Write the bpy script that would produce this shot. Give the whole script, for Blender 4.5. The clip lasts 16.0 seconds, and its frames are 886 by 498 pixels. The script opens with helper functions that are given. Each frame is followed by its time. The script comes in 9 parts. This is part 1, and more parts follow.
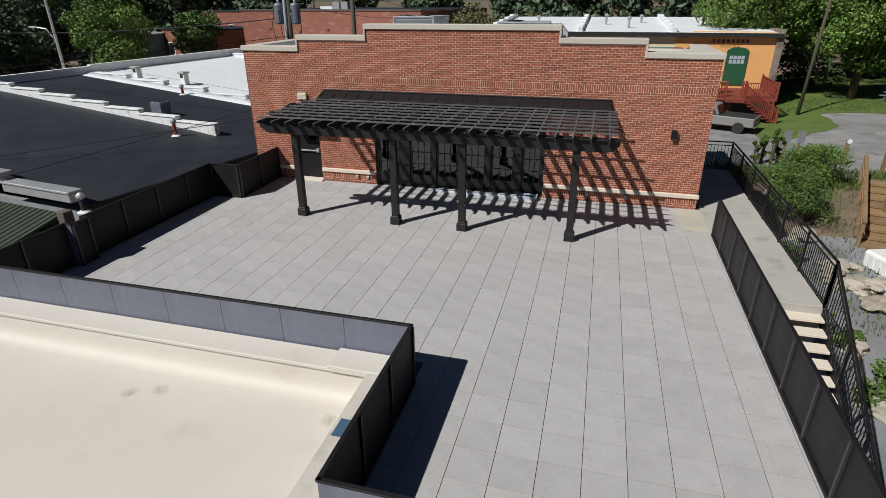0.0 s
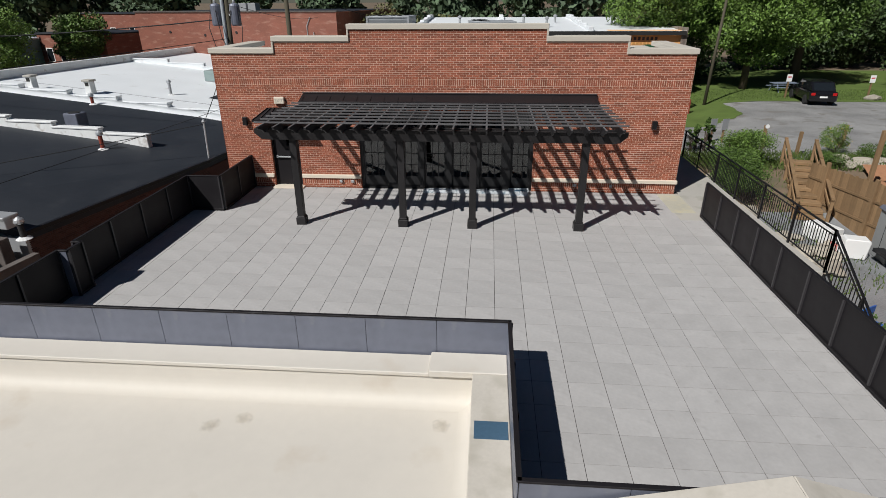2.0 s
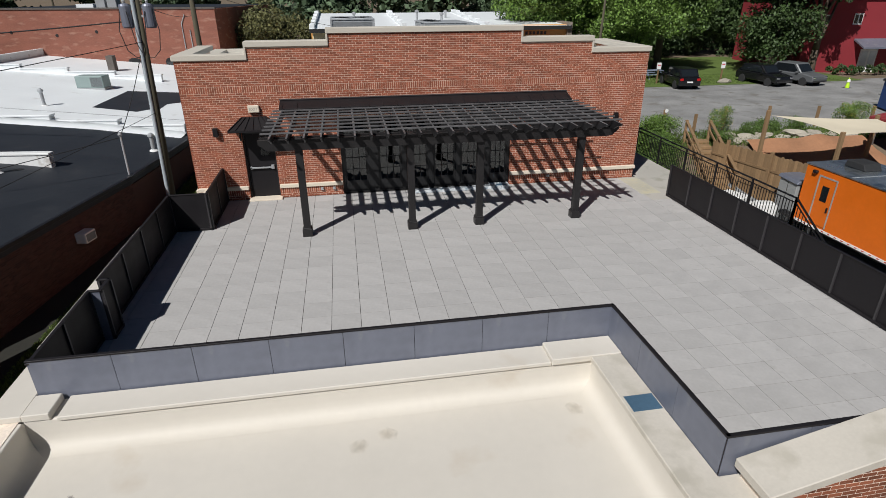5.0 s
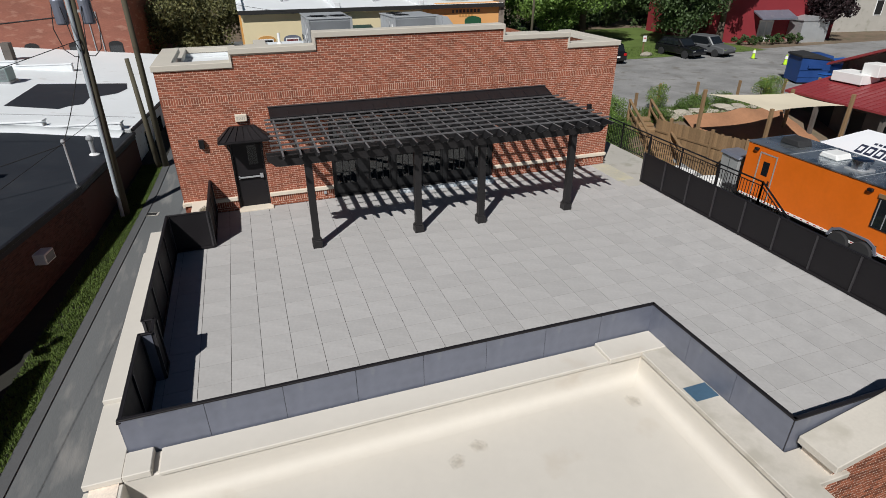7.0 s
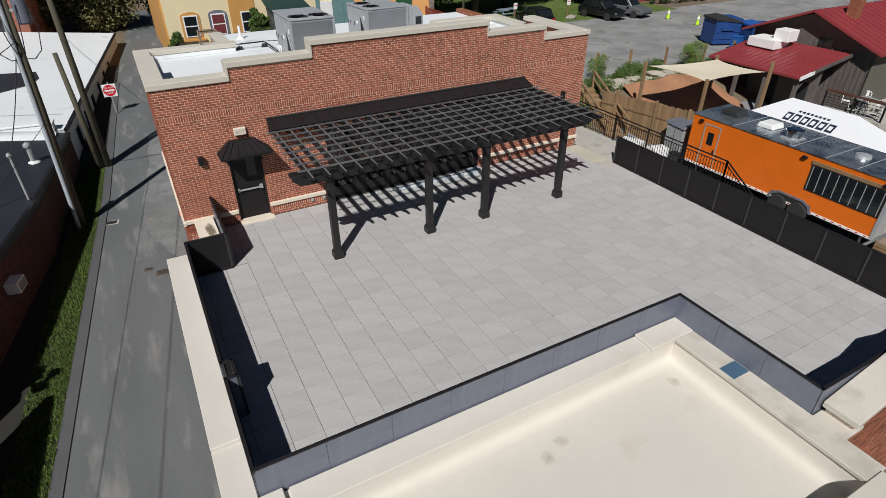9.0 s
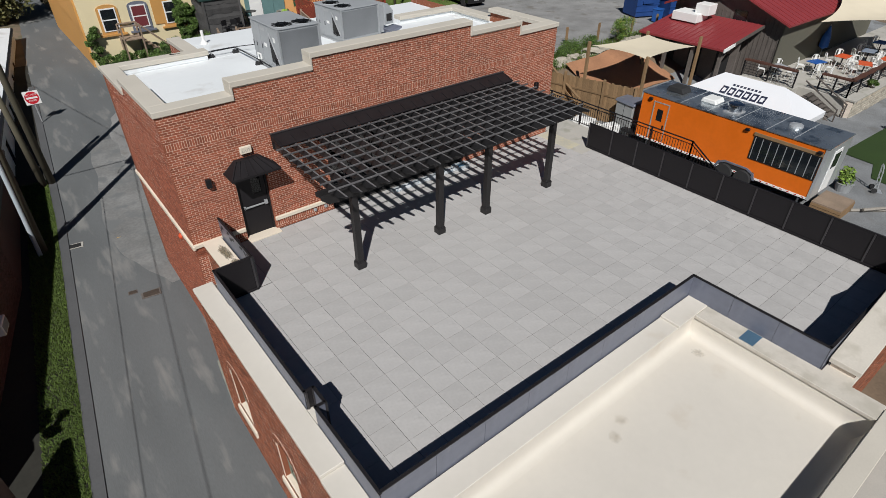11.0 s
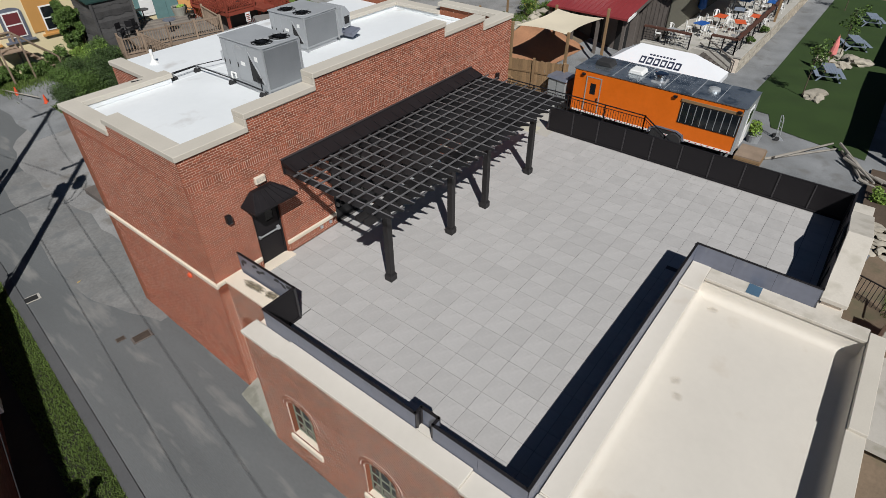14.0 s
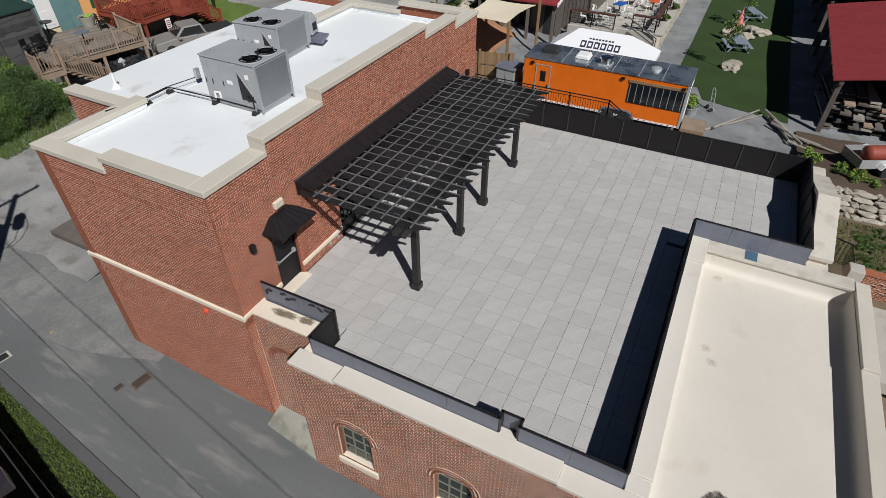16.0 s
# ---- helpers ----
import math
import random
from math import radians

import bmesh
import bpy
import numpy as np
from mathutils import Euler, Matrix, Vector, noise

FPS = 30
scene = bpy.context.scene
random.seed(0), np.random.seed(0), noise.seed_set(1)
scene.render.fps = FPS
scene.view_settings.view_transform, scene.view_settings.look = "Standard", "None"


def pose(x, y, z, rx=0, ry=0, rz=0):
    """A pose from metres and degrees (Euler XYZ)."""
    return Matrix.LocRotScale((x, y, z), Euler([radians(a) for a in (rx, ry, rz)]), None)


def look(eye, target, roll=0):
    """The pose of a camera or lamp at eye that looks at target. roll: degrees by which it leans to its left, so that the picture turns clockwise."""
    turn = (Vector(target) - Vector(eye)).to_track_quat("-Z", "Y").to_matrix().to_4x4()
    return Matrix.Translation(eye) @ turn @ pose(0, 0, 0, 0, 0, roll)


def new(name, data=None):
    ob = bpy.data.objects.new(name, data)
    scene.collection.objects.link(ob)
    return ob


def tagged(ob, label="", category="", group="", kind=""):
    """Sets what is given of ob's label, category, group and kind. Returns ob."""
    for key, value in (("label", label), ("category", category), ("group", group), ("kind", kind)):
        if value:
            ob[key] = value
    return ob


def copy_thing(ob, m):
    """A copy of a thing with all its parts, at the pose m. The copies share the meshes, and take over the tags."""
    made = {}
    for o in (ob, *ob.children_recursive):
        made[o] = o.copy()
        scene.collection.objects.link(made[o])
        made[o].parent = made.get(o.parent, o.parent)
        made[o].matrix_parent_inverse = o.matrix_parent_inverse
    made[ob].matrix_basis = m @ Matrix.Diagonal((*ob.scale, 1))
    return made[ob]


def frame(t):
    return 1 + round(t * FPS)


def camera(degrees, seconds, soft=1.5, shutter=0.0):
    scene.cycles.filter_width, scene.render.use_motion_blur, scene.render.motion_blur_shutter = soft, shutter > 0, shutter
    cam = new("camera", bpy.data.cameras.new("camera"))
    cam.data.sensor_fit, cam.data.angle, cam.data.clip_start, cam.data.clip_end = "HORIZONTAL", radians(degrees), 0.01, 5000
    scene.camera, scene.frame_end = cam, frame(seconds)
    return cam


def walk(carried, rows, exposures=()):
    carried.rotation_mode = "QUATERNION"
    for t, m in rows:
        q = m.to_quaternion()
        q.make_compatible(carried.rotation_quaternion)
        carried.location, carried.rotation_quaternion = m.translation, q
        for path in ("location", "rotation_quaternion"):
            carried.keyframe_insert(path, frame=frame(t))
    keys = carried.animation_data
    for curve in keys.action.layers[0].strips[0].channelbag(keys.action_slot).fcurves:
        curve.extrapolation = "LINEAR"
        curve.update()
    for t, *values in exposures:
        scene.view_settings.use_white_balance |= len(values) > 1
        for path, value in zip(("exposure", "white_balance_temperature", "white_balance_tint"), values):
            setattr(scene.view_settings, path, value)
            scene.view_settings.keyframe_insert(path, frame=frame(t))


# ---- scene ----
cam = camera(77.1, 16.0, 0.75)
PATH = [
    (0, (11.924, -17.707, 5.982), (10.962, -14.187, 4.344), -0.30),
    (0.5, (11.184, -17.856, 5.973), (10.385, -14.295, 4.336), -0.32),
    (1, (10.429, -17.998, 5.962), (9.799, -14.403, 4.326), -0.33),
    (1.5, (9.673, -18.126, 5.950), (9.213, -14.505, 4.315), -0.33),
    (2, (8.928, -18.235, 5.939), (8.636, -14.595, 4.306), -0.32),
    (2.5, (8.205, -18.327, 5.928), (8.076, -14.676, 4.298), -0.30),
    (3, (7.515, -18.404, 5.920), (7.541, -14.749, 4.294), -0.29),
    (3.5, (6.851, -18.454, 5.941), (7.028, -14.804, 4.315), -0.27),
    (4, (6.198, -18.465, 6.007), (6.523, -14.829, 4.372), -0.26),
    (6.5, (3.089, -17.956, 6.944), (4.106, -14.535, 5.137), -0.26),
    (7, (2.453, -17.778, 7.276), (3.597, -14.431, 5.407), -0.25),
    (7.5, (1.808, -17.569, 7.660), (3.074, -14.307, 5.720), -0.23),
    (8, (1.140, -17.308, 8.059), (2.527, -14.142, 6.046), -0.20),
    (8.5, (0.471, -17.006, 8.425), (1.978, -13.938, 6.346), -0.16),
    (9, (-0.182, -16.681, 8.763), (1.440, -13.713, 6.627), -0.11),
    (11.5, (-3.158, -14.783, 10.135), (-1.039, -12.327, 7.795), -0.01),
    (12, (-3.658, -14.363, 10.358), (-1.458, -12.009, 7.987), -0.03),
    (12.5, (-4.119, -13.928, 10.564), (-1.847, -11.674, 8.165), -0.04),
    (13, (-4.553, -13.464, 10.759), (-2.212, -11.313, 8.332), -0.06),
    (13.5, (-4.977, -12.963, 10.941), (-2.567, -10.920, 8.489), -0.07),
    (14, (-5.392, -12.428, 11.109), (-2.913, -10.496, 8.634), -0.08),
    (14.5, (-5.797, -11.855, 11.261), (-3.251, -10.040, 8.767), -0.09),
    (15, (-6.193, -11.229, 11.399), (-3.579, -9.537, 8.888), -0.07),
    (15.5, (-6.577, -10.509, 11.524), (-3.895, -8.955, 8.996), -0.02),
    (16, (-6.941, -9.664, 11.641), (-4.192, -8.268, 9.092), 0.11),
]
walk(cam, [(t, look(eye, target, roll)) for t, eye, target, roll in PATH])

# ---- light ----
world = bpy.data.worlds.new("sky")
scene.world = world
world.use_nodes = True
wn = world.node_tree
sky = wn.nodes.new("ShaderNodeTexSky")
sky.sky_type, sky.sun_disc = "NISHITA", False
sky.sun_elevation, sky.sun_rotation = radians(45.8), radians(220.4)
sky.air_density, sky.dust_density, sky.ozone_density = 1.0, 0.2, 6.0
wn.links.new(sky.outputs[0], wn.nodes["Background"].inputs[0])
wn.nodes["Background"].inputs[1].default_value = 0.021

sun = new("sun", bpy.data.lights.new("sun", "SUN"))
sun.data.energy, sun.data.angle, sun.data.color = 4.42, radians(0.53), (1.0, 0.988, 0.968)
sun.matrix_world = look((-6.3, -7.4, 10.0), (0, 0, 0))

# ---- materials ----


def mat(name, base, rough=0.7, metal=0.0, var=0.16, fine=30.0, coarse=1.2, bump=0.15, island=0.0, rand=0.0, spec=0.4, stain=None, stain_at=0.62, stretch=(1, 1, 1)):
    """A surface with grain and broad blotches; island and rand vary the pieces; stain is a second colour in patches."""
    m = bpy.data.materials.new(name)
    m.use_nodes = True
    n, l = m.node_tree.nodes, m.node_tree.links
    b = n["Principled BSDF"]
    b.inputs["Roughness"].default_value, b.inputs["Metallic"].default_value = rough, metal
    b.inputs["Specular IOR Level"].default_value = spec
    co = n.new("ShaderNodeTexCoord")
    mp = n.new("ShaderNodeMapping")
    mp.inputs["Scale"].default_value = stretch
    l.new(co.outputs["Object"], mp.inputs[0])

    def tex(scale, detail):
        t = n.new("ShaderNodeTexNoise")
        t.inputs["Scale"].default_value, t.inputs["Detail"].default_value = scale, detail
        l.new(mp.outputs[0], t.inputs["Vector"])
        return t.outputs["Fac"]

    def maths(op, a, c):
        t = n.new("ShaderNodeMath")
        t.operation = op
        for i, v in enumerate((a, c)):
            if isinstance(v, (int, float)):
                t.inputs[i].default_value = v
            else:
                l.new(v, t.inputs[i])
        return t.outputs[0]

    f1, f2 = tex(fine, 4), tex(coarse, 5)
    total = maths("ADD", maths("MULTIPLY", maths("SUBTRACT", f1, 0.5), 1.3 * var), maths("MULTIPLY", maths("SUBTRACT", f2, 0.5), 2.2 * var))
    if island:
        g = n.new("ShaderNodeNewGeometry")
        total = maths("ADD", total, maths("MULTIPLY", maths("SUBTRACT", g.outputs["Random Per Island"], 0.5), 2 * island))
    if rand:
        g = n.new("ShaderNodeObjectInfo")
        total = maths("ADD", total, maths("MULTIPLY", maths("SUBTRACT", g.outputs["Random"], 0.5), 2 * rand))
    hsv = n.new("ShaderNodeHueSaturation")
    l.new(maths("ADD", total, 1.0), hsv.inputs["Value"])
    hsv.inputs["Color"].default_value = (*base, 1)
    col = hsv.outputs[0]
    if stain:
        mix = n.new("ShaderNodeMix")
        mix.data_type = "RGBA"
        ramp = n.new("ShaderNodeMapRange")
        ramp.inputs["From Min"].default_value, ramp.inputs["From Max"].default_value = stain_at, stain_at + 0.12
        l.new(tex(coarse * 1.7, 7), ramp.inputs[0])
        l.new(ramp.outputs[0], mix.inputs[0])
        l.new(col, mix.inputs[6])
        mix.inputs[7].default_value = (*stain, 1)
        col = mix.outputs[2]
    l.new(col, b.inputs["Base Color"])
    if bump:
        bp = n.new("ShaderNodeBump")
        bp.inputs["Strength"].default_value, bp.inputs["Distance"].default_value = bump, 0.01
        l.new(f1, bp.inputs["Height"])
        l.new(bp.outputs[0], b.inputs["Normal"])
    r = maths("ADD", maths("MULTIPLY", maths("SUBTRACT", f2, 0.5), 0.35), rough)
    l.new(r, b.inputs["Roughness"])
    return m


def glass(name, tint=(0.75, 0.85, 0.85), rough=0.02, ior=1.6):
    """A thin pane: a dark tinted see-through sheet with a glossy face."""
    m = bpy.data.materials.new(name)
    m.use_nodes = True
    n, l = m.node_tree.nodes, m.node_tree.links
    out = n["Material Output"]
    n.remove(n["Principled BSDF"])
    tr, gl, mx, fr = n.new("ShaderNodeBsdfTransparent"), n.new("ShaderNodeBsdfGlossy"), n.new("ShaderNodeMixShader"), n.new("ShaderNodeFresnel")
    tr.inputs[0].default_value = (*tint, 1)
    gl.inputs["Roughness"].default_value = rough
    fr.inputs[0].default_value = ior
    l.new(fr.outputs[0], mx.inputs[0])
    l.new(tr.outputs[0], mx.inputs[1])
    l.new(gl.outputs[0], mx.inputs[2])
    l.new(mx.outputs[0], out.inputs[0])
    return m


M = {
    "brick": mat("brick", (0.290, 0.090, 0.050), 0.88, var=0.2, fine=45, coarse=0.9, island=0.27, bump=0.45),
    "brick_piece": mat("brick_piece", (0.290, 0.090, 0.050), 0.88, var=0.2, fine=45, rand=0.27, bump=0.45),
    "brick_old": mat("brick_old", (0.232, 0.078, 0.040), 0.92, var=0.22, fine=40, coarse=6, island=0.46, bump=0.4, stain=(0.55, 0.42, 0.34), stain_at=0.62),
    "brick_old_piece": mat("brick_old_piece", (0.232, 0.078, 0.040), 0.92, var=0.22, fine=40, rand=0.45, bump=0.4),
    # dirty brick, its colour lowered further to deepen the shade on the alley walls
    "brick_dirty_shaded": mat("brick_dirty_shaded", (0.09, 0.043, 0.034), 0.9, var=0.2, fine=40, island=0.3, bump=0.4),
    "bitumen": mat("bitumen", (0.03, 0.032, 0.036), 0.7, var=0.3, fine=12),
    "lichen": mat("lichen", (0.27, 0.23, 0.16), 0.9, var=0.3, fine=14),
    "window_bars": mat("window_bars", (0.20, 0.21, 0.16), 0.6, var=0.15),
    "dusty_pane": mat("dusty_pane", (0.045, 0.05, 0.048), 0.12, var=0.15, fine=6, coarse=2, bump=0),
    "mortar": mat("mortar", (0.76, 0.59, 0.47), 0.95, var=0.3, fine=30, coarse=2, bump=0.5),
    "mortar_dark": mat("mortar_dark", (0.80, 0.69, 0.58), 0.95, var=0.35, fine=25, coarse=1.5, bump=0.5),
    "stone": mat("stone", (0.68, 0.60, 0.49), 0.85, var=0.10, fine=40, coarse=1.5, bump=0.15),
    "coping": mat("coping", (0.54, 0.50, 0.43), 0.75, var=0.08, fine=25, coarse=0.8, bump=0.06, stain=(0.50, 0.44, 0.35), stain_at=0.66),
    "coping_grey": mat("coping_grey", (0.545, 0.505, 0.44), 0.8, var=0.12, fine=20, coarse=0.9, bump=0.1, stain=(0.46, 0.425, 0.36), stain_at=0.5),
    "cream": mat("cream", (0.61, 0.57, 0.505), 0.7, var=0.05, fine=6, coarse=0.6, bump=0.10, stain=(0.56, 0.505, 0.43), stain_at=0.62),
    "soot": mat("soot", (0.06, 0.045, 0.035), 0.9, var=0.4, fine=9),
    "tan_patch": mat("tan_patch", (0.70, 0.58, 0.42), 0.7, var=0.12, fine=14),
    "tile": mat("tile", (0.425, 0.413, 0.402), 0.8, var=0.12, fine=16, coarse=2.6, rand=0.05, bump=0.12, stain=(0.385, 0.372, 0.36), stain_at=0.60),
    "tile_rest": mat("tile_rest", (0.425, 0.413, 0.402), 0.8, var=0.12, fine=16, coarse=2.6, island=0.05, bump=0.12, stain=(0.385, 0.372, 0.36), stain_at=0.60),
    "slab_pale": mat("slab_pale", (0.45, 0.43, 0.35), 0.85, var=0.15, fine=14, coarse=1.5, bump=0.15, stain=(0.50, 0.46, 0.33), stain_at=0.5),
    "joint": mat("joint", (0.09, 0.085, 0.08), 0.95),
    "bronze": mat("bronze", (0.0135, 0.012, 0.0135), 0.55, 0.0, var=0.22, fine=18, coarse=2.2, bump=0.05, spec=0.25),
    "bronze_edge": mat("bronze_edge", (0.045, 0.042, 0.045), 0.4, 0.1, var=0.15, bump=0.03),
    "zinc": mat("zinc", (0.182, 0.196, 0.245), 0.45, 0.3, var=0.22, fine=5, coarse=1.3, bump=0.03, stain=(0.235, 0.25, 0.275), stain_at=0.60),
    "black_wood": mat("black_wood", (0.017, 0.0155, 0.016), 0.5, var=0.3, fine=24, coarse=2, bump=0.25, rand=0.15),
    # rafter sides and tops: shade and light are put into the two colours
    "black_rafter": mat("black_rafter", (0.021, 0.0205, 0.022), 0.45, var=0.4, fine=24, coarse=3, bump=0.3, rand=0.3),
    "black_worn_lit": mat("black_worn_lit", (0.115, 0.112, 0.114), 0.45, var=0.35, fine=24, coarse=3, bump=0.3, rand=0.25),
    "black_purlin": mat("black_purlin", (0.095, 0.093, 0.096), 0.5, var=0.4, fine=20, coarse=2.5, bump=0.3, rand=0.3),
    "black_metal": mat("black_metal", (0.012, 0.0115, 0.013), 0.45, 0.2, var=0.18, bump=0.05),
    "frame_black": mat("frame_black", (0.018, 0.018, 0.019), 0.4, 0.1, var=0.15, bump=0.03),
    "film": mat("film", (0.55, 0.58, 0.60), 0.18, 0.0, var=0.35, fine=14, coarse=5, bump=0.5, spec=0.7, stain=(0.22, 0.28, 0.32), stain_at=0.52),
    "pane": glass("pane", (0.22, 0.27, 0.26), 0.03, 2.0),
    "door_glass": glass("door_glass", (0.2, 0.23, 0.23), 0.03, 1.5),
    "white_roof": mat("white_roof", (0.74, 0.765, 0.775), 0.6, var=0.04, fine=5, coarse=0.5, bump=0.06, stain=(0.58, 0.58, 0.57), stain_at=0.64),
    "steel": mat("steel", (0.40, 0.41, 0.42), 0.45, 0.35, var=0.12, fine=12, coarse=2, bump=0.03),
    "steel_light": mat("steel_light", (0.62, 0.64, 0.65), 0.4, 0.6, var=0.12, fine=10, coarse=1.6, bump=0.03),
    "trailer_roof": mat("trailer_roof", (0.46, 0.50, 0.53), 0.27, 0.85, var=0.25, fine=3, coarse=0.9, bump=0.35, stain=(0.20, 0.24, 0.28), stain_at=0.5),
    "hvac": mat("hvac", (0.35, 0.365, 0.378), 0.55, 0.1, var=0.10, fine=10, coarse=1.4, bump=0.03),
    "coil": mat("coil", (0.24, 0.25, 0.26), 0.5, 0.4, var=0.2, fine=90, bump=0.3),
    "cabinet_grey": mat("cabinet_grey", (0.30, 0.31, 0.31), 0.6, var=0.08),
    "dark": mat("dark", (0.02, 0.02, 0.02), 0.8),
    "rubber": mat("rubber", (0.025, 0.025, 0.026), 0.85, bump=0.1),
    "tar_kerb": mat("tar_kerb", (0.085, 0.087, 0.09), 0.9, var=0.2, fine=12, coarse=0.8, bump=0.4),
    "asphalt": mat("asphalt", (0.119, 0.125, 0.127), 0.92, var=0.22, fine=32, coarse=0.9, bump=0.45, stain=(0.20, 0.198, 0.19), stain_at=0.56, stretch=(1, 0.22, 1)),
    "gravel": mat("gravel", (0.245, 0.242, 0.236), 0.95, var=0.5, fine=14, coarse=0.5, bump=0.9, stain=(0.18, 0.17, 0.155), stain_at=0.56),
    "gravel_fine": mat("gravel_fine", (0.205, 0.212, 0.217), 0.95, var=0.5, fine=16, coarse=0.5, bump=0.9, stain=(0.155, 0.155, 0.15), stain_at=0.56),
    "asphalt_dusty": mat("asphalt_dusty", (0.185, 0.185, 0.18), 0.95, var=0.45, fine=9, coarse=0.7, bump=0.6, stain=(0.15, 0.155, 0.155), stain_at=0.52),
    "soil_dark": mat("soil_dark", (0.026, 0.025, 0.02), 0.95, var=0.4, fine=8, coarse=0.8, bump=0.5),
    "soil_brown": mat("soil_brown", (0.085, 0.06, 0.042), 0.95, var=0.4, fine=12, coarse=0.8, bump=0.6),
    "dirt": mat("dirt", (0.17, 0.125, 0.085), 0.95, var=0.35, fine=10, coarse=0.5, bump=0.5, stain=(0.12, 0.105, 0.065), stain_at=0.52),
    "clay": mat("clay", (0.33, 0.165, 0.088), 0.95, var=0.25, fine=7, coarse=0.8, bump=0.5),
    "turf": mat("turf", (0.026, 0.052, 0.010), 0.95, var=0.3, fine=40, coarse=0.5, bump=0.5),
    "grass": mat("grass", (0.090, 0.135, 0.028), 0.9, var=0.4, fine=20, coarse=0.7, island=0.35, bump=0.3),
    "leaf": mat("leaf", (0.085, 0.145, 0.030), 0.6, var=0.35, fine=3, coarse=0.35, island=0.5, bump=0),
    "leaf_mid": mat("leaf_mid", (0.115, 0.195, 0.035), 0.6, var=0.4, fine=3, coarse=0.35, island=0.55, bump=0),
    # greyer, paler leaf with the haze of distance put into its colour
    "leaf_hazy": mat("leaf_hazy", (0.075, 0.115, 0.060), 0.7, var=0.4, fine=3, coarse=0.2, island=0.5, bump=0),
    "leaf_light": mat("leaf_light", (0.185, 0.285, 0.05), 0.6, var=0.35, fine=3, coarse=0.35, island=0.5, bump=0),
    "leaf_dark": mat("leaf_dark", (0.045, 0.078, 0.022), 0.65, var=0.4, fine=3, coarse=0.3, island=0.5, bump=0),
    "leaf_olive": mat("leaf_olive", (0.12, 0.12, 0.045), 0.65, var=0.35, fine=3, coarse=0.3, island=0.5, bump=0),
    "leaf_purple": mat("leaf_purple", (0.030, 0.016, 0.018), 0.65, var=0.4, fine=3, coarse=0.3, island=0.5, bump=0),
    "flower": mat("flower", (0.55, 0.42, 0.05), 0.7, island=0.4, bump=0),
    "bark": mat("bark", (0.10, 0.075, 0.055), 0.95, var=0.35, fine=12, coarse=2, bump=0.6, stretch=(1, 1, 0.25)),
    "conduit_grey": mat("conduit_grey", (0.42, 0.47, 0.50), 0.5, 0.1, var=0.12),
    "pole_wood": mat("pole_wood", (0.085, 0.075, 0.05), 0.9, var=0.3, fine=18, coarse=1.5, bump=0.4, stretch=(1, 1, 0.15)),
    "fence_wood": mat("fence_wood", (0.245, 0.155, 0.08), 0.85, var=0.25, fine=22, coarse=2, rand=0.2, bump=0.3, stretch=(1, 1, 0.3)),
    "grey_wood": mat("grey_wood", (0.27, 0.20, 0.145), 0.9, var=0.25, fine=18, coarse=2, rand=0.2, bump=0.4),
    "slab_cap": mat("slab_cap", (0.085, 0.036, 0.024), 0.75, var=0.3, fine=12, coarse=2, bump=0.3),
    "olive_wall": mat("olive_wall", (0.115, 0.11, 0.085), 0.85, var=0.1),
    "weathered_board": mat("weathered_board", (0.075, 0.073, 0.072), 0.95, var=0.45, fine=22, coarse=1.6, rand=0.3, bump=0.6),
    "deck_wood": mat("deck_wood", (0.195, 0.17, 0.145), 0.92, var=0.35, fine=20, coarse=1.5, rand=0.25, bump=0.5, stain=(0.11, 0.10, 0.09), stain_at=0.58),
    "car_brown": mat("car_brown", (0.25, 0.24, 0.225), 0.55, 0.2, var=0.05, bump=0),
    "dark_board": mat("dark_board", (0.11, 0.095, 0.085), 0.9, var=0.35, fine=14, coarse=2, rand=0.2, bump=0.4),
    "log": mat("log", (0.30, 0.275, 0.24), 0.9, var=0.35, fine=14, coarse=2, rand=0.25, bump=0.5),
    "red_wood": mat("red_wood", (0.235, 0.048, 0.028), 0.75, var=0.2, fine=16, coarse=2, rand=0.12, bump=0.2),
    "yellow_wall": mat("yellow_wall", (0.72, 0.615, 0.39), 0.85, var=0.06, bump=0.1),
    "orange_wall": mat("orange_wall", (0.76, 0.40, 0.15), 0.85, var=0.07, bump=0.1),
    "ochre": mat("ochre", (0.52, 0.27, 0.08), 0.8, var=0.1),
    "green_paint": mat("green_paint", (0.014, 0.042, 0.036), 0.7, var=0.25),
    "teal": mat("teal", (0.14, 0.25, 0.25), 0.5, var=0.2, coarse=2),
    "maroon": mat("maroon", (0.15, 0.03, 0.035), 0.6),
    "white": mat("white", (0.80, 0.80, 0.78), 0.6, var=0.05, bump=0.05),
    "plastic_white": mat("plastic_white", (0.78, 0.78, 0.76), 0.4, var=0.04, bump=0),
    "plastic_red": mat("plastic_red", (0.62, 0.10, 0.03), 0.45, var=0.05, bump=0),
    "plastic_blue": mat("plastic_blue", (0.02, 0.10, 0.36), 0.45, var=0.08, bump=0),
    "trailer_orange": mat("trailer_orange", (0.72, 0.15, 0.010), 0.38, var=0.10, fine=6, coarse=1.4, bump=0.02),
    "dumpster_blue": mat("dumpster_blue", (0.015, 0.055, 0.20), 0.55, var=0.25, bump=0.05),
    "red_roof": mat("red_roof", (0.265, 0.042, 0.046), 0.4, 0.05, var=0.10, coarse=0.6, bump=0.03),
    "red_wall": mat("red_wall", (0.25, 0.026, 0.034), 0.8, var=0.10, bump=0.1),
    "canvas": mat("canvas", (0.70, 0.62, 0.47), 0.85, var=0.05, bump=0.1),
    "tent_white": mat("tent_white", (0.72, 0.73, 0.75), 0.7, var=0.04, coarse=0.8, bump=0.05),
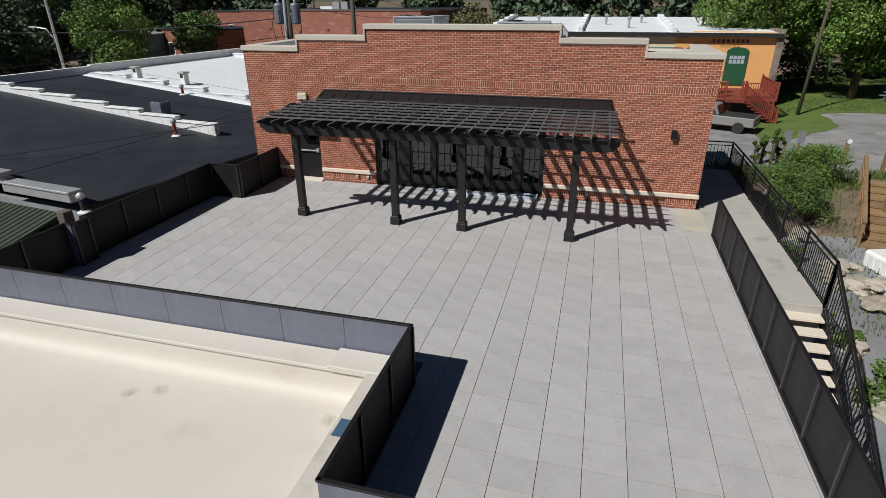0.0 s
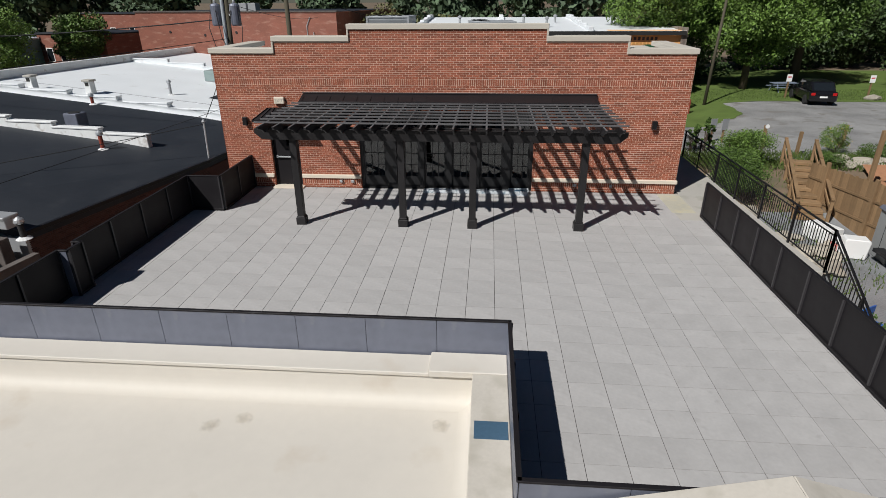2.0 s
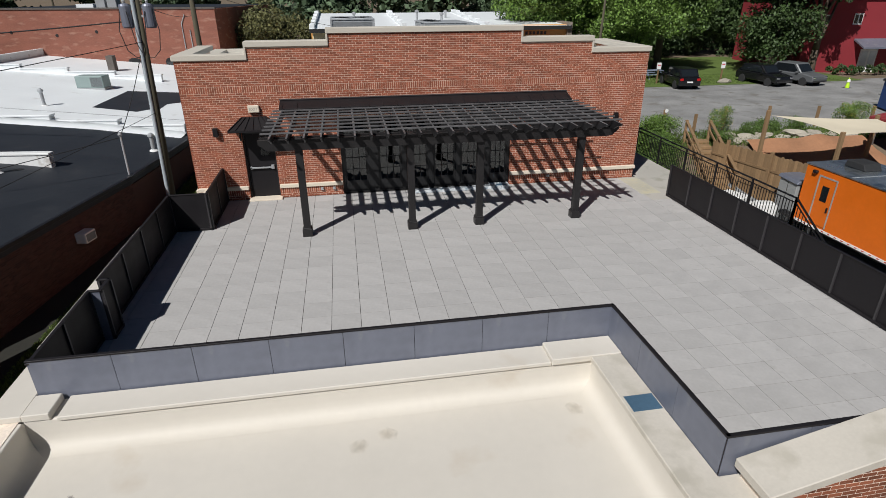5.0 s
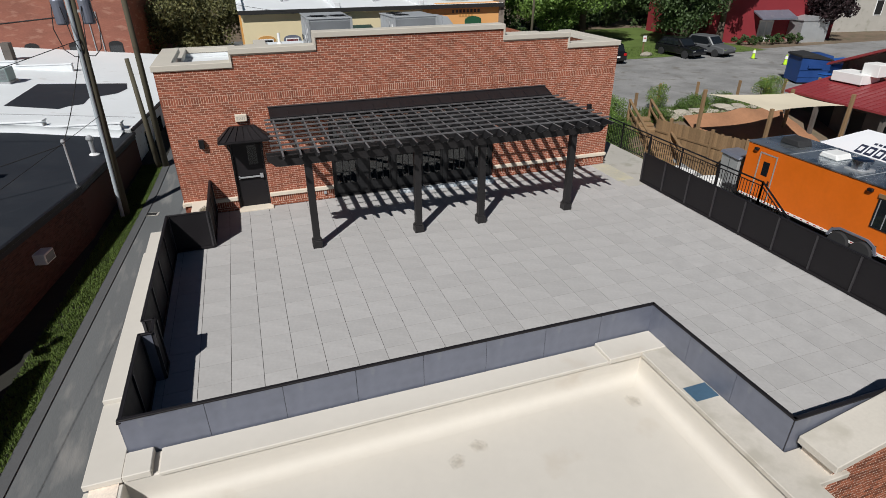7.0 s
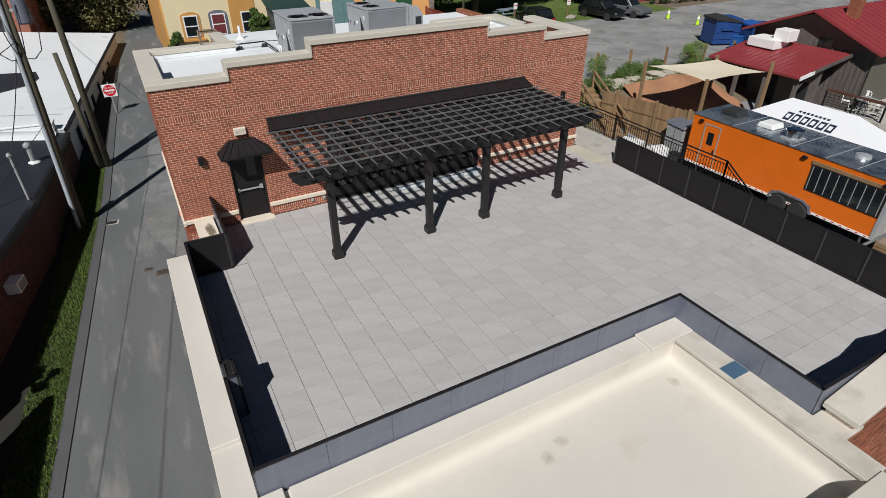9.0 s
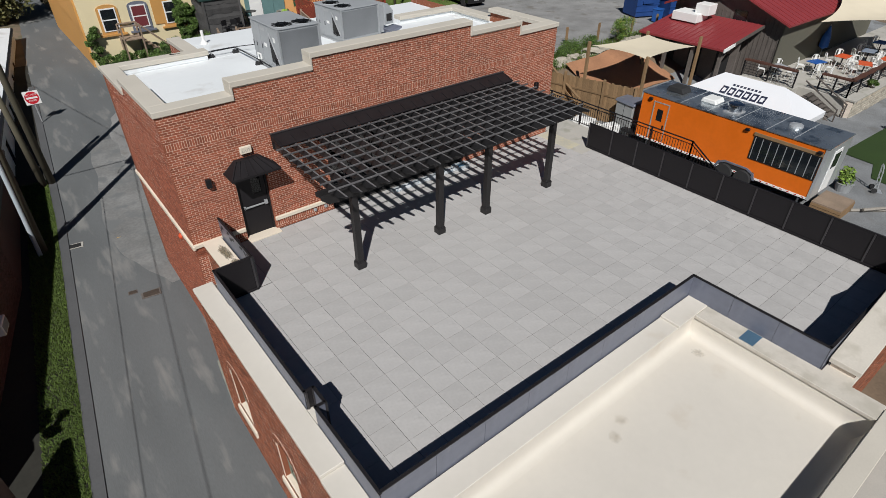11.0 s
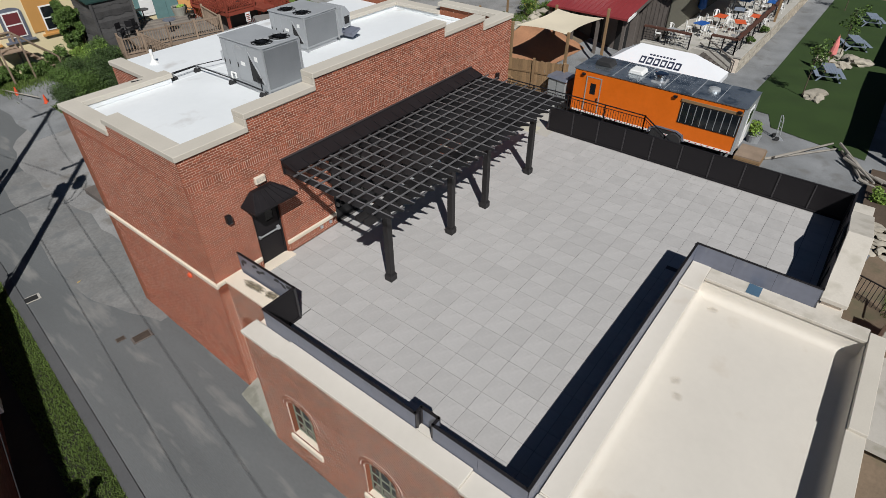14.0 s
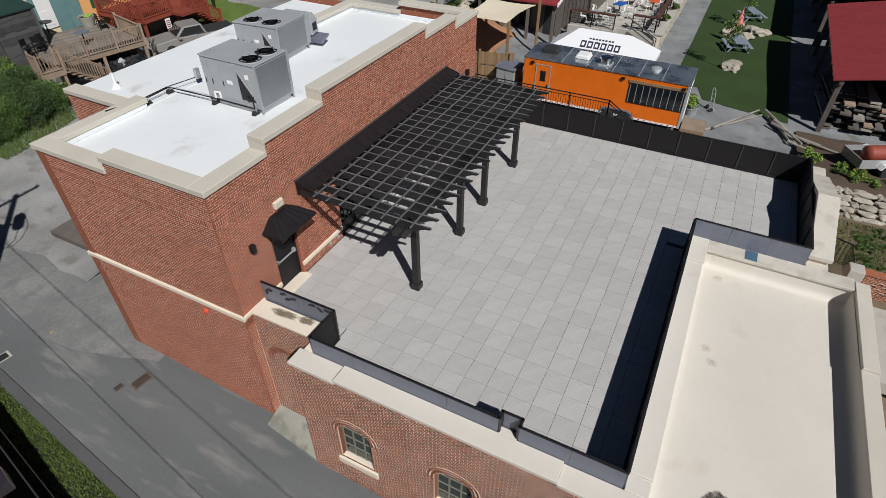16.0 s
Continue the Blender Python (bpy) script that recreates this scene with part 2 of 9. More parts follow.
    "ink": mat("ink", (0.02, 0.025, 0.05), 0.6, bump=0),
    "concrete_worn": mat("concrete_worn", (0.30, 0.295, 0.255), 0.95, var=0.3, fine=25, coarse=1.2, bump=0.4, stain=(0.20, 0.20, 0.165), stain_at=0.55),
    "concrete": mat("concrete", (0.42, 0.40, 0.36), 0.9, var=0.14, fine=30, coarse=0.8, bump=0.2, stain=(0.33, 0.32, 0.27), stain_at=0.56),
    "rubble": mat("rubble", (0.24, 0.20, 0.165), 0.95, var=0.5, fine=5, coarse=1.5, bump=0.9, stain=(0.15, 0.12, 0.10), stain_at=0.5),
    "door_green": mat("door_green", (0.02, 0.095, 0.045), 0.5, var=0.15),
    "rock": mat("rock", (0.37, 0.335, 0.275), 0.95, var=0.3, fine=8, coarse=1.5, rand=0.2, bump=0.7),
    "rock_stuff": mat("rock_stuff", (0.44, 0.38, 0.30), 0.95, var=0.3, fine=8, coarse=1.5, island=0.25, bump=0.7),
    "tar": mat("tar", (0.021, 0.0245, 0.031), 0.62, var=0.20, fine=5, coarse=0.4, bump=0.15, stain=(0.028, 0.031, 0.037), stain_at=0.58),
    "paint_white": mat("paint_white", (0.72, 0.73, 0.72), 0.75, var=0.12, fine=8, coarse=1.4, bump=0.25, stain=(0.50, 0.48, 0.45), stain_at=0.60),
    "car_black": mat("car_black", (0.008, 0.008, 0.010), 0.18, var=0.05, bump=0, spec=0.6),
    "car_grey": mat("car_grey", (0.12, 0.125, 0.13), 0.5, 0.2, var=0.05, bump=0),
    "car_silver": mat("car_silver", (0.36, 0.36, 0.37), 0.3, 0.5, var=0.05, bump=0),
    "car_glass": mat("car_glass", (0.012, 0.015, 0.018), 0.06, var=0, bump=0, spec=0.8),
    "chrome": mat("chrome", (0.65, 0.66, 0.68), 0.22, 1.0, var=0.06, bump=0),
    "red_lamp": mat("red_lamp", (0.45, 0.01, 0.01), 0.3, bump=0),
    "hiviz": mat("hiviz", (0.50, 0.78, 0.03), 0.6, var=0.05, bump=0),
    "cone_orange": mat("cone_orange", (0.62, 0.085, 0.03), 0.6, var=0.05, bump=0),
    "sign_red": mat("sign_red", (0.55, 0.015, 0.03), 0.5, var=0.04, bump=0),
    "blue_strip": mat("blue_strip", (0.10, 0.19, 0.28), 0.35, 0.4, var=0.2, fine=20, bump=0.05),
    "green_tin": mat("green_tin", (0.055, 0.072, 0.05), 0.5, 0.2, var=0.15, bump=0.05),
    "cloth_pink": mat("cloth_pink", (0.72, 0.22, 0.20), 0.8, bump=0.1),
    "grey_table": mat("grey_table", (0.20, 0.24, 0.30), 0.6, var=0.1),
    "tank_red": mat("tank_red", (0.26, 0.055, 0.035), 0.6, var=0.25),
    "yellow_paint": mat("yellow_paint", (0.62, 0.40, 0.10), 0.8, var=0.2),
}


def soft(name, base, reach, opacity=1.0):
    """A stain that fades out towards its ragged rim; reach is its radius."""
    m = mat(name, base, 0.9, var=0.3, fine=9, bump=0)
    n, l = m.node_tree.nodes, m.node_tree.links
    co, ln, nz_, a, b = n.new("ShaderNodeTexCoord"), n.new("ShaderNodeVectorMath"), n.new("ShaderNodeTexNoise"), n.new("ShaderNodeMath"), n.new("ShaderNodeMath")
    ln.operation = "LENGTH"
    l.new(co.outputs["Object"], ln.inputs[0])
    l.new(co.outputs["Object"], nz_.inputs["Vector"])
    nz_.inputs["Scale"].default_value, nz_.inputs["Detail"].default_value = 2.2 / reach, 5
    a.operation, b.operation = "MULTIPLY_ADD", "MULTIPLY_ADD"
    l.new(ln.outputs["Value"], a.inputs[0])
    a.inputs[1].default_value, a.inputs[2].default_value = -1.5 / reach, 0.15
    l.new(nz_.outputs["Fac"], b.inputs[0])
    b.inputs[1].default_value = 1.9
    l.new(a.outputs[0], b.inputs[2])
    b.use_clamp = True
    c = n.new("ShaderNodeMath")
    c.operation = "MULTIPLY"
    c.inputs[1].default_value = opacity
    l.new(b.outputs[0], c.inputs[0])
    l.new(c.outputs[0], n["Principled BSDF"].inputs["Alpha"])
    return m


M["brick_far"] = mat("brick_far", (0.25, 0.098, 0.068), 0.9, var=0.34, fine=5, coarse=0.5, bump=0.4, stain=(0.33, 0.17, 0.125), stain_at=0.55, stretch=(1, 1, 3.2))
M["unit_green"] = mat("unit_green", (0.27, 0.34, 0.33), 0.5, 0.1, var=0.12)
M["soot_soft"] = soft("soot_soft", (0.05, 0.038, 0.03), 0.42)
M["tan_soft"] = soft("tan_soft", (0.49, 0.42, 0.33), 0.22, 0.16)
M["lichen_soft"] = soft("lichen_soft", (0.22, 0.185, 0.125), 0.26, 0.8)

# ---- builders ----


class Shape:
    """Collects faces of one mesh."""

    def __init__(self):
        self.v, self.f = [], []

    def add(self, verts, faces, m=None):
        k = len(self.v)
        self.v += [tuple(m @ Vector(p)) for p in verts] if m else [tuple(p) for p in verts]
        self.f += [tuple(k + i for i in f) for f in faces]
        return self

    def box(self, x0, x1, y0, y1, z0, z1, m=None):
        p = [(x, y, z) for z in (z0, z1) for y in (y0, y1) for x in (x0, x1)]
        return self.add(p, [(0, 2, 3, 1), (4, 5, 7, 6), (0, 1, 5, 4), (2, 6, 7, 3), (0, 4, 6, 2), (1, 3, 7, 5)], m)

    def tube(self, a, b, r0, r1=None, n=10, caps=True):
        a, b = Vector(a), Vector(b)
        r1 = r0 if r1 is None else r1
        q = (b - a).to_track_quat("Z", "Y")
        ring = [Vector((math.cos(2 * math.pi * i / n), math.sin(2 * math.pi * i / n), 0)) for i in range(n)]
        p = [a + q @ (c * r0) for c in ring] + [b + q @ (c * r1) for c in ring]
        f = [(i, (i + 1) % n, n + (i + 1) % n, n + i) for i in range(n)]
        if caps:
            f += [tuple(range(n - 1, -1, -1)), tuple(range(n, 2 * n))]
        return self.add(p, f)

    def path(self, pts, r, n=6):
        for a, b in zip(pts, pts[1:]):
            self.tube(a, b, r, n=n)
        return self

    def beam(self, a, b, w, h, up=(0, 0, 1)):
        """A square bar from a to b, w across and h along up."""
        a, b = Vector(a), Vector(b)
        d = (b - a).normalized()
        s = d.cross(Vector(up)).normalized()
        u = s.cross(d)
        p = [e + s * (i * w / 2) + u * (j * h / 2) for e in (a, b) for j in (-1, 1) for i in (-1, 1)]
        return self.add(p, [(0, 1, 3, 2), (4, 6, 7, 5), (0, 4, 5, 1), (2, 3, 7, 6), (0, 2, 6, 4), (1, 5, 7, 3)])

    def prism(self, poly, a, b, axis="z", m=None):
        """A polygon drawn in the two other axes (in order x, y, z), pushed along axis from a to b."""
        k = "xyz".index(axis)

        def at(p, d):
            q = list(p)
            q.insert(k, d)
            return tuple(q)

        n = len(poly)
        p = [at(c, a) for c in poly] + [at(c, b) for c in poly]
        f = [(i, (i + 1) % n, n + (i + 1) % n, n + i) for i in range(n)] + [tuple(range(n - 1, -1, -1)), tuple(range(n, 2 * n))]
        return self.add(p, f, m)

    def lathe(self, prof, c=(0, 0, 0), n=16):
        p = [(c[0] + r * math.cos(2 * math.pi * i / n), c[1] + r * math.sin(2 * math.pi * i / n), c[2] + z) for r, z in prof for i in range(n)]
        f = [(j * n + i, j * n + (i + 1) % n, (j + 1) * n + (i + 1) % n, (j + 1) * n + i) for j in range(len(prof) - 1) for i in range(n)]
        f += [tuple(range(n - 1, -1, -1)), tuple(range((len(prof) - 1) * n, len(prof) * n))]
        return self.add(p, f)

    def lump(self, c, r, seed=0, rough=0.25, n=2):
        """A rounded uneven stone; r is three radii."""
        b = bmesh.new()
        bmesh.ops.create_icosphere(b, subdivisions=n, radius=1)
        o = Vector((seed * 3.1, seed * 1.7, seed * 0.9))
        p = []
        for v in b.verts:
            k = 1 + rough * noise.noise(v.co * 1.3 + o) * 1.6
            w = v.co * k
            p.append((c[0] + w.x * r[0], c[1] + w.y * r[1], c[2] + w.z * r[2]))
        f = [tuple(v.index for v in q.verts) for q in b.faces]
        b.free()
        return self.add(p, f)

    def sheet(self, x0, x1, y0, y1, nx, ny, z):
        p = [(x0 + (x1 - x0) * i / nx, y0 + (y1 - y0) * j / ny) for j in range(ny + 1) for i in range(nx + 1)]
        f = [(j * (nx + 1) + i, j * (nx + 1) + i + 1, (j + 1) * (nx + 1) + i + 1, (j + 1) * (nx + 1) + i) for j in range(ny) for i in range(nx)]
        return self.add([(x, y, z(x, y)) for x, y in p], f)

    def mesh(self, name, material, bevel=0.0, smooth=False):
        me = bpy.data.meshes.new(name)
        me.from_pydata(self.v, [], self.f)
        b = bmesh.new()
        b.from_mesh(me)
        bmesh.ops.recalc_face_normals(b, faces=b.faces)
        if bevel:
            bmesh.ops.bevel(b, geom=list(b.edges), offset=bevel, segments=1, affect="EDGES", clamp_overlap=True)
        b.to_mesh(me)
        b.free()
        if smooth:
            me.polygons.foreach_set("use_smooth", [True] * len(me.polygons))
        me.materials.append(M[material])
        return me


def part(name, shape, material, parent=None, label="", bevel=0.0, smooth=False):
    ob = new(name, shape.mesh(name, material, bevel, smooth))
    ob.parent = parent
    return tagged(ob, label)


def thing(name, at, label, category, group="", rz=0.0, kind=""):
    ob = new(name)
    ob.empty_display_size = 0.2
    ob.matrix_world = pose(*at, 0, 0, rz)
    return tagged(ob, label, category, group, kind)


def structure(name, shape, material, label="", bevel=0.0, smooth=False):
    return tagged(new(name, shape.mesh(name, material, bevel, smooth)), label, kind="structure")


def piece(name, me, parent, m):
    ob = new(name, me)
    ob.parent = parent
    ob.matrix_local = m
    return ob


def quads(name, verts, material):
    """A mesh of loose quads from an array of shape (n, 4, 3)."""
    n = len(verts)
    me = bpy.data.meshes.new(name)
    me.vertices.add(4 * n)
    me.vertices.foreach_set("co", np.asarray(verts, np.float32).ravel())
    me.loops.add(4 * n)
    me.loops.foreach_set("vertex_index", np.arange(4 * n, dtype=np.int32))
    me.polygons.add(n)
    me.polygons.foreach_set("loop_start", np.arange(0, 4 * n, 4, dtype=np.int32))
    me.update(calc_edges=True)
    me.materials.append(M[material])
    return me

# ---- ground ----


def ease(a, b, x):
    t = min(1.0, max(0.0, (x - a) / (b - a)))
    return t * t * (3 - 2 * t)


def land(x, y):
    """Height of the ground: an alley that climbs northwards, a car park and a lower garden to the east."""
    alley = -4.2 + 0.063 * max(-14, min(y, 32))
    east = -2.9 + 1.6 * ease(3, 10.5, y) - 0.5 * ease(28, 42, x) * (1 - ease(0, 8, y)) - 0.55 * ease(14, 19.5, y) * (1 - ease(22, 30, x))
    return alley + (east - alley) * ease(3, 14, x)


def grid(name, xs, ys, z, material, label, kind="structure"):
    s = Shape()
    nx = len(xs)
    s.add([(x, y, z(x, y)) for y in ys for x in xs],
          [(j * nx + i, j * nx + i + 1, (j + 1) * nx + i + 1, (j + 1) * nx + i) for j in range(len(ys) - 1) for i in range(nx - 1)])
    return structure(name, s, material, label, smooth=True)


far = [-3000, -1200, -500, -250, -150, -100]
mid = list(range(-70, -20, 5)) + [-20 + 0.75 * k for k in range(107)] + list(range(61, 91, 5))
grid("ground", far + mid + [-k for k in reversed(far)], far + mid + [-k for k in reversed(far)], land, "dirt",
     "bare brown earth with patches of weeds")


def strip(name, left, right, y0, y1, material, label, lift=0.02, nx=10, step=0.6, wobble=0.0):
    """A ground cover between two edges that run along y."""
    s = Shape()
    ny = max(2, int((y1 - y0) / step))
    rows = []
    for j in range(ny + 1):
        y = y0 + (y1 - y0) * j / ny
        a, b = left(y), right(y)
        a, b = a + wobble * noise.noise((a, y * 0.5, 1)), b + wobble * noise.noise((b, y * 0.5, 5))
        for i in range(nx + 1):
            x = a + (b - a) * i / nx
            rows.append((x, y, land(x, y) + lift))
    w = nx + 1
    s.add(rows, [(j * w + i, j * w + i + 1, (j + 1) * w + i + 1, (j + 1) * w + i) for j in range(ny) for i in range(nx)])
    return structure(name, s, material, label, smooth=True)


def alley_left(y):
    return -4.36 + 0.118 * y if y < 12 else -2.944 + 0.085 * (y - 12)


def alley_right(y):
    return 0.02 + 3.05 * ease(6.3, 6.9, y)


strip("car_park", lambda y: 1.0 + 4 * ease(20, 28, y) if y > 10 else 16.6, lambda y: 78.0, 9.6, 28.0, "gravel", "pale grey gravel car park with worn tracks", 0.055, 70, 0.7, 0.8)
strip("yard_gravel", lambda y: 2.4 + 0.09 * (y - 22), lambda y: 8.8, 21.5, 29.4, "gravel_fine", "pale blue-grey gravel patch behind the brick building", 0.07, 12, 0.5, 0.5)
strip("garden_path", lambda y: 17.4 + 7.6 * ease(15.0, 16.5, -y), lambda y: 66.0, -24.0, 5.4, "gravel_fine", "grey gravel yard and path in the garden", 0.03, 50, 0.8, 0.3)
strip("road", alley_left, alley_right, -34, 60, "asphalt", "worn grey asphalt alley with patched strips", 0.03, 8, 0.5, 0.12)
# the verge's near-black soil colour includes the deep shade lying on it
strip("verge", lambda y: -7.0 + 0.125 * y if y < 30 else -3.2, lambda y: alley_left(y) + 0.05, -34, 34, "soil_dark", "bare soil beside the alley, coloured dark for the shade on it", 0.035, 4, 0.6)
strip("gravel_verge", lambda y: -0.35 - 1.0 * ease(4.6, 8, y) + 0.8 * ease(10, 18, y), lambda y: alley_right(y) - 0.02, 4.9, 19, "asphalt_dusty", "loose grey gravel washed against the building", 0.045, 10, 0.4, 0.25)
strip("lawn", lambda y: 28.3 + 0.25 * (y + 10.5) + (1.6 if y > -9 else 0), lambda y: 66.0, -14.0, -7.2, "turf", "short dark green garden lawn", 0.06, 40, 0.5, 0.15)
strip("park_grass", lambda y: 23.5, lambda y: 52.0, 27.0, 48, "grass", "mown grass strip below the trees", 0.075, 30, 0.8, 0.8)
strip("corner_grass", lambda y: 21.6, lambda y: 23.6 + 3.2 * ease(19.5, 23, y), 19.6, 27.6, "grass", "worn grass patch round a light pole", 0.075, 8, 0.5, 0.6)

# kerb of rolled asphalt along the alley
s = Shape()
ky = [-34 + k * 0.8 for k in range(80)]
for a, b in zip(ky, ky[1:]):
    s.beam((alley_left(a) + 0.02, a, land(-4, a) + 0.035), (alley_left(b) + 0.02, b, land(-4, b) + 0.035), 0.34, 0.07)
structure("kerb", s, "tar_kerb", "low rolled asphalt kerb")

# ---- masonry ----
COURSE, LONG, JOINT = 0.0677, 0.2032, 0.014


def free(lo, hi, gaps):
    """What is left of lo..hi without the gaps."""
    out, a = [], lo
    for g0, g1 in sorted(gaps):
        if g1 <= a or g0 >= hi:
            continue
        if g0 > a:
            out.append((a, min(g0, hi)))
        a = max(a, g1)
    if a < hi:
        out.append((a, hi))
    return out


def lay(wall, u0, u1, z0, z1, gaps=lambda za, zb: [], soldiers=(), near=None, material="brick", limit=300, depth=0.014, joint=JOINT):
    """Lays bricks on the wall's outer face (its local -y): the ones in the stretch near = (ua, ub, za, zb) as pieces, the rest joined."""
    bricks, z, row = [], z0, 0
    while z < z1 - 0.03:
        tall = next((b - z for a, b in soldiers if abs(a - z) < 0.035), None)
        za, zb = z, min(z + (tall or COURSE), z1)
        step, shift = (COURSE, 0.0) if tall else (LONG, 0.5 * LONG * (row % 2))
        for a, b in free(u0, u1, gaps(za + 0.01, zb - 0.01)):
            k = math.floor((a - shift) / step)
            while k * step + shift < b:
                l, r = max(a, k * step + shift), min(b, (k + 1) * step + shift)
                if r - l > 0.03:
                    bricks.append((l + joint / 2, r - joint / 2, za + joint / 2, zb - joint / 2))
                k += 1
        z, row = zb, row + 1
    box = [(0, 1, 3, 2), (0, 4, 5, 1), (2, 3, 7, 6), (0, 2, 6, 4), (1, 5, 7, 3)]
    full, pieces, v, f = None, 0, [], []
    for l, r, a, b in bricks:
        if near and pieces < limit and near[0] < l and r < near[1] and near[2] < a and b < near[3] and abs(r - l - LONG + joint) < 1e-4 and b - a < 0.06:
            if full is None:
                full = Shape().box(0, LONG - joint, 0, depth, 0, COURSE - joint).mesh("brick", "brick_piece" if material == "brick" else "brick_old_piece")
            piece("brick", full, wall, pose(l, 0, a))
            pieces += 1
            continue
        k = len(v)
        o = 0.0025 * random.random()
        v += [(x, y, zz) for y in (o, depth) for zz in (a, b) for x in (l, r)]
        f += [tuple(k + i for i in q) for q in box]
    me = bpy.data.meshes.new("brickwork")
    me.from_pydata(v, [], f)
    me.materials.append(M[material])
    ob = new("brickwork", me)
    ob.parent = wall
    return tagged(ob, kind="stuff")


def wall(name, shape, m, label, material="mortar"):
    ob = structure(name, shape, material, label)
    ob.matrix_world = m
    return ob


def coping(x0, x1, y0, y1, z, t=0.16, material="coping", label="buff cast-stone parapet coping"):
    s = Shape().box(x0, x1, y0, y1, z, z + t)
    return structure("coping", s, material, label, bevel=0.012)


# facade: x 0 to 15.2, stepped top, a door and a wide window
W, DOOR, WIN = 15.2, (1.60, 2.58, 2.30), (4.66, 10.48, 2.62)
LOW, MID, TOP = 4.42, 4.78, 5.13
CUTS = (2.09, 4.53, 10.68, 13.13)


def facade_gaps(za, zb):
    g = []
    if za < DOOR[2]:
        g.append(DOOR[:2])
    if za < WIN[2]:
        g.append(WIN[:2])
    if zb > LOW:
        g += [(-1, CUTS[0]), (CUTS[3], 99)]
    if zb > MID:
        g += [(-1, CUTS[1]), (CUTS[2], 99)]
    if za < 0.47 and zb > 0.34:
        g.append((-1, 99))
    return g


T0, T1 = 0.0055, 0.36
s = Shape()
for x0, x1, z0, z1 in ((0.006, DOOR[0], 0, LOW), (DOOR[0], DOOR[1], DOOR[2], LOW), (DOOR[1], WIN[0], 0, LOW), (WIN[0], WIN[1], WIN[2], LOW), (WIN[1], W, 0, LOW),
                       (CUTS[0], CUTS[3], LOW, MID), (CUTS[1], CUTS[2], MID, TOP)):
    s.box(x0, x1, T0, T1, z0, z1)
wall_north = wall("wall_north", s, pose(0, 0, 0), "red brick facade with a stepped parapet")
lay(wall_north, 0, W, 0.0, TOP, facade_gaps, soldiers=((0.1354, 0.34), (3.4527, 3.656)), near=(0.0, 4.6, 0.5, 2.3), joint=0.0115)
# reveals of the openings
s = Shape()
for x in (DOOR[0], DOOR[1], WIN[0], WIN[1]):
    top = DOOR[2] if x in DOOR else WIN[2]
    sign = 1 if x in (DOOR[0], WIN[0]) else -1
    s.box(min(x, x + sign * 0.004), max(x, x + sign * 0.004), 0.0, T1 - 0.02, 0, top)
structure("trim", s, "brick_piece", "red brick reveals of the openings")
structure("corner", Shape().box(-0.0008, 0.012, -0.0008, 0.012, -4.6, LOW), "brick_piece", "red brick arris of the corner")
structure("corner", Shape().box(-0.6508, -0.638, -2.162, -2.1492, -5.2, 0.42), "brick_old_piece", "old brick arris of the wing")

# sill band on the facade and round the corner
s = Shape()
for a, b in ((0.0, 0.86), (0.90, DOOR[0] - 0.01), (DOOR[1] + 0.01, WIN[0] - 0.01), (WIN[1] + 0.01, W + 0.04)):
    s.box(a, b, -0.055, 0.03, 0.34, 0.465)
s.box(-0.055, 0.03, -0.055, 6.4, 0.30, 0.435)
structure("sill_band", s, "stone", "pale limestone band course", bevel=0.012)

# copings, each step a stone with a short return
for x0, x1, z in ((-0.05, CUTS[0] + 0.02, LOW), (CUTS[0] - 0.04, CUTS[1] + 0.02, MID), (CUTS[1] - 0.04, CUTS[2] + 0.04, TOP), (CUTS[2] - 0.02, CUTS[3] + 0.04, MID), (CUTS[3] - 0.02, W + 0.05, LOW)):
    coping(x0, x1, -0.05, 0.47, z)
for x0, x1, z0, z1 in ((CUTS[0] - 0.04, CUTS[0] + 0.02, LOW + 0.16, MID), (CUTS[1] - 0.04, CUTS[1] + 0.02, MID + 0.16, TOP), (CUTS[2] - 0.02, CUTS[2] + 0.04, MID + 0.16, TOP), (CUTS[3] - 0.02, CUTS[3] + 0.04, LOW + 0.16, MID)):
    structure("coping", Shape().box(x0, x1, -0.045, 0.46, z0, z1), "coping", "buff cast-stone step of the parapet", bevel=0.008)

# alley side, facing west; u runs south
WEST = pose(0, 0, 0, 0, 0, -90)
DEEP = 6.4
s = Shape().box(-DEEP, -0.006, T0, T1, -4.6, 4.06).box(-3.5, -0.006, T0, T1, 4.06, LOW)
wall_west = wall("wall_west", s, WEST, "red brick alley wall with a limestone band")
lay(wall_west, -DEEP, 0, -4.6, LOW, lambda a, b: ([(-9, -3.5)] if b > 4.06 else []) + ([(-9, 9)] if a < 0.43 and b > 0.30 else []),
    soldiers=((3.456 + 0.004, 3.656),), near=(-2.2, 0.0, 0.6, 3.3), joint=0.015)
coping(-0.05, 0.47, 0.47, 3.54, LOW)
coping(-0.05, 0.47, 3.5, DEEP + 0.05, 4.06)
s = Shape().box(0, 3.4, 0, 0.35, -4.6, 4.06)
wall("wall_back", s, pose(0, DEEP - 0.35, 0), "red brick back wall", "brick_old")
coping(0.47, 3.45, DEEP - 0.42, DEEP + 0.05, 4.06)
s = Shape().box(-9.4, -DEEP, T0, T1, -4.6, 3.86)
wall_setback = wall("wall_setback", s, pose(3.0, 0, 0, 0, 0, -90), "red brick wall of the set-back rear part")
lay(wall_setback, -9.4, -DEEP, -2.0, 3.86)
coping(2.95, 3.45, DEEP + 0.05, 9.45, 3.86)
structure("wall_rear", Shape().box(3.4, W, 9.1, 9.4, -4.6, 3.54), "brick_old", "red brick rear wall")
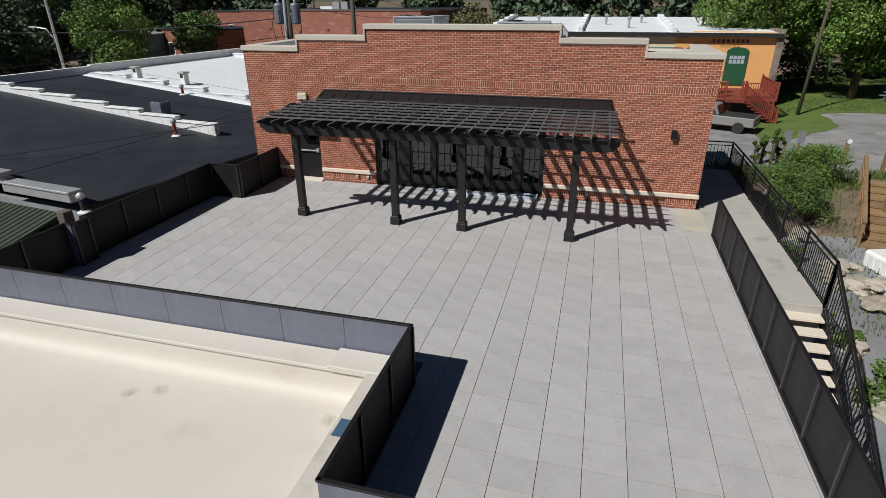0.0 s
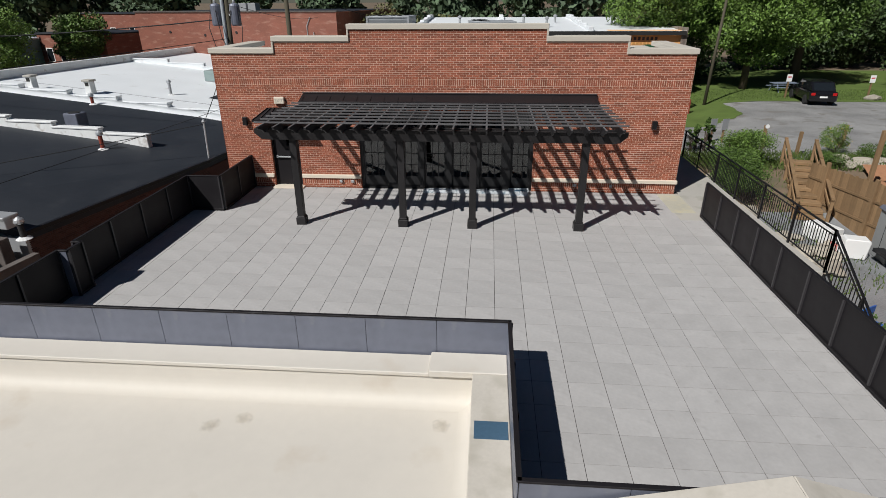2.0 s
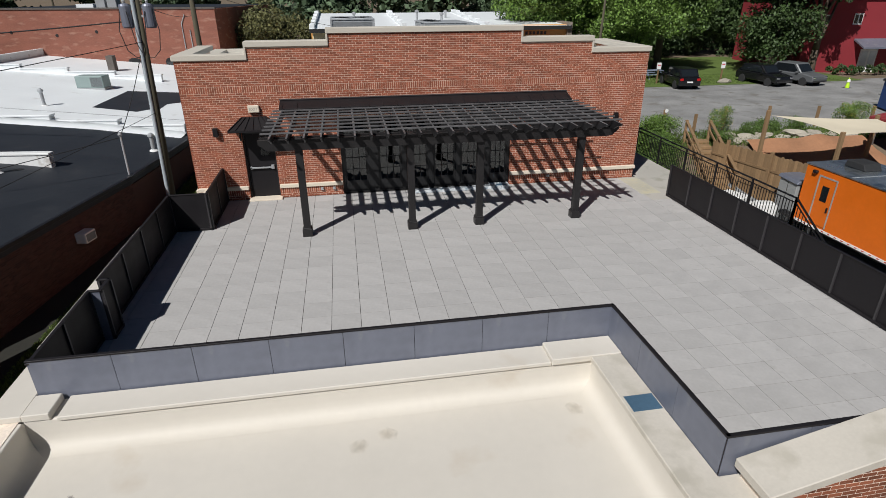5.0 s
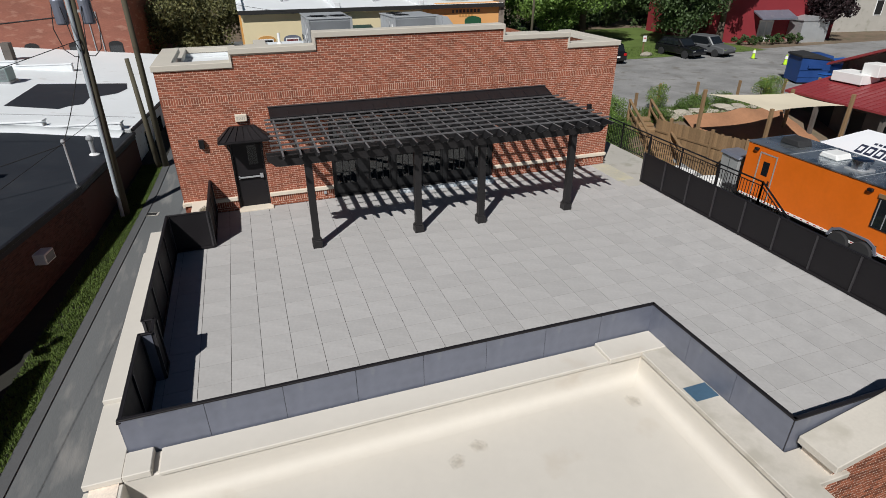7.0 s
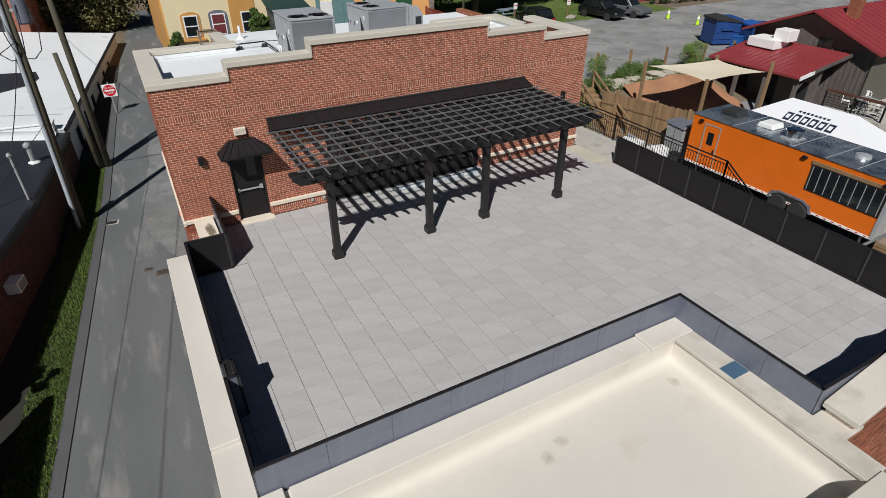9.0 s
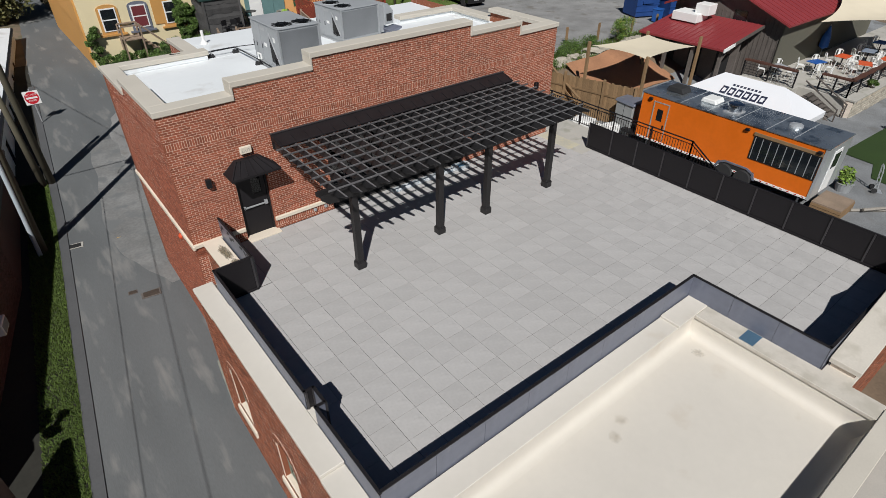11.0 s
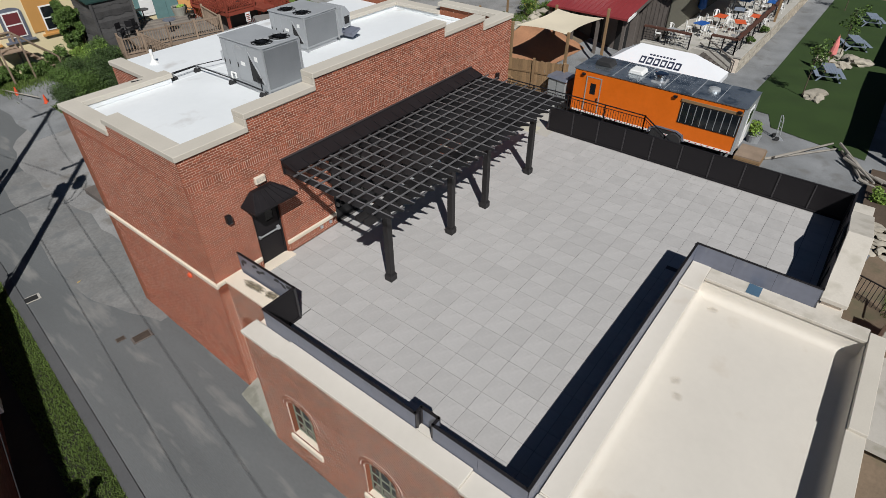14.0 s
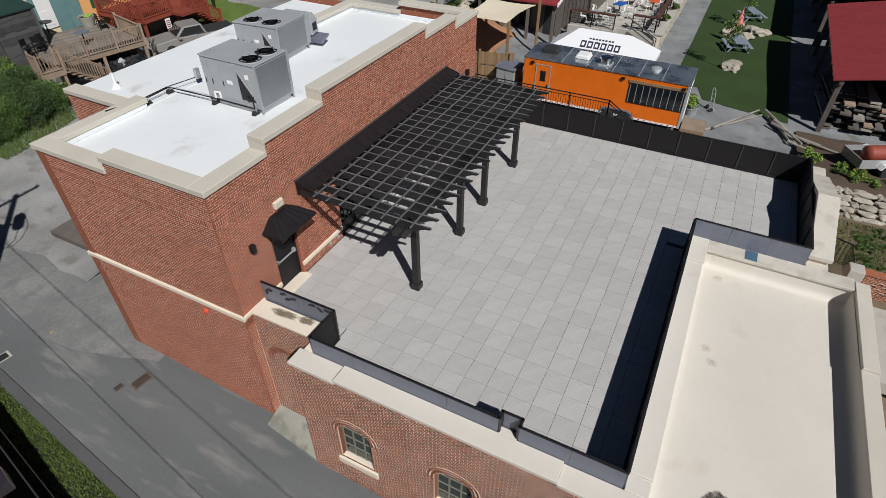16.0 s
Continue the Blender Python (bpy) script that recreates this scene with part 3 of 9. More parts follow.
structure("wall_east", Shape().box(W - 0.36, W, 0.36, 9.4, -3.2, 4.06).box(W - 0.36, W, 0.36, 3.5, 4.06, LOW), "brick_old", "red brick east wall")
coping(W - 0.47, W + 0.05, 0.47, 3.54, LOW)
coping(W - 0.47, W + 0.05, 3.5, DEEP + 0.05, 4.06)
coping(11.8, W - 0.47, DEEP - 0.42, DEEP + 0.05, 4.06)
structure("wall_tower", Shape().box(11.8, W - 0.36, DEEP - 0.35, DEEP, 3.5, 4.06), "white_roof", "white-coated parapet of the rear corner")
# roof membrane with upstands
ROOF = 3.90
s = Shape().box(0.36, W - 0.36, 0.36, DEEP - 0.34, 3.55, ROOF).box(3.36, W - 0.36, DEEP - 0.34, 9.42, 3.55, ROOF)
for a in ((0.36, 0.40, 0.36, DEEP - 0.3, ROOF, 4.05), (0.40, W - 0.4, 0.36, 0.40, ROOF, LOW), (CUTS[0], CUTS[3], 0.36, 0.41, LOW, MID), (CUTS[1], CUTS[2], 0.36, 0.42, MID, TOP),
          (0.4, 3.4, DEEP - 0.40, DEEP - 0.34, ROOF, 4.05), (W - 0.4, W - 0.355, 0.4, DEEP, ROOF, 4.05)):
    s.box(*a)
structure("roof", s, "white_roof", "white membrane flat roof with upstands", bevel=0.02)
structure("floor", Shape().box(0.36, W - 0.36, 0.2, 9.1, -0.2, 0.0), "dark_board", "dark interior floor")

# ---- the wing below the deck ----
WX = -0.65


def arch(cu, sill, half, spring):
    def gap(za, zb):
        zm = (za + zb) / 2
        if zm < sill or zm > spring + half * 0.72:
            return []
        w = half if zm < spring else half * math.sqrt(max(0.0, 1 - ((zm - spring) / (half * 0.72)) ** 2))
        return [(cu - w, cu + w)] if w > 0.02 else []
    return gap


ARCHES = [arch(c, -3.05, 0.52, -1.75) for c in (3.8, 6.75, 9.7)]
s = Shape()
u = 2.156
for c in (3.8, 6.75, 9.7):
    s.box(u, c - 0.53, T0, 0.40, -5.2, 0.42)
    s.box(c - 0.53, c + 0.53, T0, 0.40, -5.2, -3.07)
    n = 10
    poly = [(c - 0.53, 0.42), (c - 0.53, -1.75)] + [(c - 0.53 * math.cos(math.pi * i / n), -1.75 + 0.38 * math.sin(math.pi * i / n)) for i in range(1, n)] + [(c + 0.53, -1.75), (c + 0.53, 0.42)]
    s.prism(poly, T0, 0.40, "y")
    u = c + 0.53
s.box(u, 15.35, T0, 0.40, -5.2, 0.42)
wall_wing = wall("wall_wing", s, pose(WX, 0, 0, 0, 0, -90), "old weathered red brick alley wall with arched windows", "mortar_dark")
lay(wall_wing, 2.15, 15.35, -5.2, 0.42, lambda a, b: sum((g(a, b) for g in ARCHES), []), near=(2.2, 5.6, -1.2, 0.3), material="brick_old", joint=0.019)
for c in (3.8, 6.75, 9.7):
    # arched ring of bricks on edge
    s = Shape()
    for i in range(29):
        a = math.pi * i / 28
        for k, rr in ((0, 0.585), (1, 0.70)):
            m = pose(c - rr * math.cos(a), -0.012, -1.75 + (rr * 0.86) * math.sin(a), 0, 90 - math.degrees(a) + 90, 0)
            s.box(-0.024, 0.024, 0, 0.05, -0.049, 0.049, m)
    ring = part("arch_ring", s, "brick_old", wall_wing)
    bed = [(c - 0.755 * math.cos(math.pi * i / 28), -1.75 + 0.652 * math.sin(math.pi * i / 28)) for i in range(29)] + [(c + 0.53 * math.cos(math.pi * i / 28), -1.75 + 0.45 * math.sin(math.pi * i / 28)) for i in range(29)]
    part("mortar_bed", Shape().prism(bed, -0.004, 0.03, "y"), "mortar_dark", wall_wing)
    win = thing("window_%d" % (2 + (3.8, 6.75, 9.7).index(c)), (WX, -c, -3.05), "small arched dull green metal window with dusty glass", "window", "arched windows", -90, "structure")
    s = Shape()
    for x in (-0.50, -0.17, 0.17, 0.50):
        s.box(x - 0.022, x + 0.022, 0.16, 0.21, 0, 1.3 if abs(x) > 0.4 else 1.6)
    for z in (0.02, 0.42, 0.82, 1.22):
        s.box(-0.5, 0.5, 0.165, 0.205, z, z + 0.035)
    s.path([(-0.5 * math.cos(math.pi * i / 10), 0.185, 1.3 + 0.36 * math.sin(math.pi * i / 10)) for i in range(11)], 0.025)
    part("window_frame", s, "window_bars", win, "dull green metal bars")
    poly = [(-0.52, 0), (0.52, 0)] + [(0.52 * math.cos(math.pi * i / 10), 1.3 + 0.37 * math.sin(math.pi * i / 10)) for i in range(11)]
    part("pane", Shape().prism(poly, 0.185, 0.191, "y"), "dusty_pane", win, "dusty pale glass")
    s = Shape().box(-0.534, -0.522, 0.03, 0.165, 0.0, 1.3).box(0.522, 0.534, 0.03, 0.165, 0.0, 1.3)
    for i in range(10):
        p, q = (Vector((-0.525 * math.cos(math.pi * k / 10), 0.098, 1.3 + 0.375 * math.sin(math.pi * k / 10))) for k in (i, i + 1))
        s.beam(p, q, 0.135, 0.012, (0, 0, 1) if 2 < i < 7 else (1, 0, 0.5))
    part("reveal", s, "brick_old_piece", win)
    part("window_sill", Shape().prism([(-0.05, -0.32), (0.22, -0.32), (0.22, 0.0), (0.06, 0.0), (-0.05, -0.10)], -0.66, 0.66, "x"), "stone", win, "deep pale stone sill", 0.015)
# wing end facing north and the recess with its ledge
s = Shape().box(-0.55, 0.394, T0, 0.3, -5.2, 0.42)
wall_end = wall("wall_end", s, pose(-0.25, -2.15, 0, 0, 0, 180), "old brick end wall of the wing", "mortar_dark")
lay(wall_end, -0.55, 0.40, -5.2, 0.42, material="brick_old", joint=0.019)
wall_corner = wall("wall_corner", Shape().box(0.006, 0.30, T0, 0.3, -4.6, 0.33), pose(0, 0, 0), "red brick corner below the limestone band")
lay(wall_corner, 0.0, 0.30, -4.6, 0.33)
s = Shape().box(0, 2.15, T0, 0.3, -5.2, 0.40)
wall_recess = wall("wall_recess", s, pose(0.30, 0, 0, 0, 0, -90), "brick wall of a recess with a blind arch", "mortar_dark")
lay(wall_recess, 0, 2.15, -5.2, 0.40, near=(0, 2.15, -1.0, 0.3), material="brick_old", limit=200, joint=0.019)
s = Shape()
for i in range(19):
    a = math.pi * i / 18
    for rr in (0.62, 0.73):
        s.box(-0.028, 0.028, -0.012, 0.05, -0.052, 0.052, pose(0.95 - rr * math.cos(a), 0, -1.35 + rr * 0.8 * math.sin(a), 0, 180 - math.degrees(a), 0))
part("arch_ring", s, "brick_old", wall_recess)
structure("ledge", Shape().box(0.24, 0.80, -2.44, -0.02, 0.40, 0.475), "stone", "pale stained stone ledge", bevel=0.012)
for x, y, k in ((0.60, -0.95, 2.6), (0.66, -1.65, 1.5)):
    st = structure("stain", Shape().box(-0.20, 0.17, -0.36, 0.36, 0, 0.001), "lichen_soft", "brown lichen streak along the ledge")
    st.matrix_world = pose(x, y, 0.4765 + 0.0012 * k) @ Matrix.Diagonal((0.75, k, 1, 1))
s = Shape().add([(-0.66, -2.16, -4.19), (0.31, -2.16, -4.0), (0.31, 0.02, -3.95), (-0.40, 0.02, -4.17), (-0.66, -2.16, -5.0), (0.31, -2.16, -5.0), (0.31, 0.02, -5.0), (-0.40, 0.02, -5.0)],
                [(0, 1, 2, 3), (0, 4, 5, 1), (1, 5, 6, 2), (2, 6, 7, 3), (3, 7, 4, 0), (4, 7, 6, 5)])
structure("pad", s, "concrete_worn", "sloping concrete pad at the wall's foot", bevel=0.015)

# wing coping in cream coating, in steps
for y0, y1, z in ((-3.5, -2.1, 0.42), (-9.15, -3.5, 0.50), (-10.91, -9.15, 0.42), (-15.4, -10.91, 0.30)):
    coping(-0.72, -0.19, y0, y1, z, 0.11, "cream", "cream-coated coping of the alley wall")
structure("coping", Shape().box(-0.19, 0.0, -8.06, -7.62, 0.40, 0.60), "cream", "cream-coated pier cap", bevel=0.012)

# ---- deck ----
DX0, DX1, DY0, DY1, DS = -0.15, 15.36, -10.37, -13.66, 9.38
s = Shape().box(DX0 - 0.04, DX1 + 0.02, -10.40, -2.48, -0.35, -0.012).box(0.80, DX1 + 0.02, -2.48, 0.3, -0.35, -0.012).box(DS, DX1 + 0.02, -13.70, -10.40, -0.35, -0.012)
deck = structure("deck", s, "joint", "roof deck of grey square concrete pavers")
PAVE = 0.61
full = Shape().box(0.005, PAVE - 0.005, 0.0045, PAVE - 0.0045, -0.012, 0.0).mesh("paver", "tile")
loose, made = Shape(), 0
for i in range(-1, 26):
    for j in range(1, 24):
        x0, y0 = 0.044 + i * PAVE, -0.02 - j * PAVE
        a, b, c, d = max(x0, DX0), min(x0 + PAVE, DX1), y0, y0 + PAVE
        c = max(c, DY0 if (a + b) / 2 < DS else DY1)
        if x0 < DS < x0 + PAVE and c < DY0:
            a = max(a, DS)
        if b - a < 0.05 or d - c < 0.05 or ((a + b) / 2 < DS and d <= DY0 + 0.05):
            continue
        if a < 0.80 and d > -2.48:
            if c < -2.6:
                d = -2.49
            elif b > 0.95:
                a = 0.89
            else:
                continue
        if a > 14.55 and d > -2.45:
            continue
        z = 0.003 * (random.random() - 0.5)
        if made < 300 and 0.6 < x0 < 12.0 and y0 < -1.0 and b - a > PAVE - 0.01 and d - c > PAVE - 0.01:
            piece("paver", full, deck, pose(x0, y0, z))
            made += 1
        else:
            loose.box(a + 0.005, b - 0.005, c + 0.0045, d - 0.0045, -0.012, z)
tagged(part("pavers", loose, "tile_rest", deck), kind="stuff")
structure("landing", Shape().box(14.68, DX1 + 0.0, -2.46, -0.01, -0.3, 0.004), "concrete", "pale concrete landing beside the facade", bevel=0.004)

# ---- privacy screens round the deck ----


def screen(p, q, h, n, side, label, foot=0.02):
    """Panels between posts from p to q; side is the way the zinc face looks, to the left (+1) or right (-1) of the run."""
    p, q = Vector((*p, 0)), Vector((*q, 0))
    d = q - p
    length = d.length
    ob = thing("privacy_screen", p, label, "screen", "deck screens", math.degrees(math.atan2(d.y, d.x)))
    w = length / n
    y0, y1 = (0.006, 0.016) if side > 0 else (-0.016, -0.006)
    zinc = Shape().box(0.004, w - 0.004, y0, y1, foot - 0.15, h - 0.03).mesh("panel", "zinc")
    b0, b1 = (-0.02, 0.005) if side > 0 else (-0.005, 0.02)
    back = Shape().box(0.02, w - 0.02, b0, b1, foot, h - 0.03).mesh("back_panel", "bronze")
    r0, r1 = (-0.055, -0.0) if side > 0 else (0.0, 0.055)
    rib = Shape().box(-0.022, 0.022, r0, r1, foot - 0.015, h - 0.03).mesh("post", "bronze_edge")
    for i in range(n):
        piece("panel", zinc, ob, pose(i * w, 0, 0))
        piece("back_panel", back, ob, pose(i * w, 0, 0))
    for i in range(n + 1):
        piece("post", rib, ob, pose(min(max(i * w, 0.024), length - 0.024), 0, 0))
    part("top_rail", Shape().box(-0.02, length + 0.02, -0.035 if side > 0 else -0.03, 0.03 if side > 0 else 0.035, h - 0.03, h), "bronze", ob, bevel=0.004)
    k0, k1 = (-0.06, -0.02) if side > 0 else (0.02, 0.06)
    part("bottom_rail", Shape().box(0.0, length, k0, k1, foot, foot + 0.06), "bronze", ob, bevel=0.003)
    return ob


screen((15.38, -13.68), (15.38, -2.15), 1.07, 10, -1, "dark bronze metal panel screen along the steps")
screen((DS, -13.68), (15.38, -13.68), 1.17, 5, -1, "dark bronze and grey zinc screen at the deck end")
screen((DS, -10.39), (DS, -13.68), 1.17, 3, -1, "grey zinc sheet screen above the low roof's east coping")
screen((-0.165, -10.39), (DS, -10.39), 1.17, 8, -1, "long grey zinc sheet screen above the low cream roof")
screen((-0.165, -7.60), (-0.165, -2.50), 1.12, 4, 1, "dark bronze and zinc screen above the alley")
screen((-0.165, -10.39), (-0.165, -8.08), 1.12, 2, 1, "short dark bronze and zinc screen above the alley")
screen((0.04, -8.08), (0.04, -7.60), 1.12, 1, 1, "narrow zinc screen round a pier cap")
for y in (-8.08, -7.60):
    a, b = ((0.04, y), (-0.165, y)) if y > -8 else ((-0.165, y), (0.04, y))
    screen(a, b, 1.12, 1, -1 if y > -8 else -1, "narrow zinc return of the alley screen")
screen((-0.165, -2.50), (0.86, -2.50), 1.12, 1, 1, "dark bronze screen return at the recess")
worn = screen((0.86, -2.50), (0.86, -0.03), 1.12, 2, 1, "dark bronze screen running to the brick facade, worn outside")
rng = random.Random(32)
for u, z, w, h, sl in ((0.22, 0.98, 0.22, 0.09, 0.0), (0.48, 0.92, 0.16, 0.08, 0.3), (0.75, 0.97, 0.20, 0.07, -0.2), (1.45, 0.88, 0.28, 0.08, -0.35), (1.72, 0.96, 0.16, 0.07, -0.3), (2.20, 0.90, 0.16, 0.10, -0.2), (2.32, 0.78, 0.08, 0.12, 0.0)):
    poly = [(u + w * math.cos(k * 0.45) * rng.uniform(0.5, 1), z + h * math.sin(k * 0.45) * rng.uniform(0.5, 1) + sl * w * math.cos(k * 0.45)) for k in range(14)]
    part("peeled_patch", Shape().prism(poly, 0.0165, 0.018, "y"), "bitumen", worn, "black peeled patch")

# ---- low cream roof ----
EX, NY, SY = 8.86, -10.90, -15.0
s = Shape().box(-0.25, EX, SY, NY, -0.40, -0.10)
low_roof = structure("low_roof", s, "cream", "smooth cream-coated low flat roof with stains")
# coved fillets at the parapets
COVE = [(0.0, 0.40), (0.01, 0.16), (0.022, 0.06), (0.045, 0.0), (0.08, -0.045), (0.12, -0.07), (0.17, -0.087), (0.22, -0.094), (0.27, -0.097)]


def cove(a, b, out):
    """A concave strip from a to b that leans out towards the roof's middle."""
    s = Shape()
    s.add([(p[0] + out[0] * d, p[1] + out[1] * d, z) for p in (a, b) for d, z in COVE], [(i, i + 1, len(COVE) + i + 1, len(COVE) + i) for i in range(len(COVE) - 1)])
    return structure("fillet", s, "cream", "cream-coated sloping fillet at the parapet", smooth=True)


cove((-0.19, NY - 0.002), (EX, NY - 0.002), (0, -1))
cove((EX - 0.002, SY), (EX - 0.002, NY), (-1, 0))
cove((-0.188, SY), (-0.188, NY), (1, 0))
cove((-0.19, SY + 0.002), (EX, SY + 0.002), (0, 0.55))
for a in ((-0.19, EX, NY, -10.42, 0.0), (EX, DS - 0.03, SY, -10.42, 0.0)):
    structure("parapet", Shape().box(a[0], a[1], a[2], a[3], -0.4, 0.42), "cream", "cream-coated low parapet", bevel=0.02)
coping(0.30, 8.10, NY - 0.045, -10.43, 0.40, 0.075, "cream", "cream-coated coping, long stretch")
coping(8.10, DS - 0.02, NY - 0.07, -10.43, 0.42, 0.12, "cream", "cream-coated raised coping corner")
coping(-0.19, 0.20, NY - 0.02, -10.43, 0.42, 0.12, "cream", "cream-coated coping corner by the alley")
structure("coping", Shape().prism([(8.80, SY - 0.02), (9.36, SY - 0.02), (9.36, -14.34), (9.95, -14.34), (9.95, -13.72), (DS - 0.02, -13.72), (DS - 0.02, NY - 0.07), (8.80, NY - 0.07)], 0.42, 0.52), "coping_grey", "weathered buff coping beside the zinc screen", bevel=0.012)
structure("wall_low_east", Shape().box(EX + 0.04, 9.34, -15.0, -13.66, -4.0, 0.41).box(9.36, 9.9, -14.24, -13.70, -4.0, 0.41), "brick_old", "old red brick end of the low wing")
for x0, x1, z in ((5.65, 9.20, 0.42), (1.2, 5.65, 0.34), (-0.72, 1.2, 0.42)):
    coping(x0, x1, -15.40, SY - 0.02 if x1 > 9 else SY, z, 0.13, "coping", "buff south coping of the low roof")
structure("wall_low_south", Shape().box(-0.6, 9.12, -15.34, SY, -5.2, 0.34).box(5.65, 9.12, -15.34, SY, 0.34, 0.42).box(-0.6, 1.2, -15.34, SY, 0.34, 0.42), "cream", "cream-coated south parapet")
# south wall of the deck's end
GABLE = ((9.62, 0.69), (12.15, 1.35), (14.70, 0.69))


def gable_gaps(za, zb):
    if zb < 0.69:
        return [(14.7, 99)] if zb > 0.45 else []
    k = (zb - 0.69) / 0.66 * 2.53
    return [(0, 9.62 + k), (14.7 - k, 99)]


s = Shape().box(9.63, 16.0, T0, 0.5, -4.0, 0.42).prism([(9.63, 0.42), (14.69, 0.42), GABLE[2], GABLE[1], GABLE[0]], T0, 0.5, "y")
wall_south = wall("wall_south", s, pose(0, -14.28, 0), "old red brick wall below the deck's end", "mortar_dark")
lay(wall_south, 9.63, 16.0, -3.2, 1.35, gable_gaps, near=(9.9, 13.5, -0.6, 1.0), material="brick_old")
for a, b in (((9.54, 0.69 - 0.021), GABLE[1]), (GABLE[1], (14.78, 0.69 - 0.021))):
    s = Shape().prism([a, b, (b[0], b[1] + 0.14), (a[0], a[1] + 0.14)], -14.37, -13.725, "y")
    structure("coping", s, "coping_grey", "buff raked coping of the gabled parapet", bevel=0.012)
coping(14.78, 15.95, -14.37, -13.725, 0.42, 0.12, "coping_grey", "buff coping at the deck's corner")
structure("curb", Shape().box(15.42, 15.78, -13.7, -2.15, -3.2, 0.03), "concrete", "pale concrete curb beside the screen", bevel=0.01)
part("metal_patch", Shape().box(8.86, 9.33, -12.40, -12.05, 0.522, 0.528), "blue_strip", low_roof, "blue-grey metal scupper patch")
for k, (x, y) in enumerate(((5.2, -11.55), (4.75, -11.75), (8.35, -11.5))):
    part("patch", Shape().box(-0.3, 0.3, -0.2, 0.2, 0, 0.001), "tan_soft", low_roof, "tan coating repair").matrix_local = pose(x, y, -0.0965 + 0.0015 * k, 0, 0, 70 * k)
for x, y, r in ((0.75, -12.3, 0), (0.80, -13.25, 40), (1.05, -13.6, 110), (0.72, -14.05, 200)):
    part("soot_stain", Shape().box(-0.55, 0.55, -0.55, 0.55, 0, 0.001), "soot_soft", low_roof, "black soot stain").matrix_local = pose(x, y, -0.0955 + 0.00002 * r, 0, 0, r)

# ---- pergola ----
pergola = thing("pergola", (0, 0, 0), "black-stained timber pergola on four posts against the brick facade", "pergola")
for x in (3.62, 6.60, 8.58, 11.56):
    ob = part("post", Shape().box(x - 0.095, x + 0.095, -3.515, -3.325, 0.0, 2.80), "black_wood", pergola, bevel=0.008)
    part("post_base", Shape().box(x - 0.135, x + 0.135, -3.555, -3.285, 0.0, 0.22).box(x - 0.115, x + 0.115, -3.535, -3.305, 0.22, 0.26), "black_wood", ob, bevel=0.01)
for y in (-3.57, -3.29):
    end = [(2.62, 2.80), (2.62, 2.68), (2.72, 2.60), (2.80, 2.52), (2.95, 2.50), (12.25, 2.50), (12.40, 2.52), (12.48, 2.60), (12.58, 2.68), (12.58, 2.80)]
    part("beam", Shape().prism(end, y - 0.03, y + 0.03, "y"), "black_wood", pergola, bevel=0.004)
NR = 23
prof = [(-0.03, 2.750), (-3.84, 2.750), (-3.98, 2.83), (-4.10, 2.88), (-4.22, 2.90), (-4.28, 2.94), (-4.28, 2.985), (-0.03, 2.985)]
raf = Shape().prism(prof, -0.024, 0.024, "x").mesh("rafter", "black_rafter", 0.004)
# the worn top faces are coloured paler still, to carry the light on them
raf.materials.append(M["black_worn_lit"])
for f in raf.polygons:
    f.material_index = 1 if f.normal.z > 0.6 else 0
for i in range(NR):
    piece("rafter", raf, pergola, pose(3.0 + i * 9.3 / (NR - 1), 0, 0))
# purlins get a paler colour than the rafters, for sunlight on their tops
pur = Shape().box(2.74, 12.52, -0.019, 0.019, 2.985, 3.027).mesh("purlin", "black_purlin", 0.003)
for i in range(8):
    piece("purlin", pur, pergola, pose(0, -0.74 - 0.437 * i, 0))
part("ledger", Shape().box(2.93, 12.32, -0.06, -0.002, 2.74, 3.12), "black_wood", pergola)
roofing = part("ledger_roof", Shape().prism([(-0.002, 3.20), (-0.04, 3.20), (-0.25, 3.14), (-0.60, 3.035), (-0.60, 3.00), (-0.002, 3.00)], 2.92, 12.33, "x"), "bronze", pergola, "dark standing-seam metal strip roof", 0.004)
part("flashing", Shape().box(2.90, 12.35, -0.075, -0.002, 3.203, 3.235), "bronze_edge", roofing, bevel=0.006)
seam = Shape().prism([(-0.26, 3.136), (-0.60, 3.034), (-0.60, 3.052), (-0.26, 3.154)], -0.008, 0.008, "x").mesh("seam", "bronze")
for i in range(22):
    piece("seam", seam, roofing, pose(3.02 + i * 0.44, 0, 0))

# ---- service door, its awning and lamps ----
structure("slab", Shape().box(14.62, 15.34, -1.85, -0.06, -0.02, 0.008), "slab_pale", "pale yellowed cement slab at the deck's corner", bevel=0.004)

door = thing("door_1", (DOOR[0], 0, 0), "closed black metal door with a push bar and upper glass", "door", kind="structure")
dw = DOOR[1] - DOOR[0]
part("door_frame", Shape().box(0, 0.05, 0.10, 0.22, 0, 2.30).box(dw - 0.05, dw, 0.10, 0.22, 0, 2.30).box(0.05, dw - 0.05, 0.10, 0.22, 2.16, 2.30), "frame_black", door)
leaf = part("leaf", Shape().box(0.055, dw - 0.055, 0.14, 0.185, 0.02, 1.42).box(0.055, 0.50, 0.14, 0.185, 1.42, 2.05).box(dw - 0.2, dw - 0.055, 0.14, 0.185, 1.42, 2.05).box(0.055, dw - 0.055, 0.14, 0.185, 2.05, 2.15), "bronze", door)
part("glass_light", Shape().box(0.50, dw - 0.2, 0.158, 0.166, 1.42, 2.05), "door_glass", leaf)
part("push_bar", Shape().box(0.12, dw - 0.10, 0.06, 0.09, 1.02, 1.07).box(0.12, 0.17, 0.06, 0.14, 1.0, 1.09).box(dw - 0.2, dw - 0.10, 0.05, 0.14, 0.99, 1.12), "steel", leaf, "grey steel push bar", 0.006)
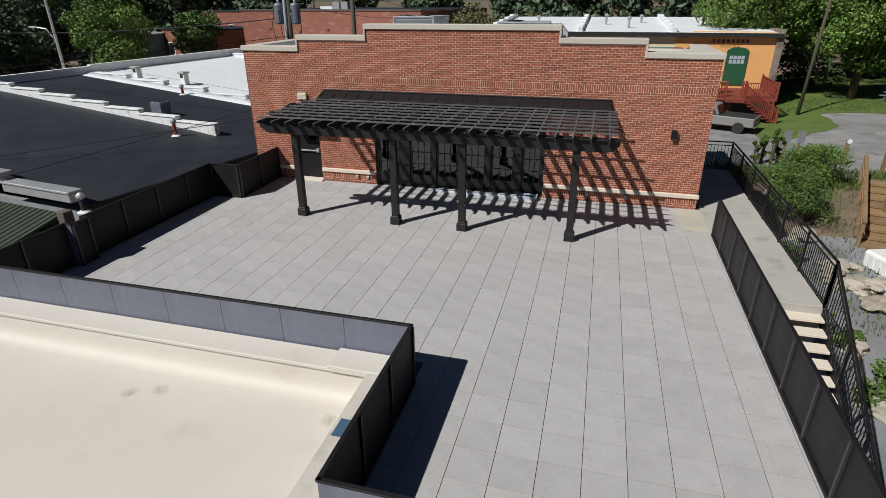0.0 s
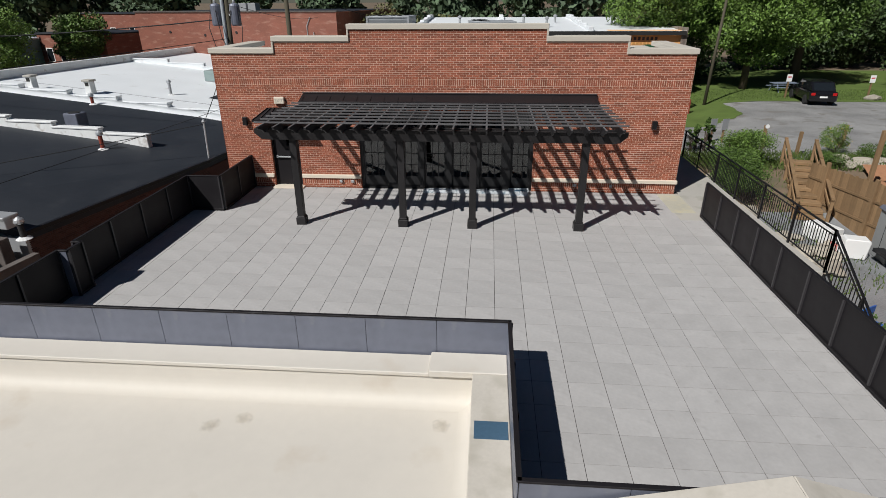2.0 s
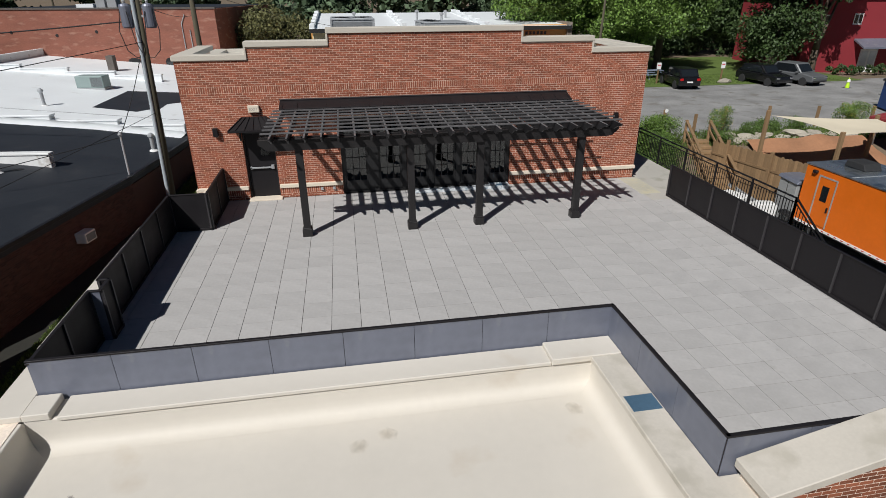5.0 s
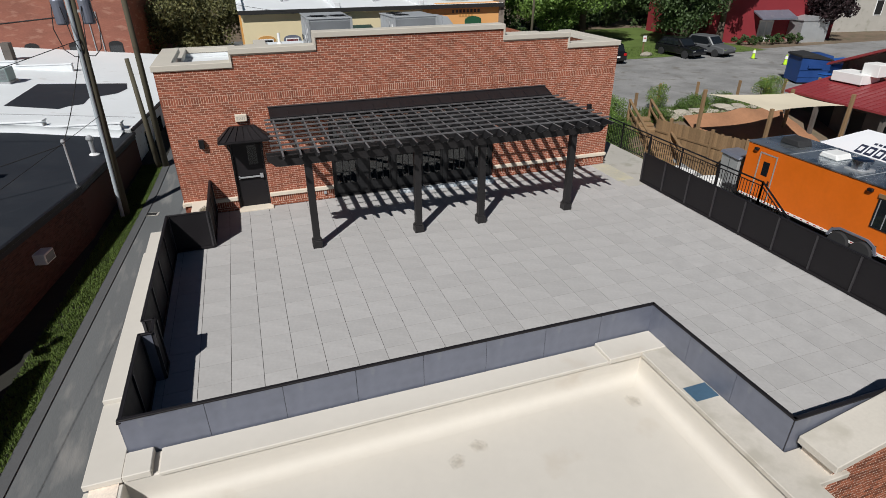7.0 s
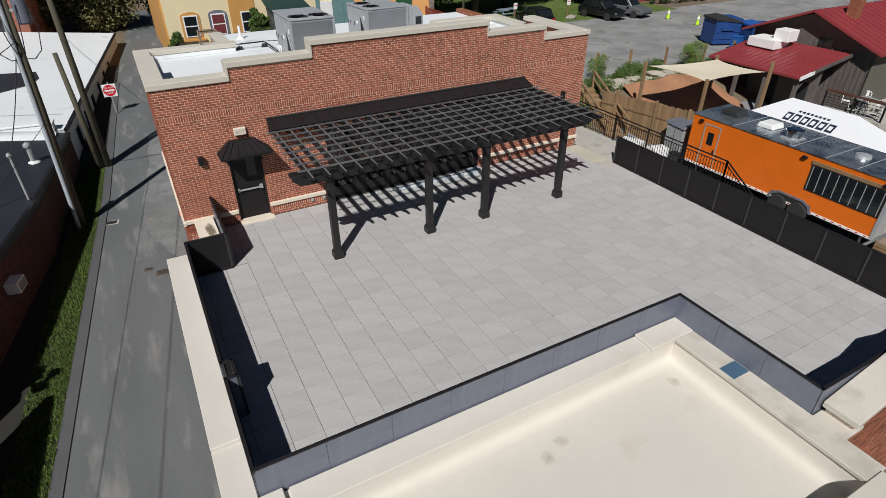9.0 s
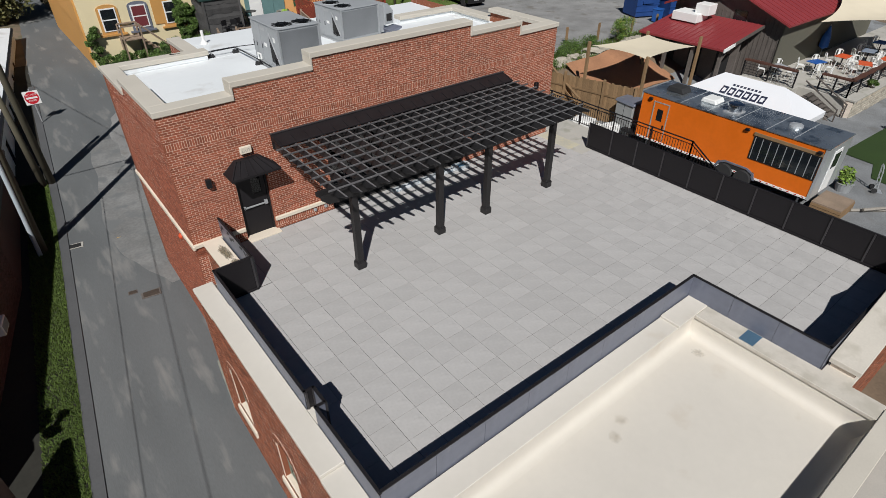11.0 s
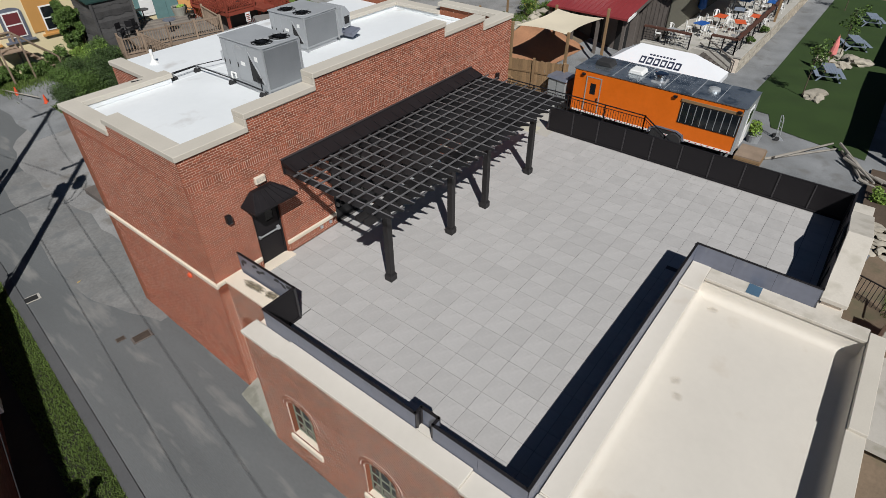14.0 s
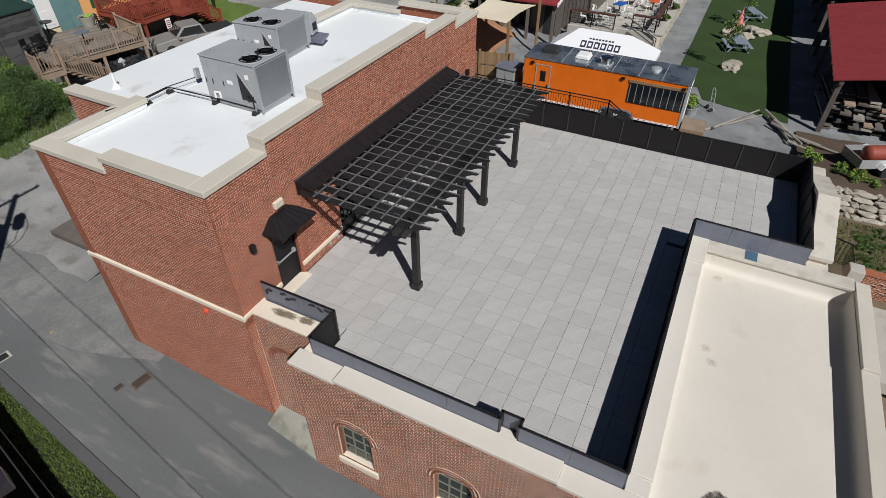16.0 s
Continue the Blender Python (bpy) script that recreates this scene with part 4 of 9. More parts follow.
part("threshold", Shape().box(-0.02, dw + 0.06, -0.24, 0.14, 0.0, 0.05), "stone", door, "pale stone threshold", 0.006)
awning = thing("door_awning", (2.08, 0, 2.42), "small hipped black standing-seam metal awning over the door", "awning")
e, r, out, hgt = 0.73, 0.36, 0.68, 0.31
s = Shape().add([(-e, 0, 0), (-e, -out, 0), (e, -out, 0), (e, 0, 0), (-r, -0.02, hgt), (r, -0.02, hgt), (-r, -0.16, hgt), (r, -0.16, hgt), (-r, 0, hgt), (r, 0, hgt)],
                [(1, 2, 7, 6), (0, 1, 6, 8), (2, 3, 9, 7), (6, 7, 9, 8), (0, 3, 2, 1), (0, 8, 9, 3)])
part("awning_roof", s, "bronze", awning)
for a, b in ((-0.52, -0.24), (-0.26, -0.12), (0.0, 0.0), (0.26, 0.12), (0.52, 0.24)):
    part("seam", Shape().beam((a, -out, 0.012), (b, -0.17, hgt + 0.012), 0.018, 0.03), "bronze", awning)
for k in (-1, 1):
    part("seam", Shape().beam((k * e, -out, 0.01), (k * r, -0.17, hgt + 0.01), 0.03, 0.03), "bronze", awning)
    part("side_panel", Shape().box(k * 0.50 - 0.02, k * 0.50 + 0.02, -0.10, -0.002, -0.42, 0.0), "frame_black", awning)
part("fascia", Shape().box(-e - 0.01, e + 0.01, -out - 0.012, -out + 0.0, -0.045, 0.02).box(-e - 0.012, -e, -out, -0.002, -0.045, 0.02).box(e, e + 0.012, -out, -0.002, -0.045, 0.02), "bronze", awning)
light = thing("exit_sign", (2.10, -0.002, 2.86), "cream exit sign box with faint letters on the brick", "sign")
part("housing", Shape().box(-0.17, 0.17, -0.10, 0, 0, 0.22), "stone", light, bevel=0.015)
cu = bpy.data.curves.new("lettering", "FONT")
cu.body, cu.align_x, cu.size, cu.extrude = "EXIT", "CENTER", 0.135, 0.001
cu.materials.append(M["concrete"])
t = new("lettering", cu)
t.parent = light
t.matrix_local = pose(0, -0.102, 0.06, 90)


def wall_lamp(x):
    ob = thing("wall_lamp", (x, 0, 2.16), "black box wall lamp on the brick facade", "lamp", "facade lamps")
    part("housing", Shape().box(-0.075, 0.075, -0.15, -0.02, 0.0, 0.26), "black_metal", ob, bevel=0.012)
    part("back_plate", Shape().box(-0.055, 0.055, -0.02, 0.0, 0.04, 0.22), "black_metal", ob)
    part("lens", Shape().box(-0.055, 0.055, -0.135, -0.035, -0.008, 0.0), "steel_light", ob)
    return ob


wall_lamp(0.86)
wall_lamp(14.22)
for x in (3.95, 4.35, 11.9, 13.1):
    ob = thing("outlet_box", (x, -0.002, 0.20 if x > 3.5 else 0.1), "small grey outlet box low on the wall", "outlet", "outlet boxes")
    part("cover", Shape().box(-0.05, 0.05, -0.07, 0, 0, 0.09), "steel", ob, bevel=0.01)

# ---- window wall ----
win = thing("window_1", (WIN[0], 0, 0), "wide black steel window wall of folding glazed doors", "window", kind="structure")
ww = WIN[1] - WIN[0]
part("window_frame", Shape().box(0, 0.09, 0.08, 0.24, 0, WIN[2]).box(ww - 0.09, ww, 0.08, 0.24, 0, WIN[2]).box(0.09, ww - 0.09, 0.08, 0.24, WIN[2] - 0.12, WIN[2]).box(0.09, ww - 0.09, 0.08, 0.24, 0, 0.04), "frame_black", win)
lines = [0.09, 0.88, 1.24, 2.02, 2.18, 2.93, 3.12, 3.90, 4.06, 4.84, 5.09, ww - 0.09]
for i in range(0, 12, 2):
    a, b = lines[i], lines[i + 1]
    lf = part("door_leaf", Shape().box(a, a + 0.07, 0.12, 0.19, 0.04, 2.5).box(b - 0.07, b, 0.12, 0.19, 0.04, 2.5).box(a + 0.07, b - 0.07, 0.12, 0.19, 0.04, 0.42).box(a + 0.07, b - 0.07, 0.12, 0.19, 2.42, 2.5), "frame_black", win)
    part("pane", Shape().box(a + 0.07, b - 0.07, 0.150, 0.158, 0.42, 2.42), "pane", lf)
    s = Shape()
    for k in (1, 2):
        x = a + 0.07 + (b - a - 0.14) * k / 3
        s.box(x - 0.012, x + 0.012, 0.13, 0.18, 0.42, 2.42)
    for k in range(1, 5):
        z = 0.42 + 2.0 * k / 5
        s.box(a + 0.07, b - 0.07, 0.135, 0.175, z - 0.012, z + 0.012)
    part("glazing_bars", s, "frame_black", lf)
    if i < 10 and lines[i + 2] - b > 0.02:
        part("mullion", Shape().box(b, lines[i + 2], 0.06, 0.22, 0.04, 2.5), "frame_black", win, bevel=0.006)
# packing left on the deck below the window
bundle = thing("wrapped_bundle", (6.85, -0.30, 0.0), "long flat bundle wrapped in clear plastic below the window", "bundle")
v = [(3.05 * i / 30, y + 0.015 * noise.noise((i * 0.7, y * 9, 2)), z + 0.02 * noise.noise((i * 0.9, y * 7, 5))) for i in range(31) for y, z in ((-0.13, 0.012), (-0.12, 0.09), (-0.04, 0.12), (0.05, 0.115), (0.13, 0.08), (0.14, 0.012))]
part("film", Shape().add(v, [(i * 6 + k, i * 6 + k + 1, i * 6 + k + 7, i * 6 + k + 6) for i in range(30) for k in range(5)] + [(0, 1, 2, 3, 4, 5), (180, 181, 182, 183, 184, 185)]), "film", bundle, "crumpled clear film")
part("strap", Shape().box(0.9, 0.93, -0.14, 0.15, 0.0, 0.125).box(2.1, 2.13, -0.14, 0.15, 0.0, 0.125), "plastic_white", bundle)
box_ob = thing("clear_bin", (10.02, -0.34, 0.0), "clear plastic bin with odds and ends on the deck", "bin")
part("tub", Shape().prism([(-0.28, 0), (0.28, 0), (0.34, 0.16), (0.31, 0.16), (0.26, 0.02), (-0.26, 0.02), (-0.31, 0.16), (-0.34, 0.16)], -0.17, 0.17, "y").box(-0.30, 0.30, -0.18, -0.165, 0.0, 0.15).box(-0.30, 0.30, 0.165, 0.18, 0.0, 0.15), "film", box_ob)
part("contents", Shape().lump((0.05, 0, 0.09), (0.2, 0.11, 0.07), 3), "blue_strip", box_ob)

# ---- roof plant ----


def roof_unit(at, wx, wy, h, label, fans, rz=0.0, hood=False):
    ob = thing("rooftop_unit", at, label, "air conditioner", "rooftop units", rz)
    part("curb", Shape().box(0.06, wx - 0.06, 0.06, wy - 0.06, 0, 0.14), "steel", ob)
    part("cabinet", Shape().box(0, wx, 0, wy, 0.14, h), "hvac", ob, bevel=0.015)
    part("lid", Shape().box(-0.03, wx + 0.03, -0.03, wy + 0.03, h, h + 0.04), "hvac", ob, "pale grey lid", 0.008)
    for cx, cy in fans:
        fan = part("fan_grille", Shape().lathe([(0.37, 0.04), (0.365, 0.055), (0.345, 0.058), (0.34, 0.045)], (cx, cy, h), 24), "hvac", ob, "round fan ring with a black wire guard")
        s = Shape()
        for a in range(8):
            s.beam((cx, cy, h + 0.075), (cx + 0.34 * math.cos(a * math.pi / 4), cy + 0.34 * math.sin(a * math.pi / 4), h + 0.075), 0.014, 0.012)
        for r in (0.14, 0.24):
            s.lathe([(r, 0.07), (r, 0.078), (r - 0.014, 0.078), (r - 0.014, 0.07)], (cx, cy, h), 20)
        s.lathe([(0.08, 0.05), (0.08, 0.09)], (cx, cy, h), 10)
        part("guard", s, "black_metal", fan)
        part("opening", Shape().lathe([(0.335, 0.041), (0.335, 0.046)], (cx, cy, h), 24), "dark", fan)
        for k in range(3):
            a = 2.1 * k + cx
            part("blade", Shape().add([(cx + 0.07 * math.cos(a), cy + 0.07 * math.sin(a), h + 0.05), (cx + 0.31 * math.cos(a), cy + 0.31 * math.sin(a), h + 0.048), (cx + 0.31 * math.cos(a + 0.8), cy + 0.31 * math.sin(a + 0.8), h + 0.062), (cx + 0.07 * math.cos(a + 0.8), cy + 0.07 * math.sin(a + 0.8), h + 0.056)], [(0, 1, 2, 3)]), "steel", fan)
    part("coil", Shape().box(0.06, wx - 0.06, -0.012, -0.002, 0.22, h - 0.06), "coil", ob, "grey finned coil face")
    for k, x in enumerate((0.0, wx)):
        part("corner_post", Shape().box(x - 0.03, x + 0.03, -0.03, 0.0, 0.06, h), "steel", ob)
    a = wy * 0.36
    for k in range(3):
        b = wy * (0.66, 0.86, 0.985)[k]
        part("access_panel", Shape().box(-0.014, -0.002, a + 0.015, b - 0.015, 0.20, h - 0.05), "hvac", ob, bevel=0.004)
        part("handle", Shape().box(-0.03, -0.014, b - 0.07, b - 0.045, h * 0.45, h * 0.55), "black_metal", ob)
        a = b
    # open triangular pocket beside the fans
    part("pocket", Shape().prism([(wy * 0.34, h * 0.86), (wy * 0.34, h * 0.24), (wy * 0.05, h * 0.24)], -0.012, -0.002, "x"), "dark", ob, "dark open pocket with a sloping edge")
    part("pocket_brace", Shape().beam((-0.02, wy * 0.34, h * 0.86), (-0.02, wy * 0.05, h * 0.24), 0.02, 0.05), "steel", ob)
    part("pocket_valve", Shape().lump((-0.03, wy * 0.20, h * 0.30), (0.03, 0.09, 0.09), 4), "black_metal", ob)
    part("data_plate", Shape().box(-0.017, -0.014, wy * 0.46, wy * 0.56, h * 0.52, h * 0.60), "white", ob, "white label plate")
    part("data_plate", Shape().box(-0.006, -0.002, wy * 0.14, wy * 0.21, h * 0.70, h * 0.80), "white", ob, "white label plate")
    part("badge", Shape().box(-0.018, -0.014, wy * 0.47, wy * 0.64, h * 0.86, h * 0.93), "steel", ob, "dark badge bar")
    if hood:
        part("duct_section", Shape().box(wx, wx + 0.25, 0.02, wy * 0.7, 0.16, h * 0.97), "hvac", ob, bevel=0.01)
        part("hood", Shape().prism([(wx + 0.25, 0.45), (wx + 0.7, 0.45), (wx + 0.7, h * 0.75), (wx + 0.45, h * 0.98), (wx + 0.25, h * 0.98)], -0.05, wy * 0.6, "y"), "hvac", ob, bevel=0.01)
        part("hood_mouth", Shape().box(wx + 0.35, wx + 0.62, -0.058, -0.052, h * 0.45, h * 0.68), "dark", ob)
        part("hood_tray", Shape().prism([(wx + 0.2, 0.30), (wx + 0.8, 0.38), (wx + 0.8, 0.32), (wx + 0.3, 0.12)], -0.45, 0.1, "y"), "zinc", ob)
    return ob


roof_unit((4.66, 2.42, ROOF), 1.45, 2.18, 1.50, "large grey packaged rooftop air unit with two fans", ((0.38, 0.44), (1.08, 0.46)))
roof_unit((8.18, 4.62, ROOF), 1.75, 1.85, 1.25, "second grey rooftop air unit with an intake hood", ((0.42, 0.48), (0.42, 1.30)), 4, True)


def pipe_foot(x, y):
    ob = thing("pipe_support", (x, y, ROOF), "black rubber pipe support block on the white roof", "support", "pipe supports")
    part("block", Shape().prism([(-0.13, 0), (0.13, 0), (0.08, 0.12), (-0.08, 0.12)], -0.07, 0.07, "y"), "rubber", ob, bevel=0.006)
    part("clamp", Shape().box(-0.015, 0.015, -0.06, 0.06, 0.12, 0.22), "steel", ob)


gas = thing("gas_pipe", (0, 0, ROOF), "thin black and steel gas pipes across the white roof", "pipe")
part("pipe", Shape().path([(2.2, 6.26, 0.34), (3.58, 6.21, 0.20), (4.52, 6.26, 0.20), (4.58, 4.33, 0.20), (4.56, 2.64, 0.20), (4.56, 2.64, 0.55), (4.66, 2.66, 0.55)], 0.02), "black_metal", gas)
part("return_pipe", Shape().path([(4.52, 6.20, 0.22), (4.64, 4.40, 0.22), (4.62, 2.75, 0.22)], 0.013), "steel_light", gas)
part("branch", Shape().path([(3.6, 6.30, 0.2), (4.50, 6.33, 0.2), (5.5, 6.1, 0.2), (5.5, 6.0, 0.35)], 0.015), "black_metal", gas)
part("valve", Shape().path([(4.60, 4.25, 0.2), (4.60, 4.25, 0.42), (4.62, 4.05, 0.42), (4.62, 4.05, 0.25)], 0.03), "plastic_white", gas, "white plastic trap")
part("switch_box", Shape().box(5.40, 5.56, 5.86, 5.98, 0.22, 0.55), "steel_light", gas, "small pale switch box")
for x, y in ((3.58, 6.20), (4.52, 6.26), (4.60, 4.33), (4.58, 2.66)):
    pipe_foot(x, y)
vent = thing("roof_vent", (4.0, 8.2, ROOF), "white plastic vent pipe with a cone flashing on the roof", "vent")
part("flashing", Shape().lathe([(0.16, 0), (0.07, 0.14)], n=14), "plastic_white", vent)
part("pipe", Shape().tube((0, 0, 0.1), (0, 0, 0.5), 0.055, n=12), "plastic_white", vent)

# ---- walk, steps and railing east of the deck ----
structure("walkway", Shape().box(15.36, 17.02, -5.72, 5.0, -3.2, 0.0), "concrete", "stained concrete walkway beside the building", bevel=0.01)
stair = thing("garden_steps", (15.80, -5.72, 0), "open steps of pale treads down to the garden", "stairs")
for k in range(15):
    part("tread", Shape().box(0.03, 1.19, -0.30 * (k + 1), -0.30 * k + 0.02, -0.187 * (k + 1) - 0.06, -0.187 * (k + 1)), "stone", stair, bevel=0.008)
for x in (0.0, 1.20):
    part("stringer", Shape().prism([(0.0, -0.05), (0.0, -0.42), (-4.5, -3.1), (-4.5, -2.80)], x, x + 0.03, "x"), "black_metal", stair)
rail = thing("black_railing", (17.0, 5.0, 0), "black metal picket railing along the walkway and steps", "railing")


def rail_run(a, b, posts=2.0):
    a, b = Vector(a), Vector(b)
    d = b - a
    flat = Vector((d.x, d.y, 0)).length
    up = Vector((0, 0, 1))
    part("top_bar", Shape().beam(a + up * 1.06, b + up * 1.06, 0.045, 0.035), "black_metal", rail)
    part("mid_bar", Shape().beam(a + up * 0.93, b + up * 0.93, 0.025, 0.025), "black_metal", rail)
    part("low_bar", Shape().beam(a + up * 0.09, b + up * 0.09, 0.03, 0.025), "black_metal", rail)
    n = max(1, round(flat / posts))
    for k in range(n + 1):
        p = a + d * (k / n)
        part("post", Shape().box(p.x - 0.025, p.x + 0.025, p.y - 0.025, p.y + 0.025, p.z, p.z + 1.08), "black_metal", rail)
    n = int(flat / 0.115)
    bar = Shape().box(-0.008, 0.008, -0.008, 0.008, 0.0, 0.84).mesh("picket", "black_metal")
    for k in range(1, n):
        p = a + d * (k / n)
        piece("picket", bar, rail, pose(p.x, p.y, p.z + 0.09))


rail_run((-1.6, 0, 0), (0, 0, 0))
rail_run((0, 0, 0), (0, -10.75, 0), 1.8)
rail_run((0, -10.75, 0), (0, -15.2, -2.8), 1.5)
rail_run((-1.18, -13.8, -1.95), (-1.18, -15.2, -2.8), 1.4)

# ---- foliage ----


def leaf_quads(centres, radii, per, size, seed, squash=0.8, shell=0.55):
    """Loose leaf quads scattered in the outer part of many clumps."""
    g = np.random.default_rng(seed)
    c, r = np.repeat(np.asarray(centres, float), per, 0), np.repeat(np.asarray(radii, float), per)
    n = len(c)
    d = g.normal(size=(n, 3))
    d /= np.linalg.norm(d, axis=1)[:, None]
    k = r * (shell + (1.08 - shell) * g.random(n) ** 0.6)
    p = c + d * k[:, None] * np.array((1, 1, squash))
    a = g.normal(size=(n, 3)) + d * 0.7
    a /= np.linalg.norm(a, axis=1)[:, None]
    t = np.cross(a, g.normal(size=(n, 3)))
    t /= np.linalg.norm(t, axis=1)[:, None]
    b = np.cross(a, t)
    s = size * (0.55 + 0.9 * g.random(n))[:, None]
    return np.stack([p - t * s, p - b * s * 0.55, p + t * s, p + b * s * 0.55], 1)


def crown_clumps(c, r, n, rng, flat=0.8):
    """Centres and radii of clumps that fill an uneven crown."""
    cs, rs = [], []
    for _ in range(n):
        d = Vector((rng.gauss(0, 1), rng.gauss(0, 1), rng.gauss(0, 1))).normalized() * (r * rng.uniform(0.35, 0.95))
        cs.append((c[0] + d.x, c[1] + d.y, c[2] + d.z * flat))
        rs.append(r * rng.uniform(0.20, 0.36))
    return cs, rs


def tree(x, y, h, r, leaf, label, seed, clumps=40, per=170, size=0.17, base=None, name="tree", low=0.45, lean=0.0):
    z = land(x, y) if base is None else base
    rng = random.Random(seed)
    ob = thing(name, (x, y, z), label, "tree")
    s = Shape()
    top = (lean, 0.15 * lean, h * 0.72)
    s.tube((0, 0, -0.3), (lean * 0.4, 0, h * low), 0.035 * h, 0.025 * h, 9).tube((lean * 0.4, 0, h * low), top, 0.025 * h, 0.008 * h, 8)
    cc = (lean, 0, h - r * 0.85)
    for k in range(7):
        a = k * 0.9 + rng.random()
        b = Vector((lean * 0.4, 0, h * (low + 0.05 * k)))
        e = Vector((cc[0] + r * 0.7 * math.cos(a), r * 0.7 * math.sin(a), cc[2] + r * rng.uniform(-0.3, 0.4)))
        m = b.lerp(e, 0.5) + Vector((0, 0, r * 0.08))
        s.tube(b, m, 0.012 * h, 0.008 * h, 6).tube(m, e, 0.008 * h, 0.003 * h, 6)
    part("trunk", s, "bark", ob, smooth=True)
    cs, rs = crown_clumps(cc, r, clumps, rng)
    crown = new("crown", quads("crown", leaf_quads(cs, rs, per, size, seed), leaf))
    crown.parent = ob
    return ob


def bush(x, y, r, h, leaf, label, seed, per=140, size=0.07, base=None, flowers=None, clumps=9):
    z = land(x, y) if base is None else base
    rng = random.Random(seed)
    ob = thing("bush", (x, y, z), label, "bush")
    cs = [(rng.uniform(-0.7, 0.7) * r, rng.uniform(-0.7, 0.7) * r, h * rng.uniform(0.25, 0.85)) for _ in range(clumps)]
    rs = [min(r, h) * rng.uniform(0.3, 0.5) for _ in cs]
    q = new("foliage", quads("foliage", leaf_quads(cs, rs, per, size, seed, 0.9, 0.2), leaf))
    q.parent = ob
    s = Shape()
    for c in cs:
        s.tube((0, 0, -0.1), c, 0.02, 0.006, 5)
    part("branching", s, "bark", ob)
    if flowers:
        q = new("blossom", quads("blossom", leaf_quads(cs, rs, 16, size * 0.7, seed + 1, 0.9, 0.9), flowers))
        q.parent = ob
    return ob


def woods(name, spots, leaf, label, seed, per=120, size=0.5):
    """A far stand of trees as one mass of leaf clumps with trunks hidden inside."""
    rng = random.Random(seed)
    cs, rs = [], []
    for x, y, h, r in spots:
        z = land(x, y)
        for _ in range(15):
            a, k = rng.uniform(0, 6.28), r * rng.uniform(0.1, 0.95)
            cs.append((x + k * math.cos(a), y + k * math.sin(a), z + h * rng.uniform(0.08, 0.92) - 0.25 * h * (k / r) ** 2))
            rs.append(r * rng.uniform(0.28, 0.45))
    ob = new(name, quads(name, leaf_quads(cs, rs, per, size, seed), leaf))
    return tagged(ob, label, "woods", kind="stuff")


# ---- neighbouring roofs west of the alley ----
NB = pose(-6.3, -1.4, 0, 0, 0, -7.2)


def nz(x):
    return -1.15 - 0.084 * x


def nzb(x, y=0.0):
    """The black roof falls faster over its last five metres, most at its south end."""
    return nz(x) if x < -5 else nz(-5) - (0.178 - 0.058 * ease(3, 9.5, y)) * (x + 5)


def edge(y):
    """The black roof's alley edge, which runs askew."""
    return -0.9 + 1.06 * y / 9.5 if y < 9.5 else 0.16


def nbl(x, y):
    """World place to the row's own axes."""
    p = NB.inverted() @ Vector((x, y, 0))
    return p.x, p.y


def placed(ob):
    ob.matrix_world = NB @ ob.matrix_world
    return ob


def slab(y0, y1, material, name, label, lift=0.0):
    s = Shape().prism([(-23.0, nz(-23) + lift), (0.0, nz(0) + lift), (0.0, nz(0) - 0.3), (-23.0, nz(-23) - 0.3)], y0, y1, "y")
    return placed(structure(name, s, material, label))


s = Shape()
ys = (0, 9.5, 17.9)
top = [(x, y, nzb(x, y)) for y in ys for x in (-23.0, -5.0, edge(y))]
s.add(top + [(x, y, z - 0.3) for x, y, z in top], [(j * 3 + i, j * 3 + i + 1, j * 3 + i + 4, j * 3 + i + 3) for j in (0, 1) for i in (0, 1)] + [(9 + j * 3 + i, 9 + j * 3 + i + 1, 9 + j * 3 + i + 4, 9 + j * 3 + i + 3) for j in (0, 1) for i in (0, 1)]
      + [(0, 1, 10, 9), (1, 2, 11, 10), (2, 5, 14, 11), (5, 8, 17, 14), (6, 7, 16, 15), (7, 8, 17, 16), (0, 3, 12, 9), (3, 6, 15, 12)])
placed(structure("roof_black", s, "tar", "black tarred flat roof sloping to the alley"))
slab(17.9, 43.5, "white_roof", "roof_white", "white-coated flat roof", 0.02)
a = wall("wall_neighbour", Shape().box(0.0, 9.55, T0, 0.3, -5.2, -1.62), NB @ pose(-0.9, 0, 0, 0, 0, 83.64), "old dirty red brick back wall, coloured darker for its shade", "dark_board")
lay(a, 0.0, 9.55, -4.6, -1.64, material="brick_dirty_shaded", joint=0.010)
placed(structure("wall_yard", Shape().box(-0.15, 0.14, 9.5, 17.9, -5, -1.7), "brick_dirty_shaded", "dirty brick wall further up the alley, coloured darker for its shade"))
placed(structure("wall_white_back", Shape().box(-0.3, 0.0, 17.9, 43.5, -5, nz(0)), "paint_white", "white-painted back wall"))
for k in range(6):
    w = thing("window_%d" % (5 + k), (0.0, 20.5 + 3.1 * k, -3.2), "dark square window in the white-painted wall", "window", "white wall windows", kind="structure")
    w.matrix_world = NB @ w.matrix_world
    part("window_frame", Shape().box(0.0, 0.03, -0.55, 0.55, 0, 0.06).box(0.0, 0.03, -0.55, 0.55, 1.34, 1.4).box(0.0, 0.03, -0.55, -0.49, 0.06, 1.34).box(0.0, 0.03, 0.49, 0.55, 0.06, 1.34), "paint_white", w)
    part("pane", Shape().box(0.002, 0.012, -0.49, 0.49, 0.06, 1.34), "car_glass", w)
    part("window_sill", Shape().box(0.0, 0.10, -0.62, 0.62, -0.08, 0.0), "concrete", w)
placed(structure("wall_neighbour_south", Shape().box(-23, -0.9, -0.12, 0.2, -5.2, -1.65), "steel", "silver-coated south wall"))
